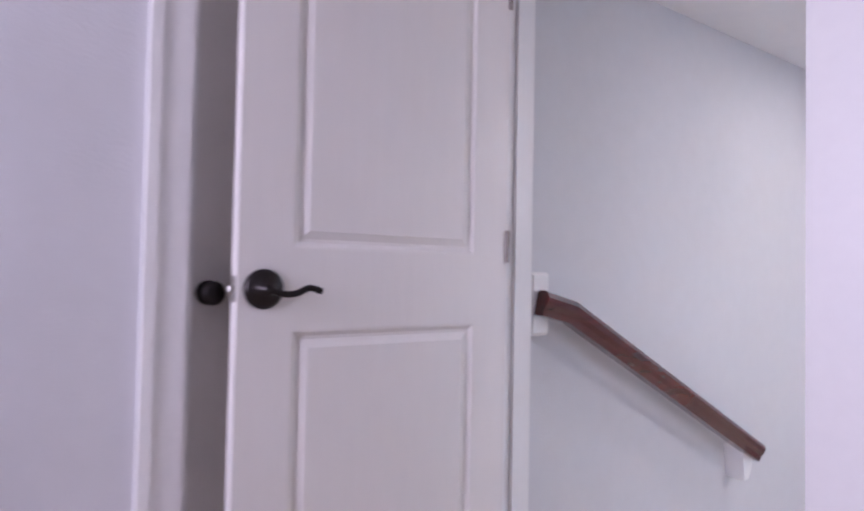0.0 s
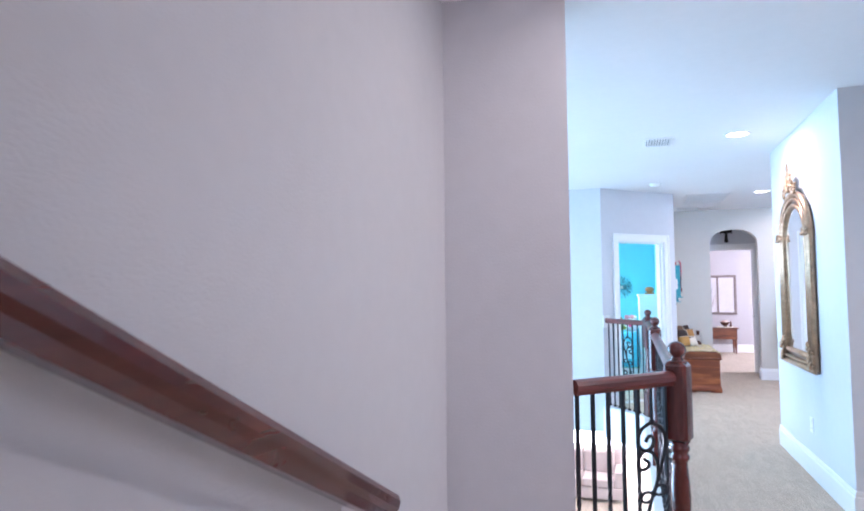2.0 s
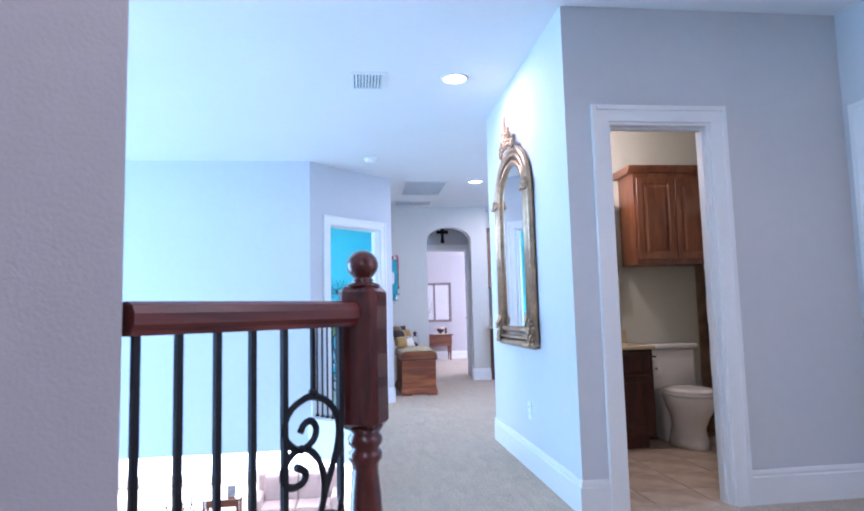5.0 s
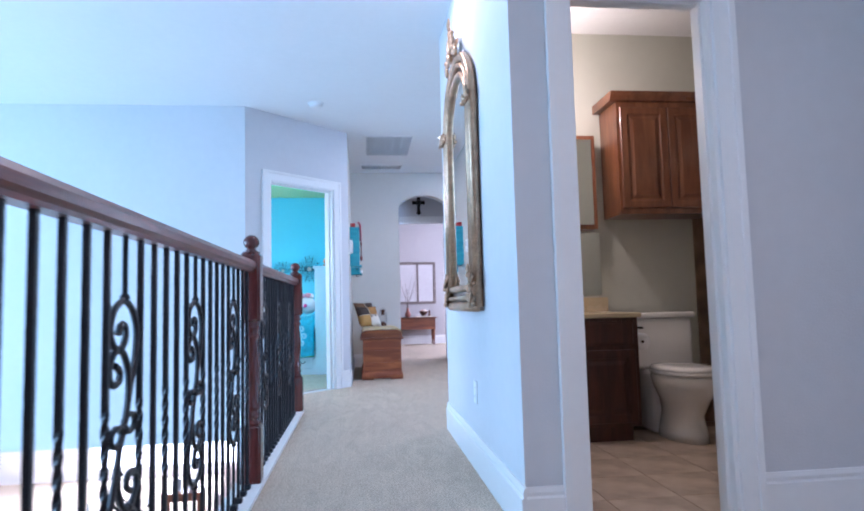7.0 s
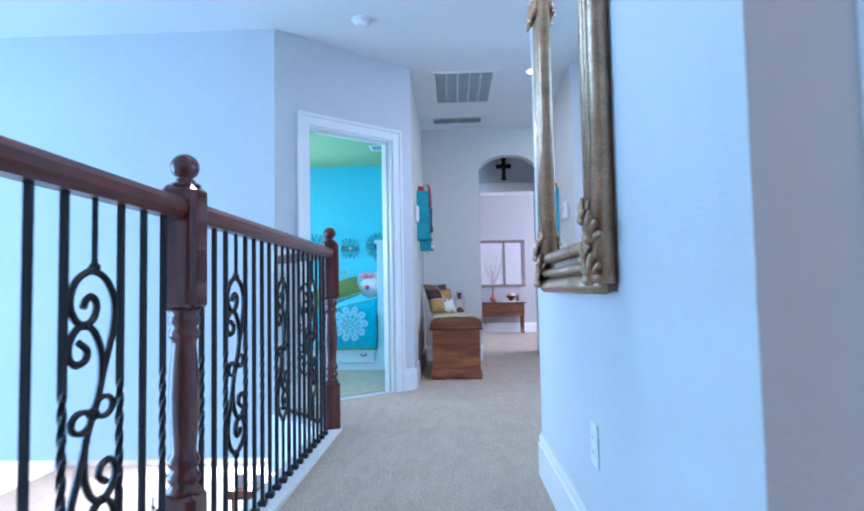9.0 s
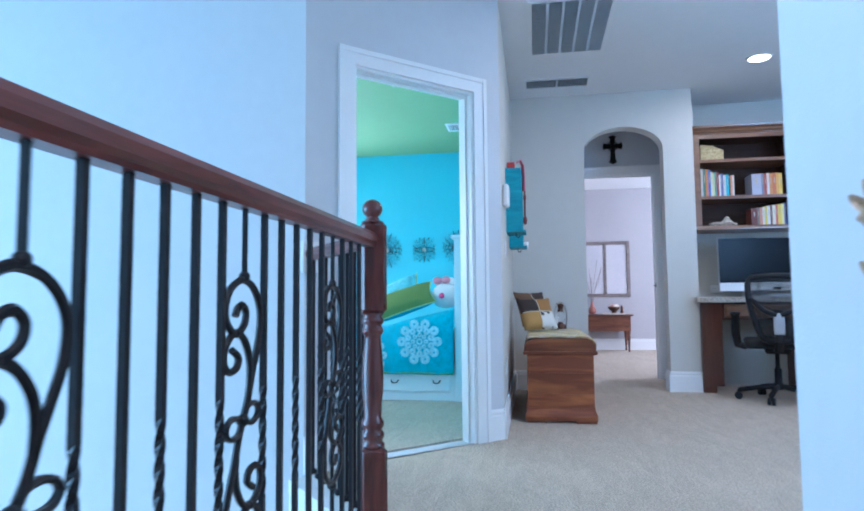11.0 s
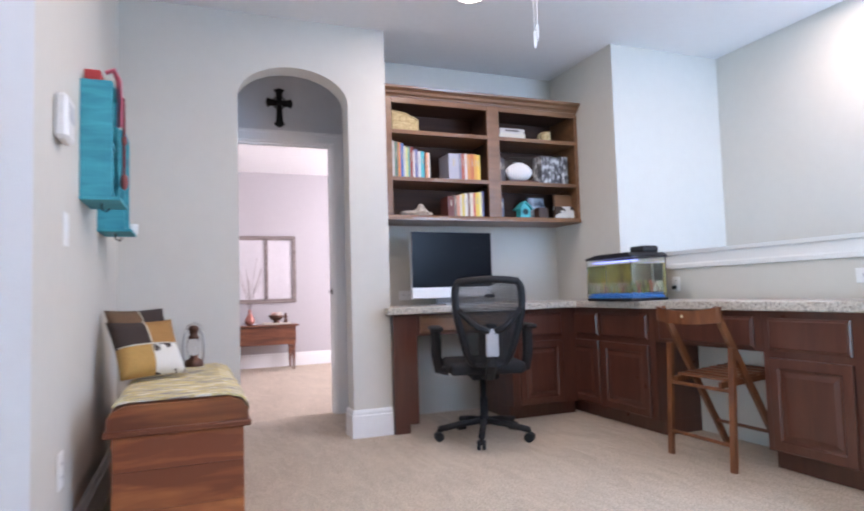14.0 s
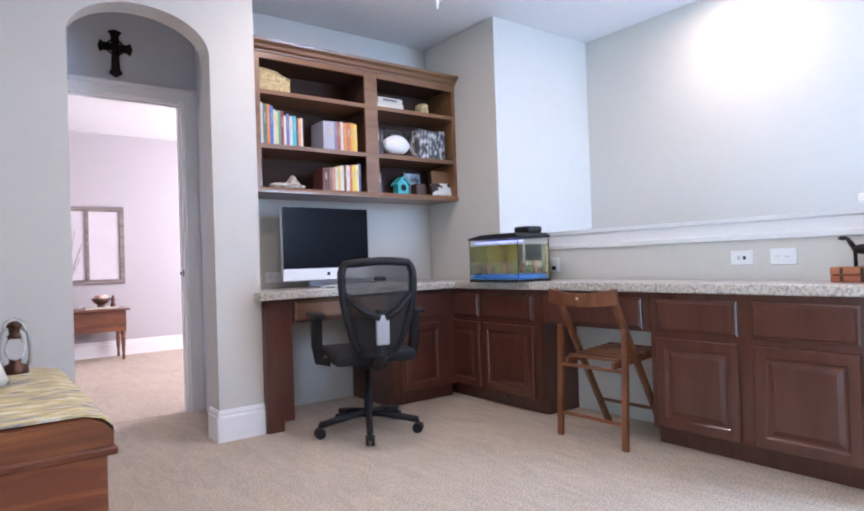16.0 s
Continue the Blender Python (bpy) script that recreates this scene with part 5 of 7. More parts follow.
for s in (-1, 1):
    part("arm_post", tube([(s * 0.22, 0.0, 0.44), (s * 0.285, 0.0, 0.45), (s * 0.30, -0.01, 0.54), (s * 0.30, -0.01, 0.70)], 0.018, 8, flat=(0.026, 0.05)), BLACKP, oc)
    bm = bmesh.new()
    box(bm, s * 0.30 - 0.04, -0.13, 0.70, s * 0.30 + 0.04, 0.12, 0.728, bevel=0.012, seg=2)
    part("armrest", bm, BLACKP, oc, smooth=True)

# ---- folding chair ----
FCW = wood("folding_chair_wood", (0.12, 0.036, 0.013), (0.235, 0.083, 0.03), 0.35, (6, 6, 1.4), 3, coat=0.3)
fc = thing("folding_chair", "brown wooden slatted folding chair tucked at the desk", "chair", pose(3.745, 10.68, 0, 0, 0, 0))


def stick(name, a, b, r, parent, w=None):
    return part(name, tube([a, b], r, 4, flat=w or (r * 2, r * 2)), FCW, parent)


for s in (-1, 1):
    y = s * 0.215
    stick("back_leg", (0.0, y, 0.0), (0.03, y, 0.62), 0.013, fc, (0.022, 0.032))
    stick("front_leg", (0.40, s * 0.185, 0.0), (-0.045, s * 0.185, 0.825), 0.013, fc, (0.022, 0.034))
    stick("seat_rail", (0.0, s * 0.155, 0.425), (0.40, s * 0.155, 0.455), 0.012, fc, (0.02, 0.03))
for k in range(7):
    x = 0.03 + 0.058 * k
    part("seat_slat", bx(x, -0.17, 0.444 + 0.0044 * k, x + 0.042, 0.17, 0.458 + 0.0044 * k, bevel=0.003), FCW, fc)
for z, yy, x in ((0.13, 0.205, 0.006), (0.40, 0.205, 0.02)):
    part("rung", rod(bmesh.new(), (x, -yy, z), (x, yy, z), 0.010, 10), FCW, fc)
for z in (0.16,):
    part("rung", rod(bmesh.new(), (0.315, -0.175, z), (0.315, 0.175, z), 0.010, 10), FCW, fc)
bm = bmesh.new()
pts = [(-0.055 - 0.035 * math.cos(a) + 0.015, 0.225 * math.sin(a) / math.sin(1.3)) for a in [(-1.3 + 2.6 * k / 12) for k in range(13)]]
for (xa, ya), (xb, yb) in zip(pts, pts[1:]):
    la, lb = (0.752 - 0.016 * (1 - (q / 0.225) ** 2) for q in (ya, yb))
    ha, hb2 = (0.832 - 0.026 * (1 - (q / 0.225) ** 2) for q in (ya, yb))
    vs = [bm.verts.new(p) for p in ((xa, ya, la), (xb, yb, lb), (xb, yb, hb2), (xa, ya, ha), (xa + 0.016, ya, la), (xb + 0.016, yb, lb), (xb + 0.016, yb, hb2), (xa + 0.016, ya, ha))]
    for f in ((0, 1, 2, 3), (7, 6, 5, 4), (0, 4, 5, 1), (3, 2, 6, 7)):
        bm.faces.new([vs[q] for q in f])
bmesh.ops.remove_doubles(bm, verts=bm.verts, dist=1e-5)
part("back_rest", bm, FCW, fc)
part("screw_cap", bx(-0.084, -0.008, 0.772, -0.076, 0.008, 0.786, bevel=0.003), mat("pale_plug", (0.55, 0.42, 0.25), 0.5), fc)

# ---- cedar chest ----
ch = thing("cedar_chest", "red-brown cedar blanket chest with a woven runner, beside the wall", "chest", pose(0.945, 10.565, 0))
ch.scale = (1, 1, 0.975)
CW, CL, CH = 0.475, 1.24, 0.495
for z0, z1 in ((0.075, 0.20), (0.20, 0.345), (0.345, 0.475)):
    part("board", bx(0.012, 0.012, z0 + 0.0006, CW - 0.012, 0.034, z1, bevel=0.0012), CEDAR, ch)
    part("board", bx(CW - 0.034, 0.0345, z0 + 0.0006, CW - 0.012, CL - 0.012, z1, bevel=0.0012), CEDAR, ch)
part("back_board", bx(0.012, 0.0345, 0.075, 0.034, CL - 0.012, 0.475), CEDAR, ch)
part("end_board", bx(0.0345, CL - 0.034, 0.075, CW - 0.0345, CL - 0.012, 0.475), CEDAR, ch)
bm = bmesh.new()
rings = [[bm.verts.new((x, y, z)) for x, y in ((o, o), (CW - o, o), (CW - o, CL - o), (o, CL - o))] for o, z in ((-0.004, 0.018), (-0.006, 0.045), (-0.003, 0.062), (0.004, 0.078), (0.009, 0.094), (0.010, 0.104))]
for a, b in zip(rings, rings[1:]):
    for k in range(4):
        bm.faces.new((a[k], a[(k + 1) % 4], b[(k + 1) % 4], b[k]))
bm.faces.new(rings[0][::-1])
bm.faces.new(rings[-1])
part("plinth", bm, CEDAR, ch)
for x0, x1 in ((0.0, 0.14), (CW - 0.14, CW)):
    for y0, y1 in ((0.0, 0.12), (CL - 0.12, CL)):
        part("foot", bx(x0, y0, 0.0, x1, y1, 0.0178, bevel=0.002), CEDAR, ch)
part("ledge", bx(-0.014, -0.014, 0.4755, CW + 0.014, CL + 0.014, 0.50, bevel=0.005), CEDAR, ch)
lid = [(-0.004, 0.5005), (CW + 0.004, 0.5005), (CW + 0.004, 0.545), (CW - 0.02, 0.572), (CW - 0.06, 0.588), (0.06, 0.588), (0.02, 0.572), (-0.004, 0.545)]
part("lid", prism(lid, -0.004, CL + 0.004, "y"), CEDAR, ch)
RUN = ramp_mat("tufted_runner", [(0.32, (0.20, 0.18, 0.18)), (0.44, (0.48, 0.43, 0.34)), (0.53, (0.60, 0.48, 0.17)), (0.64, (0.74, 0.69, 0.56))], 12, 0.95, 6, bump=0.9, stretch=(1.0, 4.0, 2.0))
rn = thing("table_runner", "tufted grey, cream and mustard runner lying over the chest lid", "runner", pose(0.945, 10.565, 0))
rn.scale = (1, 1, 0.975)
bm = bmesh.new()
prof = [(0.012, 0.572), (0.03, 0.585), (0.07, 0.5905), (CW - 0.07, 0.5905), (CW - 0.018, 0.5765), (CW + 0.009, 0.548), (CW + 0.012, 0.520)]
n = 60
grid = []
rng = random.Random(3)
for k in range(n + 1):
    y = 0.03 + (CL - 0.06) * k / n
    grid.append([[bm.verts.new((x, y, z + 0.004 + up + (rng.uniform(0, 0.004) if up else 0))) for x, z in prof] for up in (0.0, 0.007)])
for a, b in zip(grid, grid[1:]):
    for lay in (0, 1):
        for q in range(len(prof) - 1):
            bm.faces.new((a[lay][q], a[lay][q + 1], b[lay][q + 1], b[lay][q]))
    for q in (0, len(prof) - 1):
        bm.faces.new((a[0][q], a[1][q], b[1][q], b[0][q]))
for e in (grid[0], grid[-1]):
    for q in range(len(prof) - 1):
        bm.faces.new((e[0][q], e[0][q + 1], e[1][q + 1], e[1][q]))
part("cloth", bm, RUN, rn)

TAN, DKB, CRM = (mat(n, c, 0.85, var=0.15, scale=12, bump=0.4, bscale=120) for n, c in (("tan_hide", (0.34, 0.17, 0.05)), ("dark_hide", (0.04, 0.025, 0.02)), ("gold_hide", (0.42, 0.24, 0.07))))

BRN = mat("brown_hide", (0.15, 0.085, 0.045), 0.85, var=0.15, scale=12, bump=0.4, bscale=120)


def cushion(m, w, h, t, cells, label, group=""):
    ob = thing("patchwork_cushion", label, "cushion", m, group)
    mats = cells
    n = 12
    bm = bmesh.new()
    f = lambda u, v: t / 2 * (max(0.0, 1 - abs(u) ** 3) * max(0.0, 1 - abs(v) ** 3)) ** 0.55  # noqa: E731
    sh = lambda u, v: 1 - 0.06 * (1 - v * v)  # noqa: E731
    top = [[bm.verts.new((u * w / 2 * sh(u, v), v * h / 2 * sh(v, u), f(u, v))) for u in [-1 + 2 * i / n for i in range(n + 1)]] for v in [-1 + 2 * j / n for j in range(n + 1)]]
    bot = [[bm.verts.new((v0.co.x, v0.co.y, -v0.co.z)) for v0 in r] for r in top]
    for j in range(n):
        for i in range(n):
            k = (i >= n // 2) + 2 * (j >= n // 2)
            fa = bm.faces.new((top[j][i], top[j][i + 1], top[j + 1][i + 1], top[j + 1][i]))
            fa.material_index = k
            fb = bm.faces.new((bot[j][i], bot[j + 1][i], bot[j + 1][i + 1], bot[j][i + 1]))
            fb.material_index = k
    bmesh.ops.remove_doubles(bm, verts=bm.verts, dist=1e-5)
    part("patchwork", bm, mats, ob, smooth=True)
    for q in range(2):
        line = [(w / 2 * s * 0.95, 0, f(s, 0) + 0.001) if q == 0 else (0, h / 2 * s * 0.95, f(0, s) + 0.001) for s in [-0.94 + 1.88 * k / 14 for k in range(15)]]
        part("stitched_seam", tube(line, 0.003, 5), PAGES, ob, "cream stitched seam")
    return ob


cushion(pose(1.035, 11.22, 0.728, 60, 0, 30), 0.31, 0.29, 0.10, [CRM, COW, DKB, TAN], "patchwork cowhide cushion leaning on the chest", "cushions on the chest")
cushion(pose(1.00, 11.41, 0.765, 66, 0, 38), 0.31, 0.31, 0.09, [TAN, DKB, BRN, DKB], "brown patchwork hide cushion behind another on the chest", "cushions on the chest")

CHROME = mat("polished_nickel", (0.70, 0.68, 0.64), 0.12, 1.0, var=0.05)
COPPER = mat("dark_copper", (0.10, 0.05, 0.035), 0.3, 0.8, var=0.2)
ln = thing("oil_lantern", "small hurricane oil lantern standing on the chest", "lantern", pose(1.235, 11.66, 0.587))
ln.scale = (0.76, 0.76, 0.9)
part("font", lathe([(0.062, 0), (0.066, 0.01), (0.06, 0.04), (0.03, 0.05), (0.03, 0.065), (0.0, 0.065)], 20), COPPER, ln, smooth=True)
part("globe", lathe([(0.028, 0.066), (0.045, 0.09), (0.05, 0.115), (0.042, 0.15), (0.03, 0.165)], 20), glass("lantern_glass"), ln, smooth=True)
part("chimney", lathe([(0.034, 0.166), (0.036, 0.18), (0.026, 0.188), (0.03, 0.215), (0.04, 0.22), (0.034, 0.236), (0.014, 0.246), (0.0, 0.246)], 20), COPPER, ln, smooth=True)
for s in (-1, 1):
    part("side_tube", tube([(s * 0.05, 0, 0.02), (s * 0.068, 0, 0.06), (s * 0.07, 0, 0.13), (s * 0.06, 0, 0.19), (s * 0.035, 0, 0.215)], 0.009, 8), STEEL, ln, smooth=True)
part("bail", tube([(0.06, 0, 0.19), (0.05, 0.02, 0.24), (0.0, 0.03, 0.262), (-0.05, 0.02, 0.24), (-0.06, 0, 0.19)], 0.003, 6), CHROME, ln)

# ---- ceiling fixtures ----
def recessed(x, y):
    ob = thing("recessed_light", "white recessed ceiling light, switched on", "ceiling light", pose(x, y, C if y > 3.5 else C - 0.05), "recessed ceiling lights")
    part("trim_ring", lathe([(0.083, -0.001), (0.083, -0.006), (0.100, -0.008), (0.104, -0.0005)], 32), WHITEP, ob, smooth=True)
    part("lens", lathe([(0.0, -0.004), (0.082, -0.004), (0.082, -0.0005), (0.0, -0.0005)], 32), CANGLOW, ob, "glowing frosted lens")


# the last three housings are added to go with their unseen fill lamps
for cx, cy in CANS:
    recessed(cx, cy)


def detector(x, y):
    ob = thing("smoke_detector", "round white smoke detector on the ceiling", "smoke detector", pose(x, y, C), "smoke detectors")
    part("base", lathe([(0.0, -0.010), (0.075, -0.010), (0.076, -0.0005), (0.0, -0.0005)], 28), WHITEP, ob, smooth=True)
    part("housing", lathe([(0.0, -0.045), (0.036, -0.045), (0.058, -0.034), (0.064, -0.0102), (0.0, -0.0102)], 28), WHITEP, ob, smooth=True)


detector(0.55, 9.05)
detector(1.86, 5.27)
# near-black colour for the shade behind vent slats
DUCT_SHADE = mat("duct_shade", (0.05, 0.05, 0.055), 0.8)


def vent(name, label, x0, y0, x1, y1, slats, z=C, along="x", louvre=0.5, parts=1):
    ob = thing(name, label, "ceiling vent", pose((x0 + x1) / 2, (y0 + y1) / 2, z))
    w, d, b = (x1 - x0) / 2, (y1 - y0) / 2, 0.028
    # dark sheet painted as the duct's shade; no opening is cut
    part("backing", bx(-w + b, -d + b, -0.003, w - b, d - b, -0.0008), DUCT_SHADE, ob)
    bm = bmesh.new()
    for a in ((-w, -d, w, -d + b), (-w, d - b, w, d), (-w, -d + b, -w + b, d - b), (w - b, -d + b, w, d - b)):
        box(bm, a[0], a[1], -0.010, a[2], a[3], -0.0005)
    fr = part("frame", bm, WHITEP, ob)
    for k in range(1, parts):
        x = -w + b + (2 * w - 2 * b) * k / parts
        part("mullion", bx(x - 0.008, -d + b, -0.0095, x + 0.008, d - b, -0.0035), WHITEP, ob)
    first = None
    for k in range(slats):
        if along == "x":
            m = pose(0, -d + b + (2 * d - 2 * b) * (k + 0.5) / slats, -0.006, 38)
            s = (-w + b, -0.0008, w - b, 0.0008, (d - b) / slats * louvre)
        else:
            m = pose(-w + b + (2 * w - 2 * b) * (k + 0.5) / slats, 0, -0.006, 0, 38)
            s = (-0.0008, -d + b, 0.0008, d - b, (w - b) / slats * louvre)
        if first is None:
            if along == "x":
                first = part("slat", bx(s[0], -s[4], -0.0008, s[2], s[4], 0.0008), WHITEP, ob, m=m)
            else:
                first = part("slat", bx(-s[4], s[1], -0.0008, s[4], s[3], 0.0008), WHITEP, ob, m=m)
        else:
            again(first, ob, m)
    return ob


vent("ceiling_vent", "white supply air vent with louvres in the hall ceiling", 0.36, 6.60, 0.62, 6.93, 9, along="y", louvre=1.2)
vent("return_grille", "white return air grille in the study ceiling", 1.01, 10.15, 1.59, 11.06, 40, louvre=1.35, parts=5)
vent("slot_diffuser", "dark slotted air diffuser in the study ceiling", 0.955, 11.60, 1.55, 11.86, 6, louvre=0.6, parts=2)
vent("ceiling_vent", "white air vent in the green bedroom ceiling", -0.20, 11.18, 0.06, 11.46, 8, C - 0.0245, "y", 1.0)
vent("ceiling_vent", "white air vent in the green bedroom ceiling", 0.09, 12.72, 0.33, 13.02, 8, C - 0.0245, "y", 1.0)

fan = thing("pull_chain", "white ceiling fan pull chains hanging from a ceiling canopy", "pull chain", pose(2.97, 10.91, C))
part("canopy", lathe([(0.0, -0.05), (0.045, -0.05), (0.07, -0.02), (0.072, -0.0005), (0.0, -0.0005)], 24), WHITEP, fan, smooth=True)
for dx, ln_ in ((0.0, 0.44), (0.018, 0.40)):
    part("chain", rod(bmesh.new(), (dx, 0, -0.05), (dx, 0, -ln_), 0.0022, 6), WHITEP, fan)
    part("fob", lathe([(0.003, -ln_), (0.006, -ln_ - 0.01), (0.0075, -ln_ - 0.07), (0.005, -ln_ - 0.095), (0.0, -ln_ - 0.097)][::-1], 10, (dx, 0, 0)), WHITEP, fan, smooth=True)

bf = thing("ceiling_fan", "white ceiling fan in the turquoise bedroom", "ceiling fan", pose(-1.43, 11.48, C - 0.025))
part("motor", lathe([(0.0, -0.36), (0.08, -0.35), (0.12, -0.30), (0.10, -0.24), (0.03, -0.22), (0.015, -0.20), (0.015, -0.03), (0.06, -0.02), (0.06, -0.001), (0.0, -0.001)], 24), WHITEP, bf, smooth=True)
for k in range(5):
    part("blade", bx(0.14, -0.065, -0.284, 0.66, 0.065, -0.276, bevel=0.003), WHITEP, bf, m=Matrix.Rotation(radians(-11 + 72 * k), 4, "Z"))
    part("blade_arm", bx(0.06, -0.015, -0.292, 0.18, 0.015, -0.2845), WHITEP, bf, m=Matrix.Rotation(radians(-11 + 72 * k), 4, "Z"))

# ---- cross, thermostat, wall crates ----
cr = thing("wall_cross", "dark carved metal cross on the wall above the inner door", "cross", pose(1.885, 13.0195, 2.36))
flare = lambda l, w0, w1, w2: [(-w0, 0), (w0, 0), (w1, l * 0.72), (w2, l * 0.86), (w1 * 0.9, l * 0.93), (0, l), (-w1 * 0.9, l * 0.93), (-w2, l * 0.86), (-w1, l * 0.72)]  # noqa: E731
for ang, l in ((0, 0.12), (90, 0.105), (-90, 0.105), (180, 0.20)):
    part("cross_arm", prism(flare(l, 0.020, 0.027, 0.042), -0.016, -0.001, "y"), BRONZE, cr, m=Matrix.Translation((0, 0, 0.135)) @ Matrix.Rotation(radians(ang), 4, "Y"))
ring = tube([(0.05 * math.cos(2 * math.pi * k / 24), -0.014, 0.135 + 0.05 * math.sin(2 * math.pi * k / 24)) for k in range(25)], 0.006, 6)
part("ring", ring, BRONZE, cr)
bm = bmesh.new()
ball(bm, (0, -0.018, 0.135), 0.02, 1, 0.5, 1)
part("boss", bm, BRONZE, cr, smooth=True)

th = thing("thermostat", "white thermostat on the study wall", "thermostat", pose(0.8205, 10.37, 1.545, 0, 0, 90))
part("case", bx(-0.065, -0.042, -0.075, 0.065, 0, 0.075, bevel=0.012), WHITEP, th)
part("display", bx(-0.035, -0.044, -0.01, 0.035, -0.0421, 0.045), ALU, th)
outlet("light_switch", "white light switch on the study wall", pose(0.8205, 10.52, 1.20, 0, 0, 90), "switch")

BLUEW = wood("blue_painted_wood", (0.02, 0.26, 0.34), (0.04, 0.38, 0.46), 0.6, (1, 1, 6), 5, coat=0.0)


def crate(y, z, ln_, h, d, label):
    ob = thing("wall_crate", label, "wall shelf", pose(0.8205, y, z))
    t = 0.014
    part("back", bx(0.0, t, t, 0.008, ln_ - t, h - t), BLUEW, ob)
    part("side", bx(0.0, 0, 0, d, t, h, bevel=0.002), BLUEW, ob)
    part("side", bx(0.0, ln_ - t, 0, d, ln_, h, bevel=0.002), BLUEW, ob)
    part("bottom", bx(-0.0, t, 0.0, d, ln_ - t, t), BLUEW, ob)
    part("ledge", bx(0.0, -0.012, -0.0135, d + 0.03, ln_ + 0.012, -0.0005, bevel=0.002), BLUEW, ob)
    part("shelf", bx(0.008, t, h * 0.5, d - 0.01, ln_ - t, h * 0.5 + 0.012), BLUEW, ob)
    part("top", bx(0.0, t, h - t, d, ln_ - t, h), BLUEW, ob)
    hk = tube([(d * 0.6, ln_ * 0.3, -0.014), (d * 0.6, ln_ * 0.3, -0.04), (d * 0.75, ln_ * 0.3, -0.05), (d * 0.85, ln_ * 0.3, -0.035)], 0.004, 6)
    part("hook", hk, BRONZE, ob)
    return ob


crate(10.80, 1.36, 0.26, 0.47, 0.115, "turquoise painted wooden crate shelf on the study wall")
crate(11.28, 1.285, 0.24, 0.47, 0.115, "turquoise painted wooden crate shelf with bottles on the study wall")
rb_ = thing("red_box", "red box lying on the wall crate", "box", pose(0.83, 10.83, 1.8305))
part("body", bx(0, 0, 0, 0.06, 0.20, 0.05, bevel=0.004), mat("red_cloth", (0.45, 0.04, 0.04), 0.7, bump=0.3), rb_)
pk = thing("pink_ribbon", "pink ribbon hanging over the wall crate", "ribbon", pose(0.94, 10.88, 1.83))
part("ribbon", tube([(-0.04, 0, 0.055), (-0.01, 0, 0.07), (0.008, 0.01, 0.03), (0.012, 0.02, -0.06), (0.010, 0.03, -0.16)], 0.01, 6, flat=(0.03, 0.008)), mat("pink_cloth", (0.70, 0.16, 0.22), 0.7), pk)
bt = thing("chain_belt", "dark beaded belt hanging from the wall crate", "belt", pose(0.95, 11.0, 1.80))
part("belt", tube([(-0.015, 0, 0.03), (0.006, 0, 0.02), (0.008, 0.01, -0.15), (0.006, 0.02, -0.32)], 0.007, 6), mat("oxblood_leather", (0.16, 0.03, 0.03), 0.5), bt)
for zz, rr in ((-0.16, 0.02), (-0.34, 0.028)):
    bm = bmesh.new()
    ball(bm, (0.008, 0.015, zz), rr, 0.6, 0.7, 1.3, 12, 8)
    part("tassel", bm, mat("oxblood_tassel", (0.22, 0.05, 0.045), 0.5), bt, smooth=True)
for yy, zz, c in ((10.84, 1.3745, CHROME), (10.90, 1.3745, COPPER), (11.36, 1.2995, CHROME)):
    jar = thing("bottle", "small shiny bottle in the wall crate", "bottle", pose(0.885, yy, zz), "bottles in the crates")
    part("glass_body", lathe([(0.024, 0), (0.027, 0.005), (0.027, 0.08), (0.012, 0.105), (0.012, 0.125), (0.0, 0.125)], 16), c, jar, smooth=True)
    part("cap", lathe([(0.0, 0.126), (0.014, 0.126), (0.014, 0.145), (0.0, 0.145)], 12), BLACKP, jar)
cp = thing("cup", "small white cup on the lower wall crate", "cup", pose(0.95, 11.53, 1.285))
part("body", lathe([(0.022, 0), (0.026, 0.05), (0.023, 0.05), (0.02, 0.006), (0.0, 0.006)], 16), WHITEP, cp, smooth=True)

# books and plant at the end of the desk
for k, (c, h0) in enumerate((((0.36, 0.10, 0.04), 0.0), ((0.42, 0.13, 0.05), 0.034))):
    b = thing("book", "rust leather book lying flat on the worktop", "book", pose(4.12, 9.47, CT + 0.0005 + h0, 0, 0, 2 * k), "books on the desk")
    part("cover", bx(0, 0, 0, 0.12, 0.17, 0.032, bevel=0.004), mat("rust_leather_%s" % ("a", "b")[k], c, 0.5, var=0.15, bump=0.2), b)
    for q in (0.03, 0.085):
        part("spine_band", bx(-0.0015, q * 1.4, 0.003, 0.0, q * 1.4 + 0.012, 0.029), DKB, b)
hs = thing("horse_figurine", "small dark bronze figurine standing on books", "figurine", pose(4.18, 9.53, CT + 0.0678))
bm = bmesh.new()
ball(bm, (0, 0, 0.075), 0.022, 1, 2.0, 1)
for yy in (-0.03, 0.03):
    for xx in (-0.01, 0.01):
        rod(bm, (xx, yy, 0), (xx, yy, 0.07), 0.005, 6)
rod(bm, (0, 0.035, 0.085), (0, 0.06, 0.125), 0.012, 8, 0.009)
ball(bm, (0, 0.075, 0.125), 0.012, 0.8, 1.8, 0.8)
tube([(0, -0.04, 0.085), (0, -0.06, 0.08), (0, -0.066, 0.05)], 0.005, 6, bm=bm)
part("figure", bm, BRONZE, hs, smooth=True)

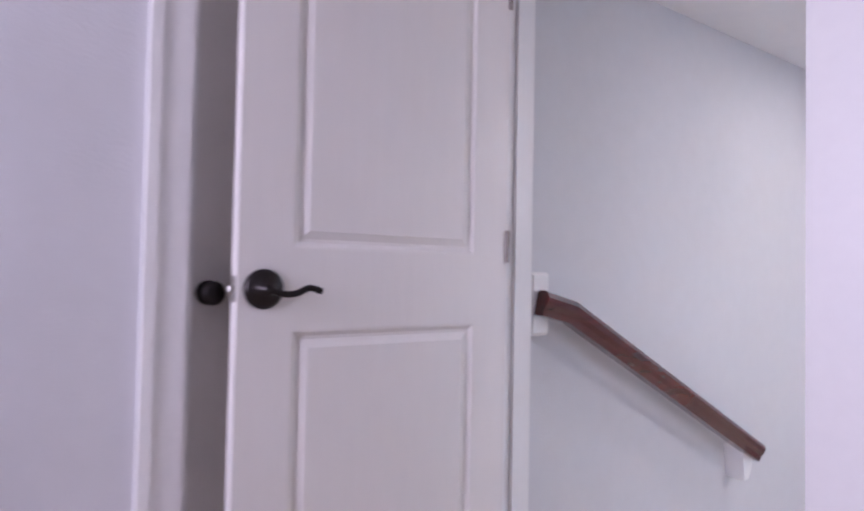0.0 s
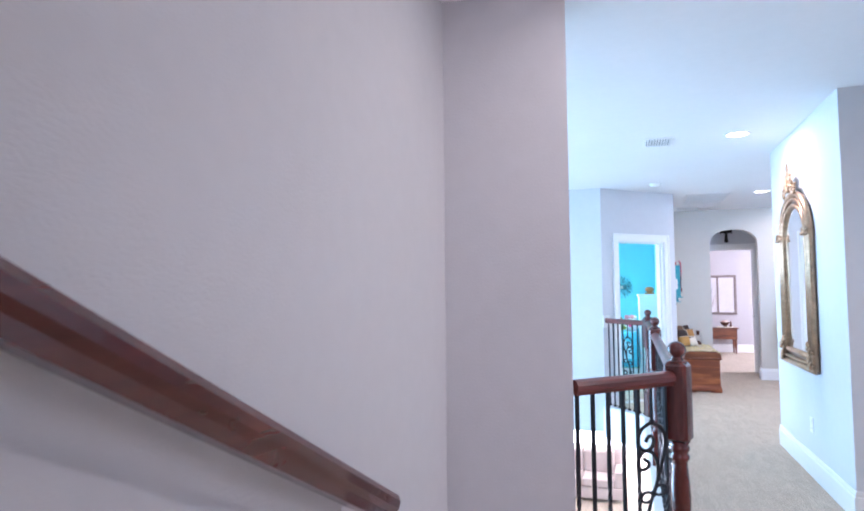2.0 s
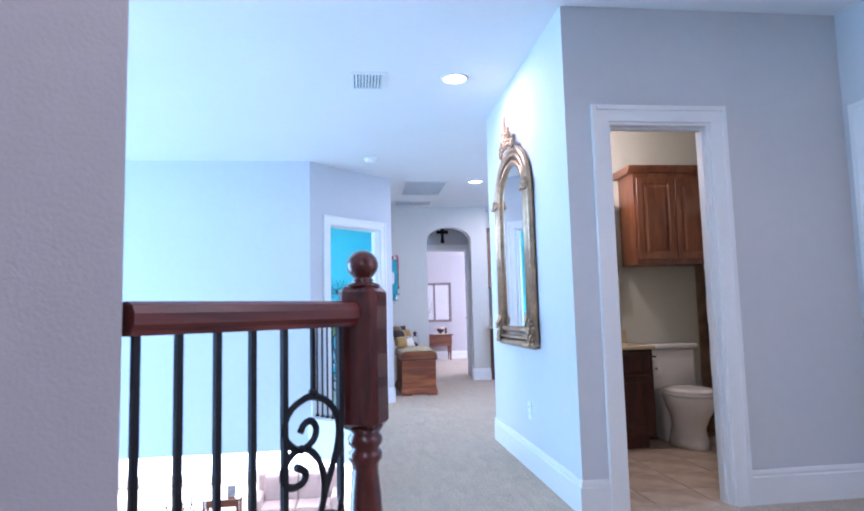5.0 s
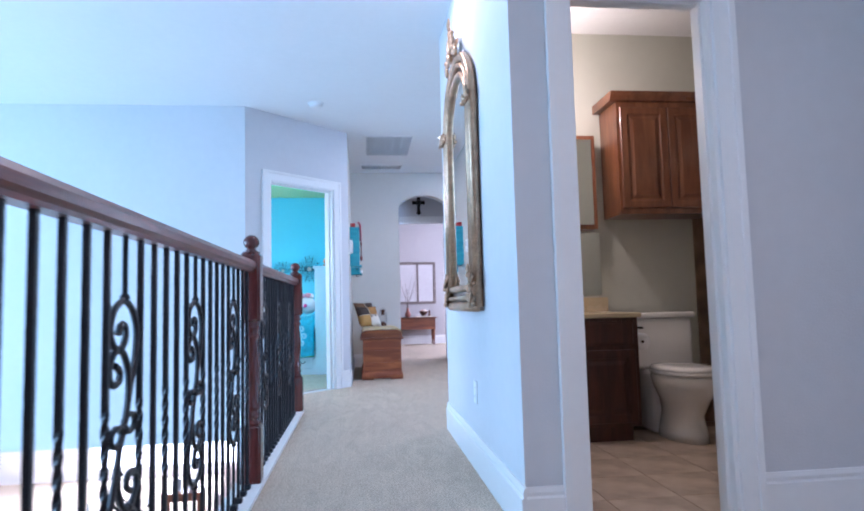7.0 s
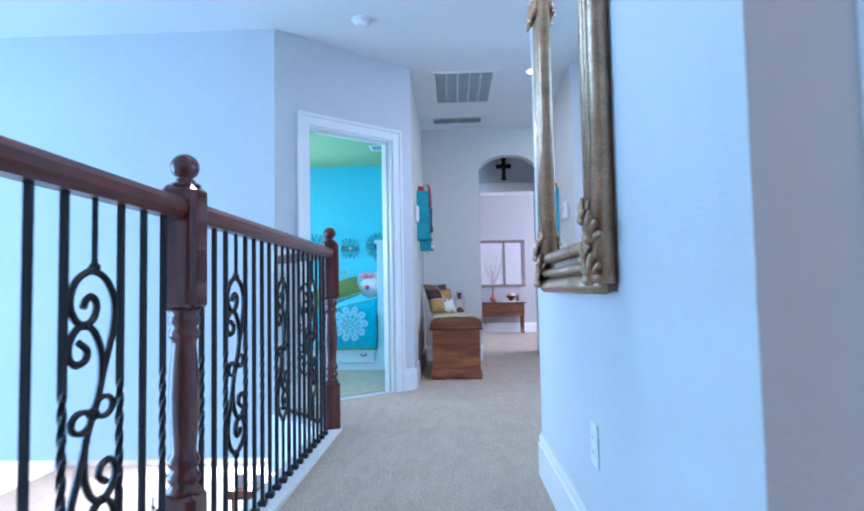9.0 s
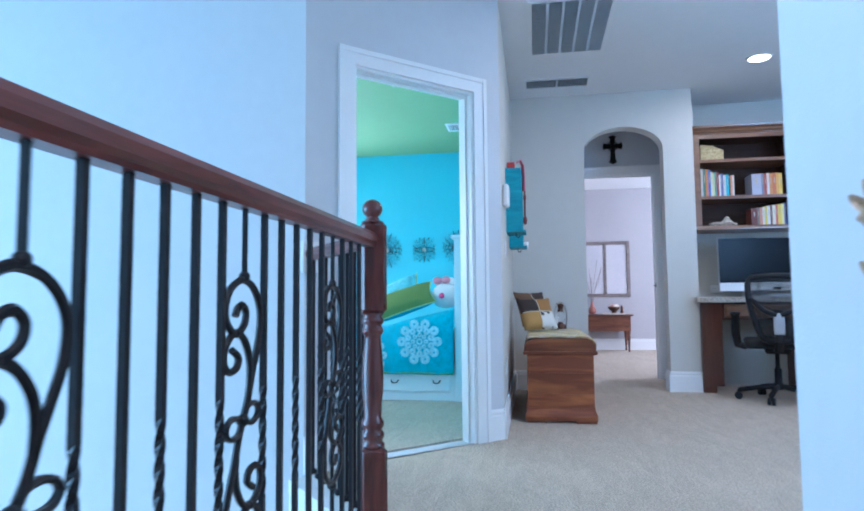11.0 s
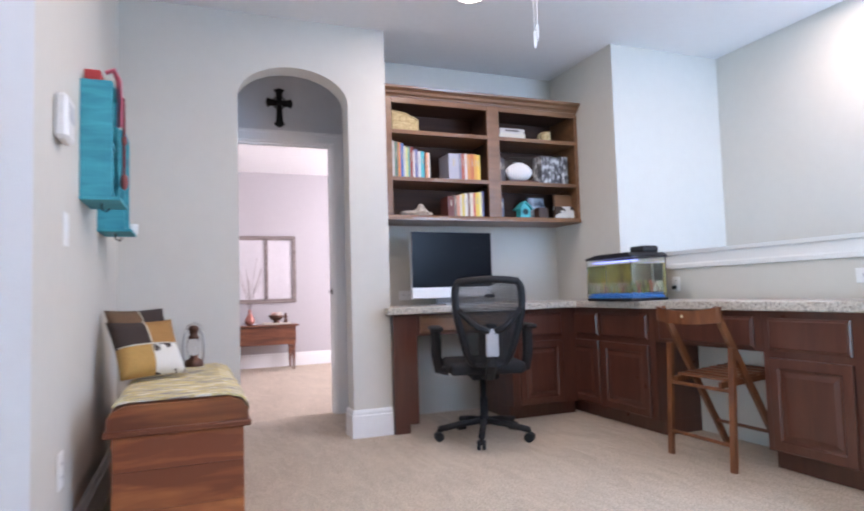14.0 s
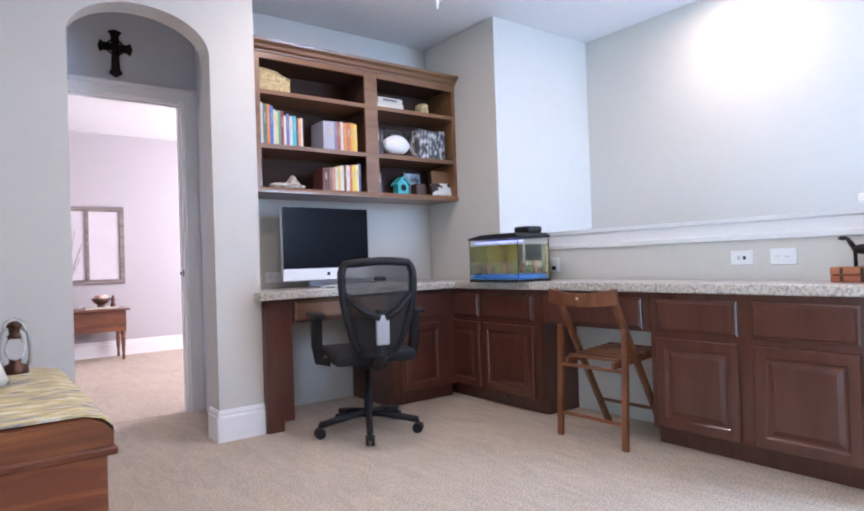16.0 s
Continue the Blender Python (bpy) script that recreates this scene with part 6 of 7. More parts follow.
# ---- far bedroom ----
DRIFT = wood("weathered_wood", (0.16, 0.13, 0.12), (0.32, 0.27, 0.25), 0.8, (1, 8, 8), 4, coat=0.0)
wf = thing("window_frame_decor", "old weathered wooden window frame hung on the wall", "wall decor", pose(1.50, FY - 0.001, 0.87))
FWD, FHD = 1.08, 0.92
for a in ((0, 0, FWD, 0.055), (0, FHD - 0.055, FWD, FHD)):
    part("rail", bx(a[0], -0.03, a[1], a[2], 0, a[3], bevel=0.004), DRIFT, wf)
for x in (0, 0.68 - 0.02, FWD - 0.055):
    part("stile", bx(x, -0.029, 0.0552, x + (0.055 if x != 0.66 else 0.04), -0.001, FHD - 0.0552, bevel=0.004), DRIFT, wf)
part("pane", bx(0.0552, -0.012, 0.0552, FWD - 0.0552, -0.008, FHD - 0.0552), mat("frosted_pane", (0.62, 0.60, 0.62), 0.25, var=0.05, scale=3), wf, "dusty pale glass")
MAHT = wood("table_mahogany", (0.09, 0.025, 0.012), (0.22, 0.075, 0.03), 0.3, (1, 8, 8), 3, coat=0.4)
ct = thing("console_table", "low red-brown mahogany table on turned legs, against the wall", "table", pose(1.50, 16.28, 0))
part("tabletop", bx(-0.02, -0.02, 0.565, 1.04, 0.43, 0.59, bevel=0.006), MAHT, ct)
part("apron", bx(0.02, 0.02, 0.33, 1.0, 0.40, 0.5648), MAHT, ct)
for x in (0.05, 0.97):
    for y in (0.05, 0.37):
        part("leg", lathe([(0.012, 0), (0.016, 0.02), (0.014, 0.05), (0.024, 0.2), (0.028, 0.24), (0.02, 0.26), (0.028, 0.28), (0.028, 0.3299)], 14, (x, y, 0)), MAHT, ct, smooth=True)
bw = thing("bowl", "dark footed bowl with pale potpourri on the table", "bowl", pose(2.27, 16.45, 0.6105))
part("dish", lathe([(0.045, 0), (0.05, 0.012), (0.03, 0.02), (0.075, 0.05), (0.105, 0.10), (0.098, 0.10), (0.06, 0.05), (0.0, 0.035)], 22), COPPER, bw, smooth=True)
for k in range(9):
    a = k * 2.4
    bm = bmesh.new()
    ball(bm, (0.05 * math.cos(a) * (k > 0), 0.05 * math.sin(a) * (k > 0), 0.10 + 0.012 * (k % 2)), 0.028, u=10, v=7)
    part("potpourri", bm, mat("petal_%d" % (k % 3), ((0.66, 0.50, 0.44), (0.55, 0.34, 0.28), (0.70, 0.62, 0.54))[k % 3], 0.8, var=0.2), bw, smooth=True)
bk = thing("book", "pale flat book under the bowl on the table", "book", pose(2.10, 16.38, 0.5905))
part("cover", bx(0, 0, 0, 0.34, 0.22, 0.0195, bevel=0.002), PAGES, bk)
fg = thing("candle_holder", "small dark figurine on the table", "figurine", pose(2.39, 16.43, 0.6105))
part("body", lathe([(0.028, 0), (0.03, 0.02), (0.018, 0.05), (0.026, 0.08), (0.012, 0.105), (0.016, 0.12), (0.0, 0.13)], 14), COPPER, fg, smooth=True)
vs_ = thing("vase", "copper vase with bare twigs on the table", "vase", pose(1.93, 16.45, 0.5905))
part("body", lathe([(0.035, 0), (0.06, 0.03), (0.065, 0.07), (0.035, 0.13), (0.02, 0.17), (0.026, 0.20), (0.02, 0.20), (0.014, 0.16), (0.0, 0.02)], 18), mat("copper_glaze", (0.34, 0.13, 0.10), 0.3, 0.4), vs_, smooth=True)
rng = random.Random(9)
for k in range(9):
    a, h = rng.uniform(0, 6.28), rng.uniform(0.35, 0.75)
    ox, oy = math.cos(a) * 0.16, math.sin(a) * 0.10
    part("twig", tube([(0, 0, 0.12), (ox * 0.3, oy * 0.3, 0.2 + h * 0.4), (ox, oy, 0.2 + h)], 0.003, 5), DRIFT, vs_)
dk = thing("door_knob", "dark bronze door knob of the inner room door", "door knob", pose(IDR - 0.017, 13.07, 0.98, 0, -90))
part("knob", lathe([(0.03, 0), (0.03, 0.004), (0.01, 0.008), (0.01, 0.02)], 16), BRONZE, dk, smooth=True)

# ---- turquoise bedroom ----
WHITEW = mat("white_furniture_paint", (0.76, 0.78, 0.80), 0.4, var=0.02, scale=5)
bed = thing("captains_bed", "white captain's bed with drawers and a tall headboard", "bed", pose(-1.55, 11.36, 0))
BL, BD = 1.90, 1.10
part("base", bx(0, 0.03, 0.0, BL, BD, 0.31, bevel=0.003), WHITEW, bed)
part("side_rail", bx(0, 0.0, 0.25, BL, 0.0298, 0.31, bevel=0.004), WHITEW, bed)
for x0, x1 in ((0.04, 0.66), (0.70, 1.22), (1.26, 1.86)):
    dr = part("drawer", slab_front(bmesh.new(), x1 - x0, 0.165), WHITEW, bed, m=pose(x0, 0.0295, 0.07))
    for f in (0.2, 0.8) if x1 - x0 > 0.6 else (0.5,):
        pl = tube([(-0.03, 0, 0.012), (-0.024, -0.02, -0.004), (0, -0.026, -0.01), (0.024, -0.02, -0.004), (0.03, 0, 0.012)], 0.005, 6)
        part("pull", pl, BRONZE, dr, "dark cup pull", m=pose((x1 - x0) * f, -0.018, 0.09))
part("mattress", bx(0.02, 0.03, 0.312, BL - 0.02, BD - 0.02, 0.56, bevel=0.05, seg=3), WHITEP, bed)
hb_ = part("headboard", bx(BL + 0.002, -0.01, 0.0, BL + 0.30, BD, 1.36, bevel=0.004), WHITEW, bed)
part("headboard_cap", bx(BL - 0.02, -0.03, 1.3605, BL + 0.33, BD + 0.02, 1.395, bevel=0.006), WHITEW, hb_)

QUILT = mat("turquoise_quilt", (0.07, 0.46, 0.60), 0.85, var=0.3, scale=20, bump=1.0, bscale=26)
FLOWER = mat("white_quilt_print", (0.38, 0.68, 0.78), 0.85, var=0.3, scale=26, bump=0.7, bscale=45)
qt = thing("quilt", "turquoise quilted bedspread with large white floral medallions", "bedspread", pose(-1.55, 11.36, 0))
bm = bmesh.new()
prof = [(-0.035, 0.235), (-0.038, 0.40), (-0.032, 0.52), (0.0, 0.585), (0.07, 0.605), (0.35, 0.615), (0.75, 0.615), (BD - 0.04, 0.60)]
n = 40
rows_ = []
for k in range(n + 1):
    x = 0.0 + (BL - 0.01) * k / n
    hump = 0.16 * max(0.0, (x - 1.25) / 0.65) ** 0.8 if x > 1.25 else 0.0
    rows_.append([bm.verts.new((x, y + (0.006 * math.sin(x * 17) if z < 0.5 else 0), z + (hump * min(1, max(0, (z - 0.5) / 0.1))))) for y, z in prof])
for a, b in zip(rows_, rows_[1:]):
    for q in range(len(prof) - 1):
        bm.faces.new((a[q], a[q + 1], b[q + 1], b[q]))
res = bmesh.ops.extrude_face_region(bm, geom=bm.faces[:])
bmesh.ops.translate(bm, vec=(0, 0.012, -0.012), verts=[v for v in res["geom"] if isinstance(v, bmesh.types.BMVert)])
part("cover", bm, QUILT, qt, smooth=True)
part("hem", rod(bmesh.new(), (0.0, -0.036, 0.236), (BL - 0.01, -0.036, 0.236), 0.005, 6), mat("green_piping", (0.22, 0.40, 0.06), 0.8), qt)


def medallion(bm, r, y=0.0):
    """A round lace medallion in the plane x, z: a scalloped rim, a ring of looped petals and a rosette."""
    def ring(cx, cz, outer, inner, n=12):
        loops = []
        for rad, yy in ((outer, y), (outer, y - 0.003), (inner, y - 0.003), (inner, y)):
            loops.append([bm.verts.new((cx + rad * math.cos(2 * math.pi * k / n), yy, cz + rad * math.sin(2 * math.pi * k / n))) for k in range(n)])
        for a, b in zip(loops, loops[1:]):
            for k in range(n):
                bm.faces.new((a[k], a[(k + 1) % n], b[(k + 1) % n], b[k]))
    for k in range(10):
        a = 2 * math.pi * k / 10
        ring(r * 0.80 * math.cos(a), r * 0.80 * math.sin(a), r * 0.21, r * 0.05)
        b = a + math.pi / 10
        ring(r * 0.54 * math.cos(b), r * 0.54 * math.sin(b), r * 0.15, r * 0.03)
    for k in range(8):
        a = 2 * math.pi * k / 8
        ring(r * 0.29 * math.cos(a), r * 0.29 * math.sin(a), r * 0.105, r * 0.03, 10)
    ring(0, 0, r * 0.15, r * 0.07)
    return bm


for x, z, r in ((1.607, 0.50, 0.18), (1.168, 0.385, 0.15), (0.79, 0.50, 0.18), (0.33, 0.385, 0.15)):
    part("medallion", medallion(bmesh.new(), r * 1.06), FLOWER, qt, m=pose(x, -0.043 if z < 0.45 else -0.044, z, -3 if z > 0.45 else 0))
GRN, AQW = mat("olive_green_cotton", (0.19, 0.25, 0.07), 0.85, bump=0.3), mat("aqua_cotton", (0.10, 0.50, 0.62), 0.85, bump=0.3)


def pillow(m, w, h, t, upper, lower, label):
    """A plump pillow with pointed corners and a piped edge."""
    ob = thing("pillow", label, "pillow", m, "bed pillows")
    n = 16
    us = [-1 + 2 * i / n for i in range(n + 1)]
    lift = lambda u, v: t / 2 * (max(0.0, 1 - u * u) * max(0.0, 1 - v * v)) ** 0.42  # noqa: E731
    flat = lambda u, v: (u * w / 2 * (1 - 0.10 * (1 - v * v)), v * h / 2 * (1 - 0.14 * (1 - u * u)))  # noqa: E731
    for nm, sg, mt in (("upper_face", 1, upper), ("lower_face", -1, lower)):
        bm = bmesh.new()
        g = [[bm.verts.new((*flat(u, v), sg * (lift(u, v) + 0.006 * math.sin(7 * u + 4 * v) * lift(u, v) / t))) for u in us] for v in us]
        for j in range(n):
            for i in range(n):
                bm.faces.new((g[j][i], g[j][i + 1], g[j + 1][i + 1], g[j + 1][i]))
        part(nm, bm, mt, ob, smooth=True)
    rim = [flat(u, -1) for u in us] + [flat(1, v) for v in us[1:]] + [flat(-u, 1) for u in us[1:]] + [flat(-1, -v) for v in us[1:]]
    part("piping", tube([(x, y, 0) for x, y in rim], 0.006, 6), CWPIPE, ob)


CWPIPE = mat("pale_green_piping", (0.50, 0.58, 0.28), 0.8)
CHECK = mat("pale_check_cotton", (0.24, 0.60, 0.68), 0.85, var=0.35, scale=24)
pillow(pose(-0.17, 11.64, 0.825, 40, -19, 6), 0.62, 0.30, 0.20, GRN, AQW, "olive green pillow leaning on the quilt by a plush toy")
pillow(pose(-0.32, 11.86, 0.85, 42, -24, 0), 0.62, 0.42, 0.22, CHECK, AQW, "pale aqua checked pillow behind a green one")
doll = bmesh.new()
ball(doll, (0, 0, 0), 0.12, 1.05, 0.8, 0.95)
for xx in (-0.06, 0.05):
    ball(doll, (xx, 0, 0.125), 0.04)
dl = part("stuffed_toy", doll, mat("white_plush", (0.78, 0.74, 0.74), 0.95, bump=0.4), m=pose(0.225, 11.70, 0.885), smooth=True)
tagged(dl, "round white plush toy lying on the quilt", "stuffed toy")
nb = thing("plush_ball", "small pink plush ball beside the plush toy", "stuffed toy", pose(0.205, 11.60, 0.885))
bm = bmesh.new()
ball(bm, (0, 0, 0), 0.026)
part("ball", bm, mat("pink_plush", (0.75, 0.10, 0.25), 0.9), nb, smooth=True)
nb = thing("plush_bow", "pink and cream fabric bow on the plush toy", "bow", pose(0.20, 11.66, 1.02))
bm = bmesh.new()
ball(bm, (-0.04, 0, 0), 0.036, 1.2, 0.7, 0.9)
ball(bm, (0.035, 0, 0.005), 0.036, 1.2, 0.7, 0.9)
part("bow", bm, mat("pink_bow", (0.72, 0.30, 0.36), 0.9), nb, smooth=True)
el = thing("elephant_figurine", "small orange and green figurine on the headboard", "figurine", pose(0.52, 11.52, 1.3955))
bm = bmesh.new()
box(bm, -0.07, -0.03, 0.0, 0.07, 0.03, 0.03, bevel=0.008)
ball(bm, (0, 0, 0.075), 0.055, 1.2, 0.7, 0.9)
part("figure", bm, mat("terracotta", (0.50, 0.20, 0.08), 0.6, var=0.3, scale=18), el, smooth=True)
INK = mat("black_decal", (0.012, 0.025, 0.035), 0.6)


def decal(x, z, r, petals, square=False):
    ob = thing("wall_decal", "black lacy flower wall decal on the turquoise wall", "wall decal", pose(x, 14.0495, z), "wall decals")
    bm = bmesh.new()
    for ring_, cnt, l in ((0.42, petals, 0.13), (0.62, petals, 0.12), (0.78, petals * 2, 0.09), (0.92, petals * 2, 0.06), (0.28, petals, 0.07)):
        for k in range(cnt):
            a = 2 * math.pi * k / cnt
            sc = min(1.25, 1 / max(abs(math.cos(a)), abs(math.sin(a)))) * 0.9 if square else 1.0
            cx, cz = r * ring_ * sc * math.cos(a), r * ring_ * sc * math.sin(a)
            for q in (-1, 1):
                pts = [(cx + r * l * (math.cos(a + q * u) - math.cos(a)) * 1.6, -0.001, cz + r * l * (math.sin(a + q * u) - math.sin(a)) * 1.6) for u in (0, 0.5, 1.0, 1.5, 2.1, 2.7)]
                tube(pts, 0.004, 4, bm=bm, flat=(0.007, 0.0012))
            p = [(cx + r * l * math.cos(a) * (1 + u), -0.0012, cz + r * l * math.sin(a) * (1 + u)) for u in (-0.4, 0.0, 0.4, 0.9)]
            tube(p, 0.004, 4, bm=bm, flat=(0.010, 0.0014))
    part("lace", bm, INK, ob)
    part("centre", lathe([(0.0, 0.0), (r * 0.16, 0.0), (r * 0.16, 0.004), (0.0, 0.004)], 16), GRAN, ob, "pale centre disc", m=pose(0, -0.004, 0, 90))


for x, z, r, p, sq in ((-1.84, 1.50, 0.24, 10, False), (-1.36, 1.50, 0.13, 8, False), (-0.90, 1.50, 0.23, 10, False), (-0.39, 1.50, 0.17, 8, True), (0.06, 1.52, 0.22, 10, False)):
    decal(x, z, r, p, sq)

# ---- bathroom ----
uc = thing("wall_cabinet", "two-door brown wooden wall cabinet above the toilet", "cabinet", pose(2.67, 7.15, 1.43))
UW, UD, UH = 0.70, 0.288, 0.76
UCW = wood("bath_cabinet_wood", (0.12, 0.040, 0.018), (0.22, 0.085, 0.038), 0.3, (8, 8, 1), 2.5, coat=0.3)
part("body", bx(0, 0, 0, UW, UD, UH), UCW, uc)
for k in range(2):
    part("cabinet_door", raised_panel(bmesh.new(), 0.33, UH - 0.08), UCW, uc, m=pose(0.018 + 0.335 * k, -0.0005, 0.04))
part("crown_moulding", prism([(0.0, UH), (-0.02, UH + 0.005), (-0.04, UH + 0.035), (-0.05, UH + 0.06), (UD, UH + 0.06), (UD, UH)], -0.05, UW + 0.05, "x"), UCW, uc)
VANW = wood("vanity_wood", (0.035, 0.010, 0.007), (0.075, 0.022, 0.014), 0.35, (8, 8, 1), 2.5, coat=0.2)
va = thing("bath_vanity", "dark wooden bathroom vanity with a tan top", "vanity", pose(1.68, 6.94, 0))
part("body", bx(0, 0, 0.095, 0.965, 0.495, 0.755), VANW, va)
part("toe_board", bx(0, 0.05, 0, 0.93, 0.49, 0.0948), VANW, va)
for x0 in (0.03, 0.50):
    part("drawer_front", slab_front(bmesh.new(), 0.44, 0.15), VANW, va, m=pose(x0, -0.0005, 0.585))
    part("cabinet_door", raised_panel(bmesh.new(), 0.44, 0.44), VANW, va, m=pose(x0, -0.0005, 0.12))
TAN_T = mat("tan_cultured_marble", (0.52, 0.42, 0.27), 0.25, var=0.08, scale=8)
part("vanity_top", bx(-0.005, -0.025, 0.7555, 0.985, 0.497, 0.785, bevel=0.005), TAN_T, va)
part("backsplash", bx(-0.005, 0.478, 0.7855, 0.985, 0.497, 0.885, bevel=0.003), TAN_T, va)
mc = thing("medicine_cabinet", "brown wooden framed medicine cabinet with mirror on the bathroom wall", "cabinet", pose(1.95, 7.30, 1.35))
part("body", bx(0, 0, 0, 0.62, 0.138, 0.65, bevel=0.003), UCW, mc)
part("mirror_door", bx(0.03, -0.008, 0.03, 0.59, -0.0005, 0.62), MIRROR, mc)
bs_ = thing("wall_mirror_panel", "frameless mirror on the bathroom wall above the vanity", "mirror", pose(1.70, 7.435, 0.90))
part("glass", bx(0, 0, 0, 0.93, 0.004, 0.44), MIRROR, bs_)

to = thing("toilet", "white porcelain two-piece toilet with closed lid", "toilet", pose(2.94, 7.42, 0))
bm = bmesh.new()
box(bm, -0.225, -0.20, 0.40, 0.225, -0.01, 0.735, bevel=0.03, seg=3)
part("tank", bm, PORC, to, smooth=True)
bm = bmesh.new()
box(bm, -0.24, -0.215, 0.7352, 0.24, -0.005, 0.775, bevel=0.014, seg=3)
part("tank_lid", bm, PORC, to, smooth=True)
part("flush_lever", tube([(-0.19, -0.205, 0.68), (-0.19, -0.225, 0.68), (-0.14, -0.228, 0.675)], 0.007, 6), BRONZE, to)


def oval(bm, levels, cy, n=28):
    rings = []
    for rx, ry, z, dy in levels:
        rings.append([bm.verts.new((rx * math.cos(2 * math.pi * k / n), cy + dy + ry * math.sin(2 * math.pi * k / n) * (1.0 if math.sin(2 * math.pi * k / n) < 0 else 0.85), z)) for k in range(n)])
    for a, b in zip(rings, rings[1:]):
        for k in range(n):
            bm.faces.new((a[k], a[(k + 1) % n], b[(k + 1) % n], b[k]))
    bm.faces.new(rings[0][::-1])
    bm.faces.new(rings[-1])
    return bm


part("bowl", oval(bmesh.new(), [(0.125, 0.235, 0.0, 0.06), (0.118, 0.225, 0.05, 0.06), (0.105, 0.19, 0.15, 0.05), (0.13, 0.21, 0.24, 0.02), (0.175, 0.245, 0.32, 0.0), (0.19, 0.265, 0.385, 0.0), (0.185, 0.26, 0.40, 0.0)], -0.46), PORC, to, smooth=True)
part("neck", bx(-0.13, -0.30, 0.0, 0.13, -0.06, 0.398, bevel=0.03, seg=2), PORC, to, smooth=True)
part("seat", oval(bmesh.new(), [(0.188, 0.262, 0.402, 0.0), (0.196, 0.27, 0.408, 0.0), (0.194, 0.268, 0.424, 0.0)], -0.46), PORC, to, smooth=True)
part("seat_lid", oval(bmesh.new(), [(0.19, 0.264, 0.426, 0.0), (0.194, 0.268, 0.434, 0.0), (0.186, 0.258, 0.447, 0.0), (0.10, 0.16, 0.452, 0.0)], -0.46), PORC, to, smooth=True)
tp = thing("paper_holder", "toilet roll on a bronze holder at the vanity side", "toilet roll", pose(2.70, 7.05, 0.60))
rl = lathe([(0.02, -0.05), (0.055, -0.05), (0.055, 0.05), (0.02, 0.05)], 20)
bmesh.ops.transform(rl, matrix=Matrix.Rotation(radians(90), 4, "X"), verts=rl.verts)
part("roll", rl, mat("tissue", (0.80, 0.79, 0.77), 0.9), tp, smooth=True)
part("bar", rod(bmesh.new(), (0, -0.06, 0), (0, 0.06, 0), 0.008, 8), BRONZE, tp)
STONE = ramp_mat("brown_stone_surround", [(0.3, (0.12, 0.075, 0.045)), (0.55, (0.24, 0.16, 0.10)), (0.8, (0.34, 0.25, 0.17))], 7, 0.4, 8)
tagged(part("trim", bx(3.33, 7.425, 0.0, 4.39, 7.4395, 2.1), STONE), kind="structure")
tub = thing("bathtub", "white bathtub behind the curtain", "bathtub", pose(3.48, 5.72, 0))
part("apron", bx(0, 0, 0, 0.05, 1.69, 0.46, bevel=0.01), PORC, tub)
part("rim", bx(0.0505, 0, 0.0, 0.85, 1.69, 0.40), PORC, tub)
crn = thing("shower_curtain", "navy and white striped shower curtain on a rod", "shower curtain", pose(3.40, 5.75, 0))
NAVY, CWHT = mat("navy_cloth", (0.012, 0.016, 0.045), 0.85, bump=0.2), mat("white_cloth", (0.72, 0.68, 0.64), 0.85, bump=0.2)
for k in range(8):
    z0, z1 = 0.26 + 0.225 * k, 0.26 + 0.225 * (k + 1) - 0.0005
    bm = bmesh.new()
    lo, hi = [], []
    for q in range(91):
        y = 0.02 + 1.66 * q / 90
        x = 0.028 * math.sin(q * 0.85) + 0.008 * math.sin(q * 0.31)
        lo.append([bm.verts.new((x, y, z0)), bm.verts.new((x + 0.004, y, z0))])
        hi.append([bm.verts.new((x, y, z1)), bm.verts.new((x + 0.004, y, z1))])
    for q in range(90):
        for s in (0, 1):
            bm.faces.new((lo[q][s], lo[q + 1][s], hi[q + 1][s], hi[q][s]))
        bm.faces.new((lo[q][0], lo[q + 1][0], lo[q + 1][1], lo[q][1]))
        bm.faces.new((hi[q][0], hi[q + 1][0], hi[q + 1][1], hi[q][1]))
    part("stripe", bm, NAVY if k % 2 == 0 else CWHT, crn, "navy stripe" if k % 2 == 0 else "white stripe", smooth=True)
part("curtain_rod", rod(bmesh.new(), (0, -0.04, 2.09), (0, 1.68, 2.09), 0.013, 12), BRONZE, crn)
for k in range(9):
    rg = tube([(0.026 * math.cos(2 * math.pi * q / 14), 0.06 + 0.19 * k, 2.075 + 0.026 * math.sin(2 * math.pi * q / 14)) for q in range(15)], 0.003, 5)
    part("ring", rg, BRONZE, crn)
baseboard((2.66, 7.44), (3.33, 7.44), material=TRIM)

# ---- room below ----
SOFA = mat("rose_beige_upholstery", (0.60, 0.49, 0.45), 0.9, var=0.08, scale=8, bump=0.3)
sf = thing("sofa", "rose-beige upholstered sofa in the bright room below", "sofa", pose(-1.75, 14.9, LOW))
part("base", bx(0, 0, 0.06, 1.75, 0.85, 0.32, bevel=0.03), SOFA, sf)
for k in range(2):
    part("seat_cushion", bx(0.2 + 0.675 * k, -0.03, 0.325, 0.87 + 0.675 * k, 0.62, 0.50, bevel=0.04, seg=2), SOFA, sf)
    part("back_cushion", bx(0.2 + 0.675 * k, 0.55, 0.46, 0.87 + 0.675 * k, 0.80, 0.98, bevel=0.06, seg=2), SOFA, sf)
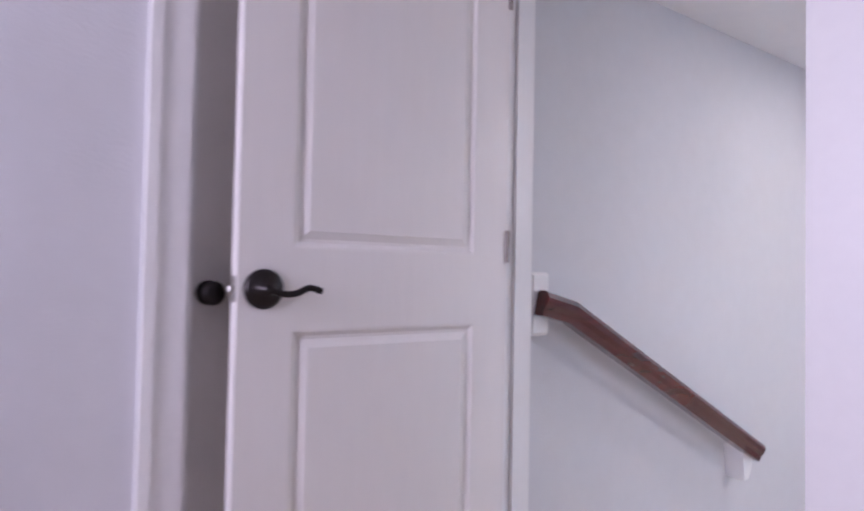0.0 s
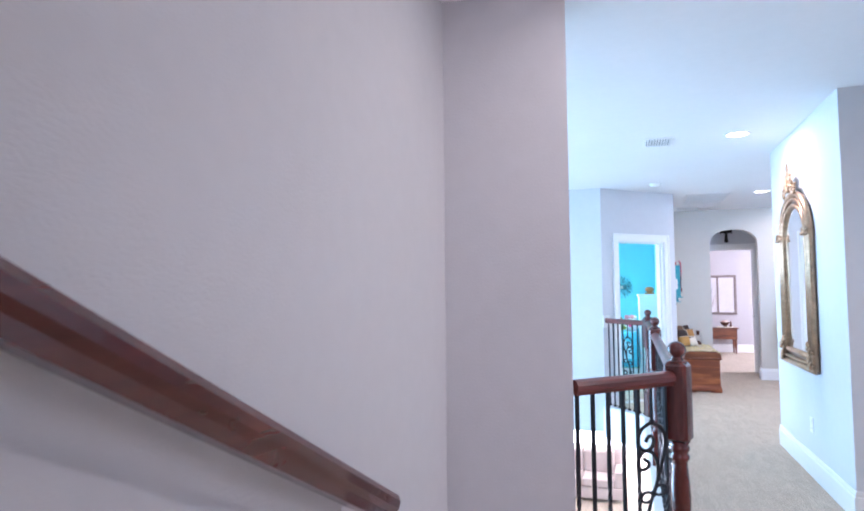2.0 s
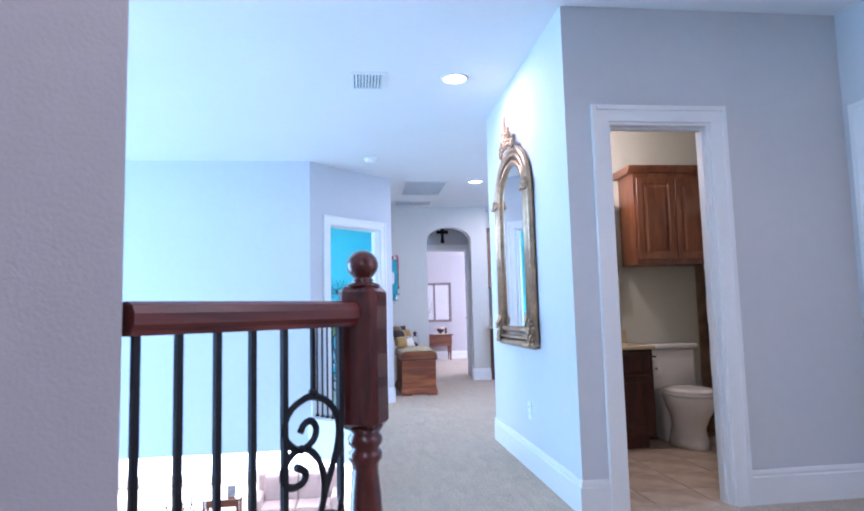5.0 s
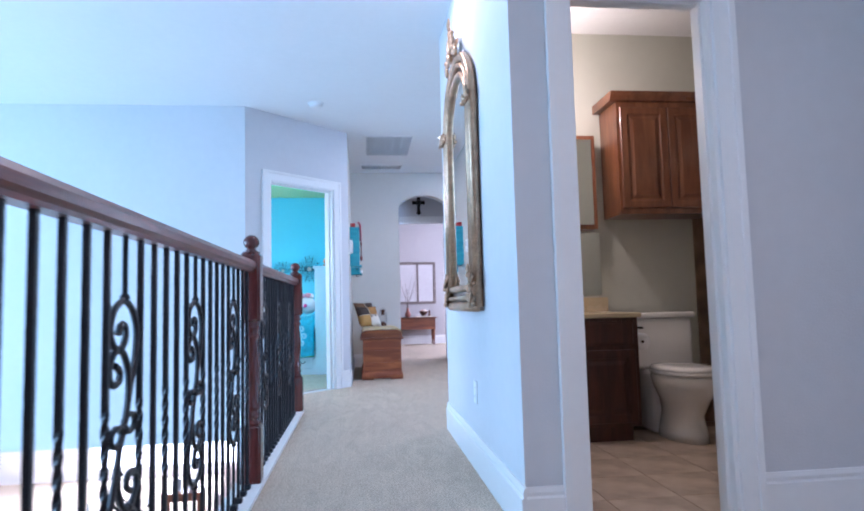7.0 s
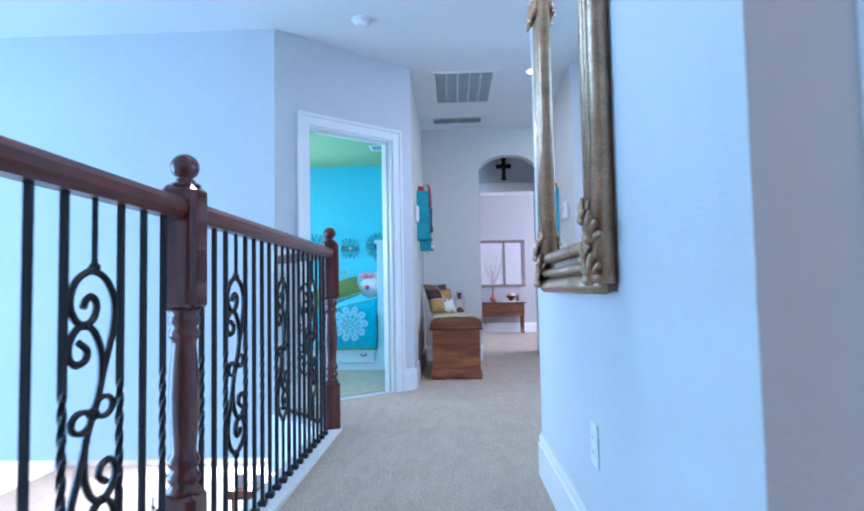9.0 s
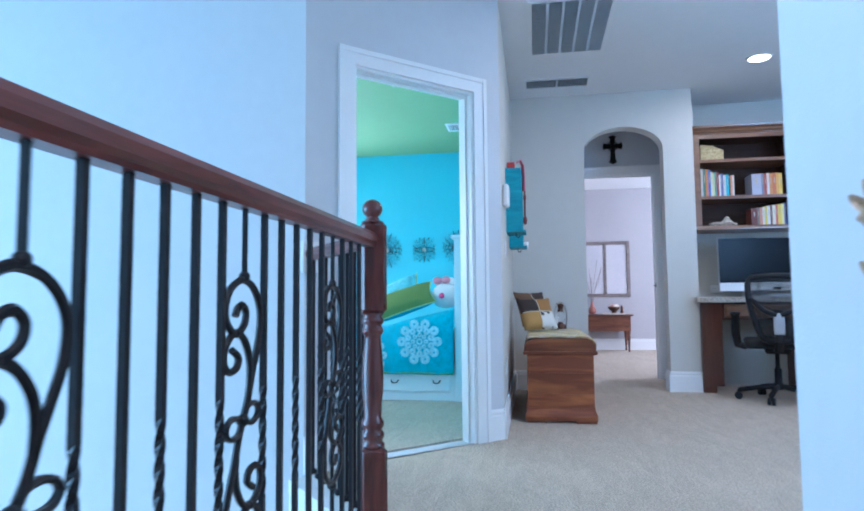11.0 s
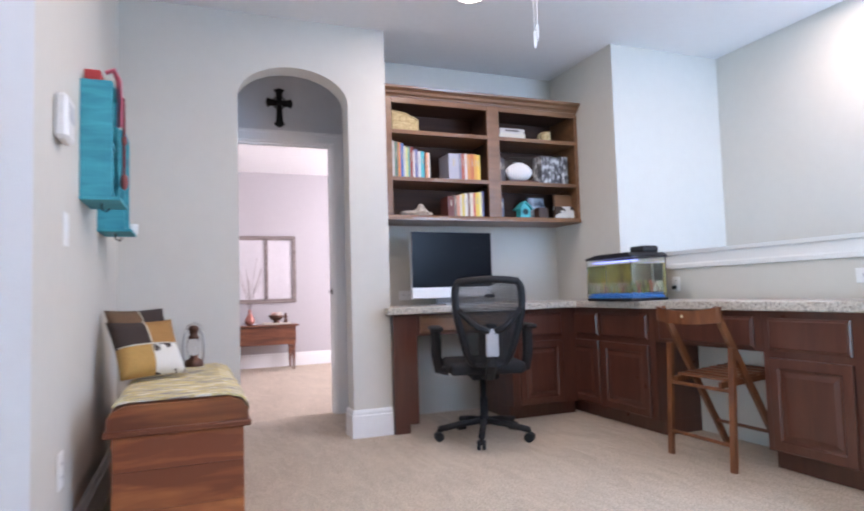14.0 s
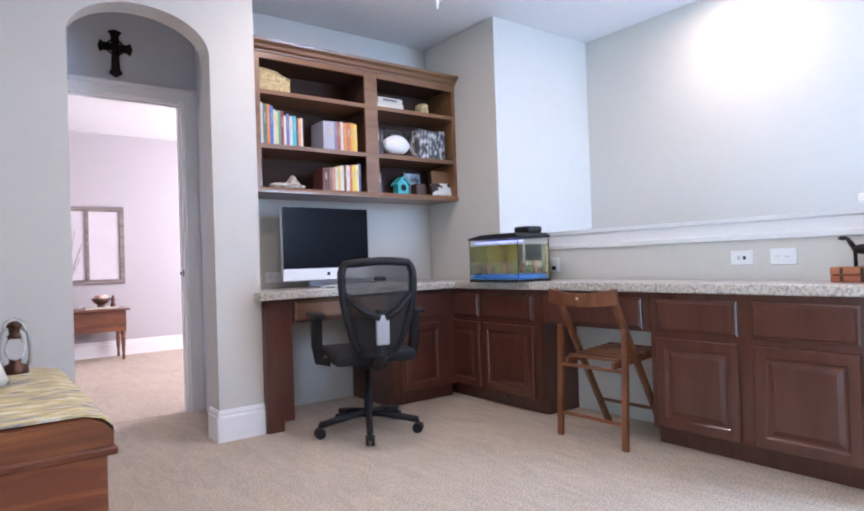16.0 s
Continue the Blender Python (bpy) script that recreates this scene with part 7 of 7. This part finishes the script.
part("back", bx(0.05, 0.72, 0.3, 1.70, 0.92, 1.0, bevel=0.05, seg=2), SOFA, sf)
for x in (0.0, 1.55):
    part("arm", bx(x, 0.0, 0.3, x + 0.2, 0.88, 0.66, bevel=0.05, seg=2), SOFA, sf)
tbl = thing("side_table", "dark wooden console table in the room below", "table", pose(-2.56, 14.62, LOW))
part("tabletop", bx(0, 0, 0.76, 0.68, 0.38, 0.80, bevel=0.005), MAHT, tbl)
for x in (0.01, 0.62):
    for y in (0.0, 0.33):
        part("leg", bx(x, y, 0, x + 0.05, y + 0.05, 0.7598, bevel=0.004), MAHT, tbl)
part("apron", bx(0.061, 0.006, 0.66, 0.619, 0.37, 0.7597), MAHT, tbl)
for x in (0.2, 0.48):
    pf = thing("silver_picture", "small silver photo frame on the console below", "picture frame", pose(-2.62 + x, 14.80, LOW + 0.801, -12))
    part("frame", bx(0, 0, 0, 0.16, 0.012, 0.20, bevel=0.003), ALU, pf)
    part("print", bx(0.015, -0.002, 0.015, 0.145, -0.0003, 0.185), ramp_mat("faded_print", [(0.3, (0.2, 0.2, 0.22)), (0.7, (0.5, 0.5, 0.5))], 9), pf)
cd = thing("chandelier", "iron candle chandelier hanging in the room below", "chandelier", pose(-2.2, 11.83, -0.3305))
part("stem", rod(bmesh.new(), (0, 0, 0), (0, 0, -0.85), 0.007, 8), IRON, cd)
part("spire", lathe([(0.006, -0.84), (0.045, -0.90), (0.052, -0.915), (0.018, -0.93), (0.022, -1.10), (0.05, -1.22), (0.024, -1.26), (0.03, -1.36), (0.055, -1.41), (0.02, -1.47), (0.0, -1.50)][::-1], 14), IRON, cd, smooth=True)
for k in range(6):
    a = radians(60 * k + 15)
    d = Vector((math.cos(a), math.sin(a), 0))
    arm = part("arm", tube([d * 0.02 + Vector((0, 0, -1.36)), d * 0.10 + Vector((0, 0, -1.24)), d * 0.19 + Vector((0, 0, -1.33)), d * 0.27 + Vector((0, 0, -1.40)), d * 0.35 + Vector((0, 0, -1.34))], 0.008, 6), IRON, cd)
    part("drip_cup", lathe([(0.012, -1.34), (0.032, -1.325), (0.030, -1.32), (0.0, -1.325)], 12, (d.x * 0.35, d.y * 0.35, 0)), IRON, arm)
    part("candle", rod(bmesh.new(), d * 0.35 + Vector((0, 0, -1.3245)), d * 0.35 + Vector((0, 0, -1.22)), 0.012, 10), WHITEP, arm)

# daylight seen through the windows
for nm, a in (("backdrop", (-6.5, 19.35, LOW - 0.3, 3.0, 19.36, 0.2)), ("backdrop", (-3.6, 14.5, 0.2, -1.6, 14.51, 3.0))):
    tagged(part(nm, bx(*a), FARWIN), kind="structure")
for x0, x1, y, z0, z1, cols in ((-5.5, 1.5, 19.0, LOW + 0.2, -0.48, 6), (-3.1, -2.095, 14.05, 0.82, 2.44, 1)):
    bm = bmesh.new()
    for k in range(cols + 1):
        x = x0 + (x1 - x0) * k / cols
        box(bm, max(x - 0.03, x0), y + 0.04, z0, min(x + 0.03, x1), y + 0.08, z1)
    box(bm, x0, y + 0.041, z0, x1, y + 0.079, z0 + 0.05)
    box(bm, x0, y + 0.041, z1 - 0.05, x1, y + 0.079, z1)
    tagged(part("window_frame", bm, WHITEP), kind="structure")

# ---- bathroom floor tiles ----
bath_floor = bpy.data.objects["floor_bath"]
TW = 0.328
first_tile = None
for iy in range(6):
    for ix in range(9):
        x, y = 1.672 + ix * 0.333, 5.608 + iy * 0.333
        if x + TW > 4.4 or y + TW > 7.44:
            continue
        at = pose(x, y, -0.004 + 0.0002 * ((ix * 7 + iy * 3) % 4))
        if first_tile is None:
            first_tile = part("tile", bx(0, 0, 0.0002, TW, TW, 0.0035, bevel=0.0015), TILE, bath_floor, m=at)
        else:
            again(first_tile, bath_floor, at)
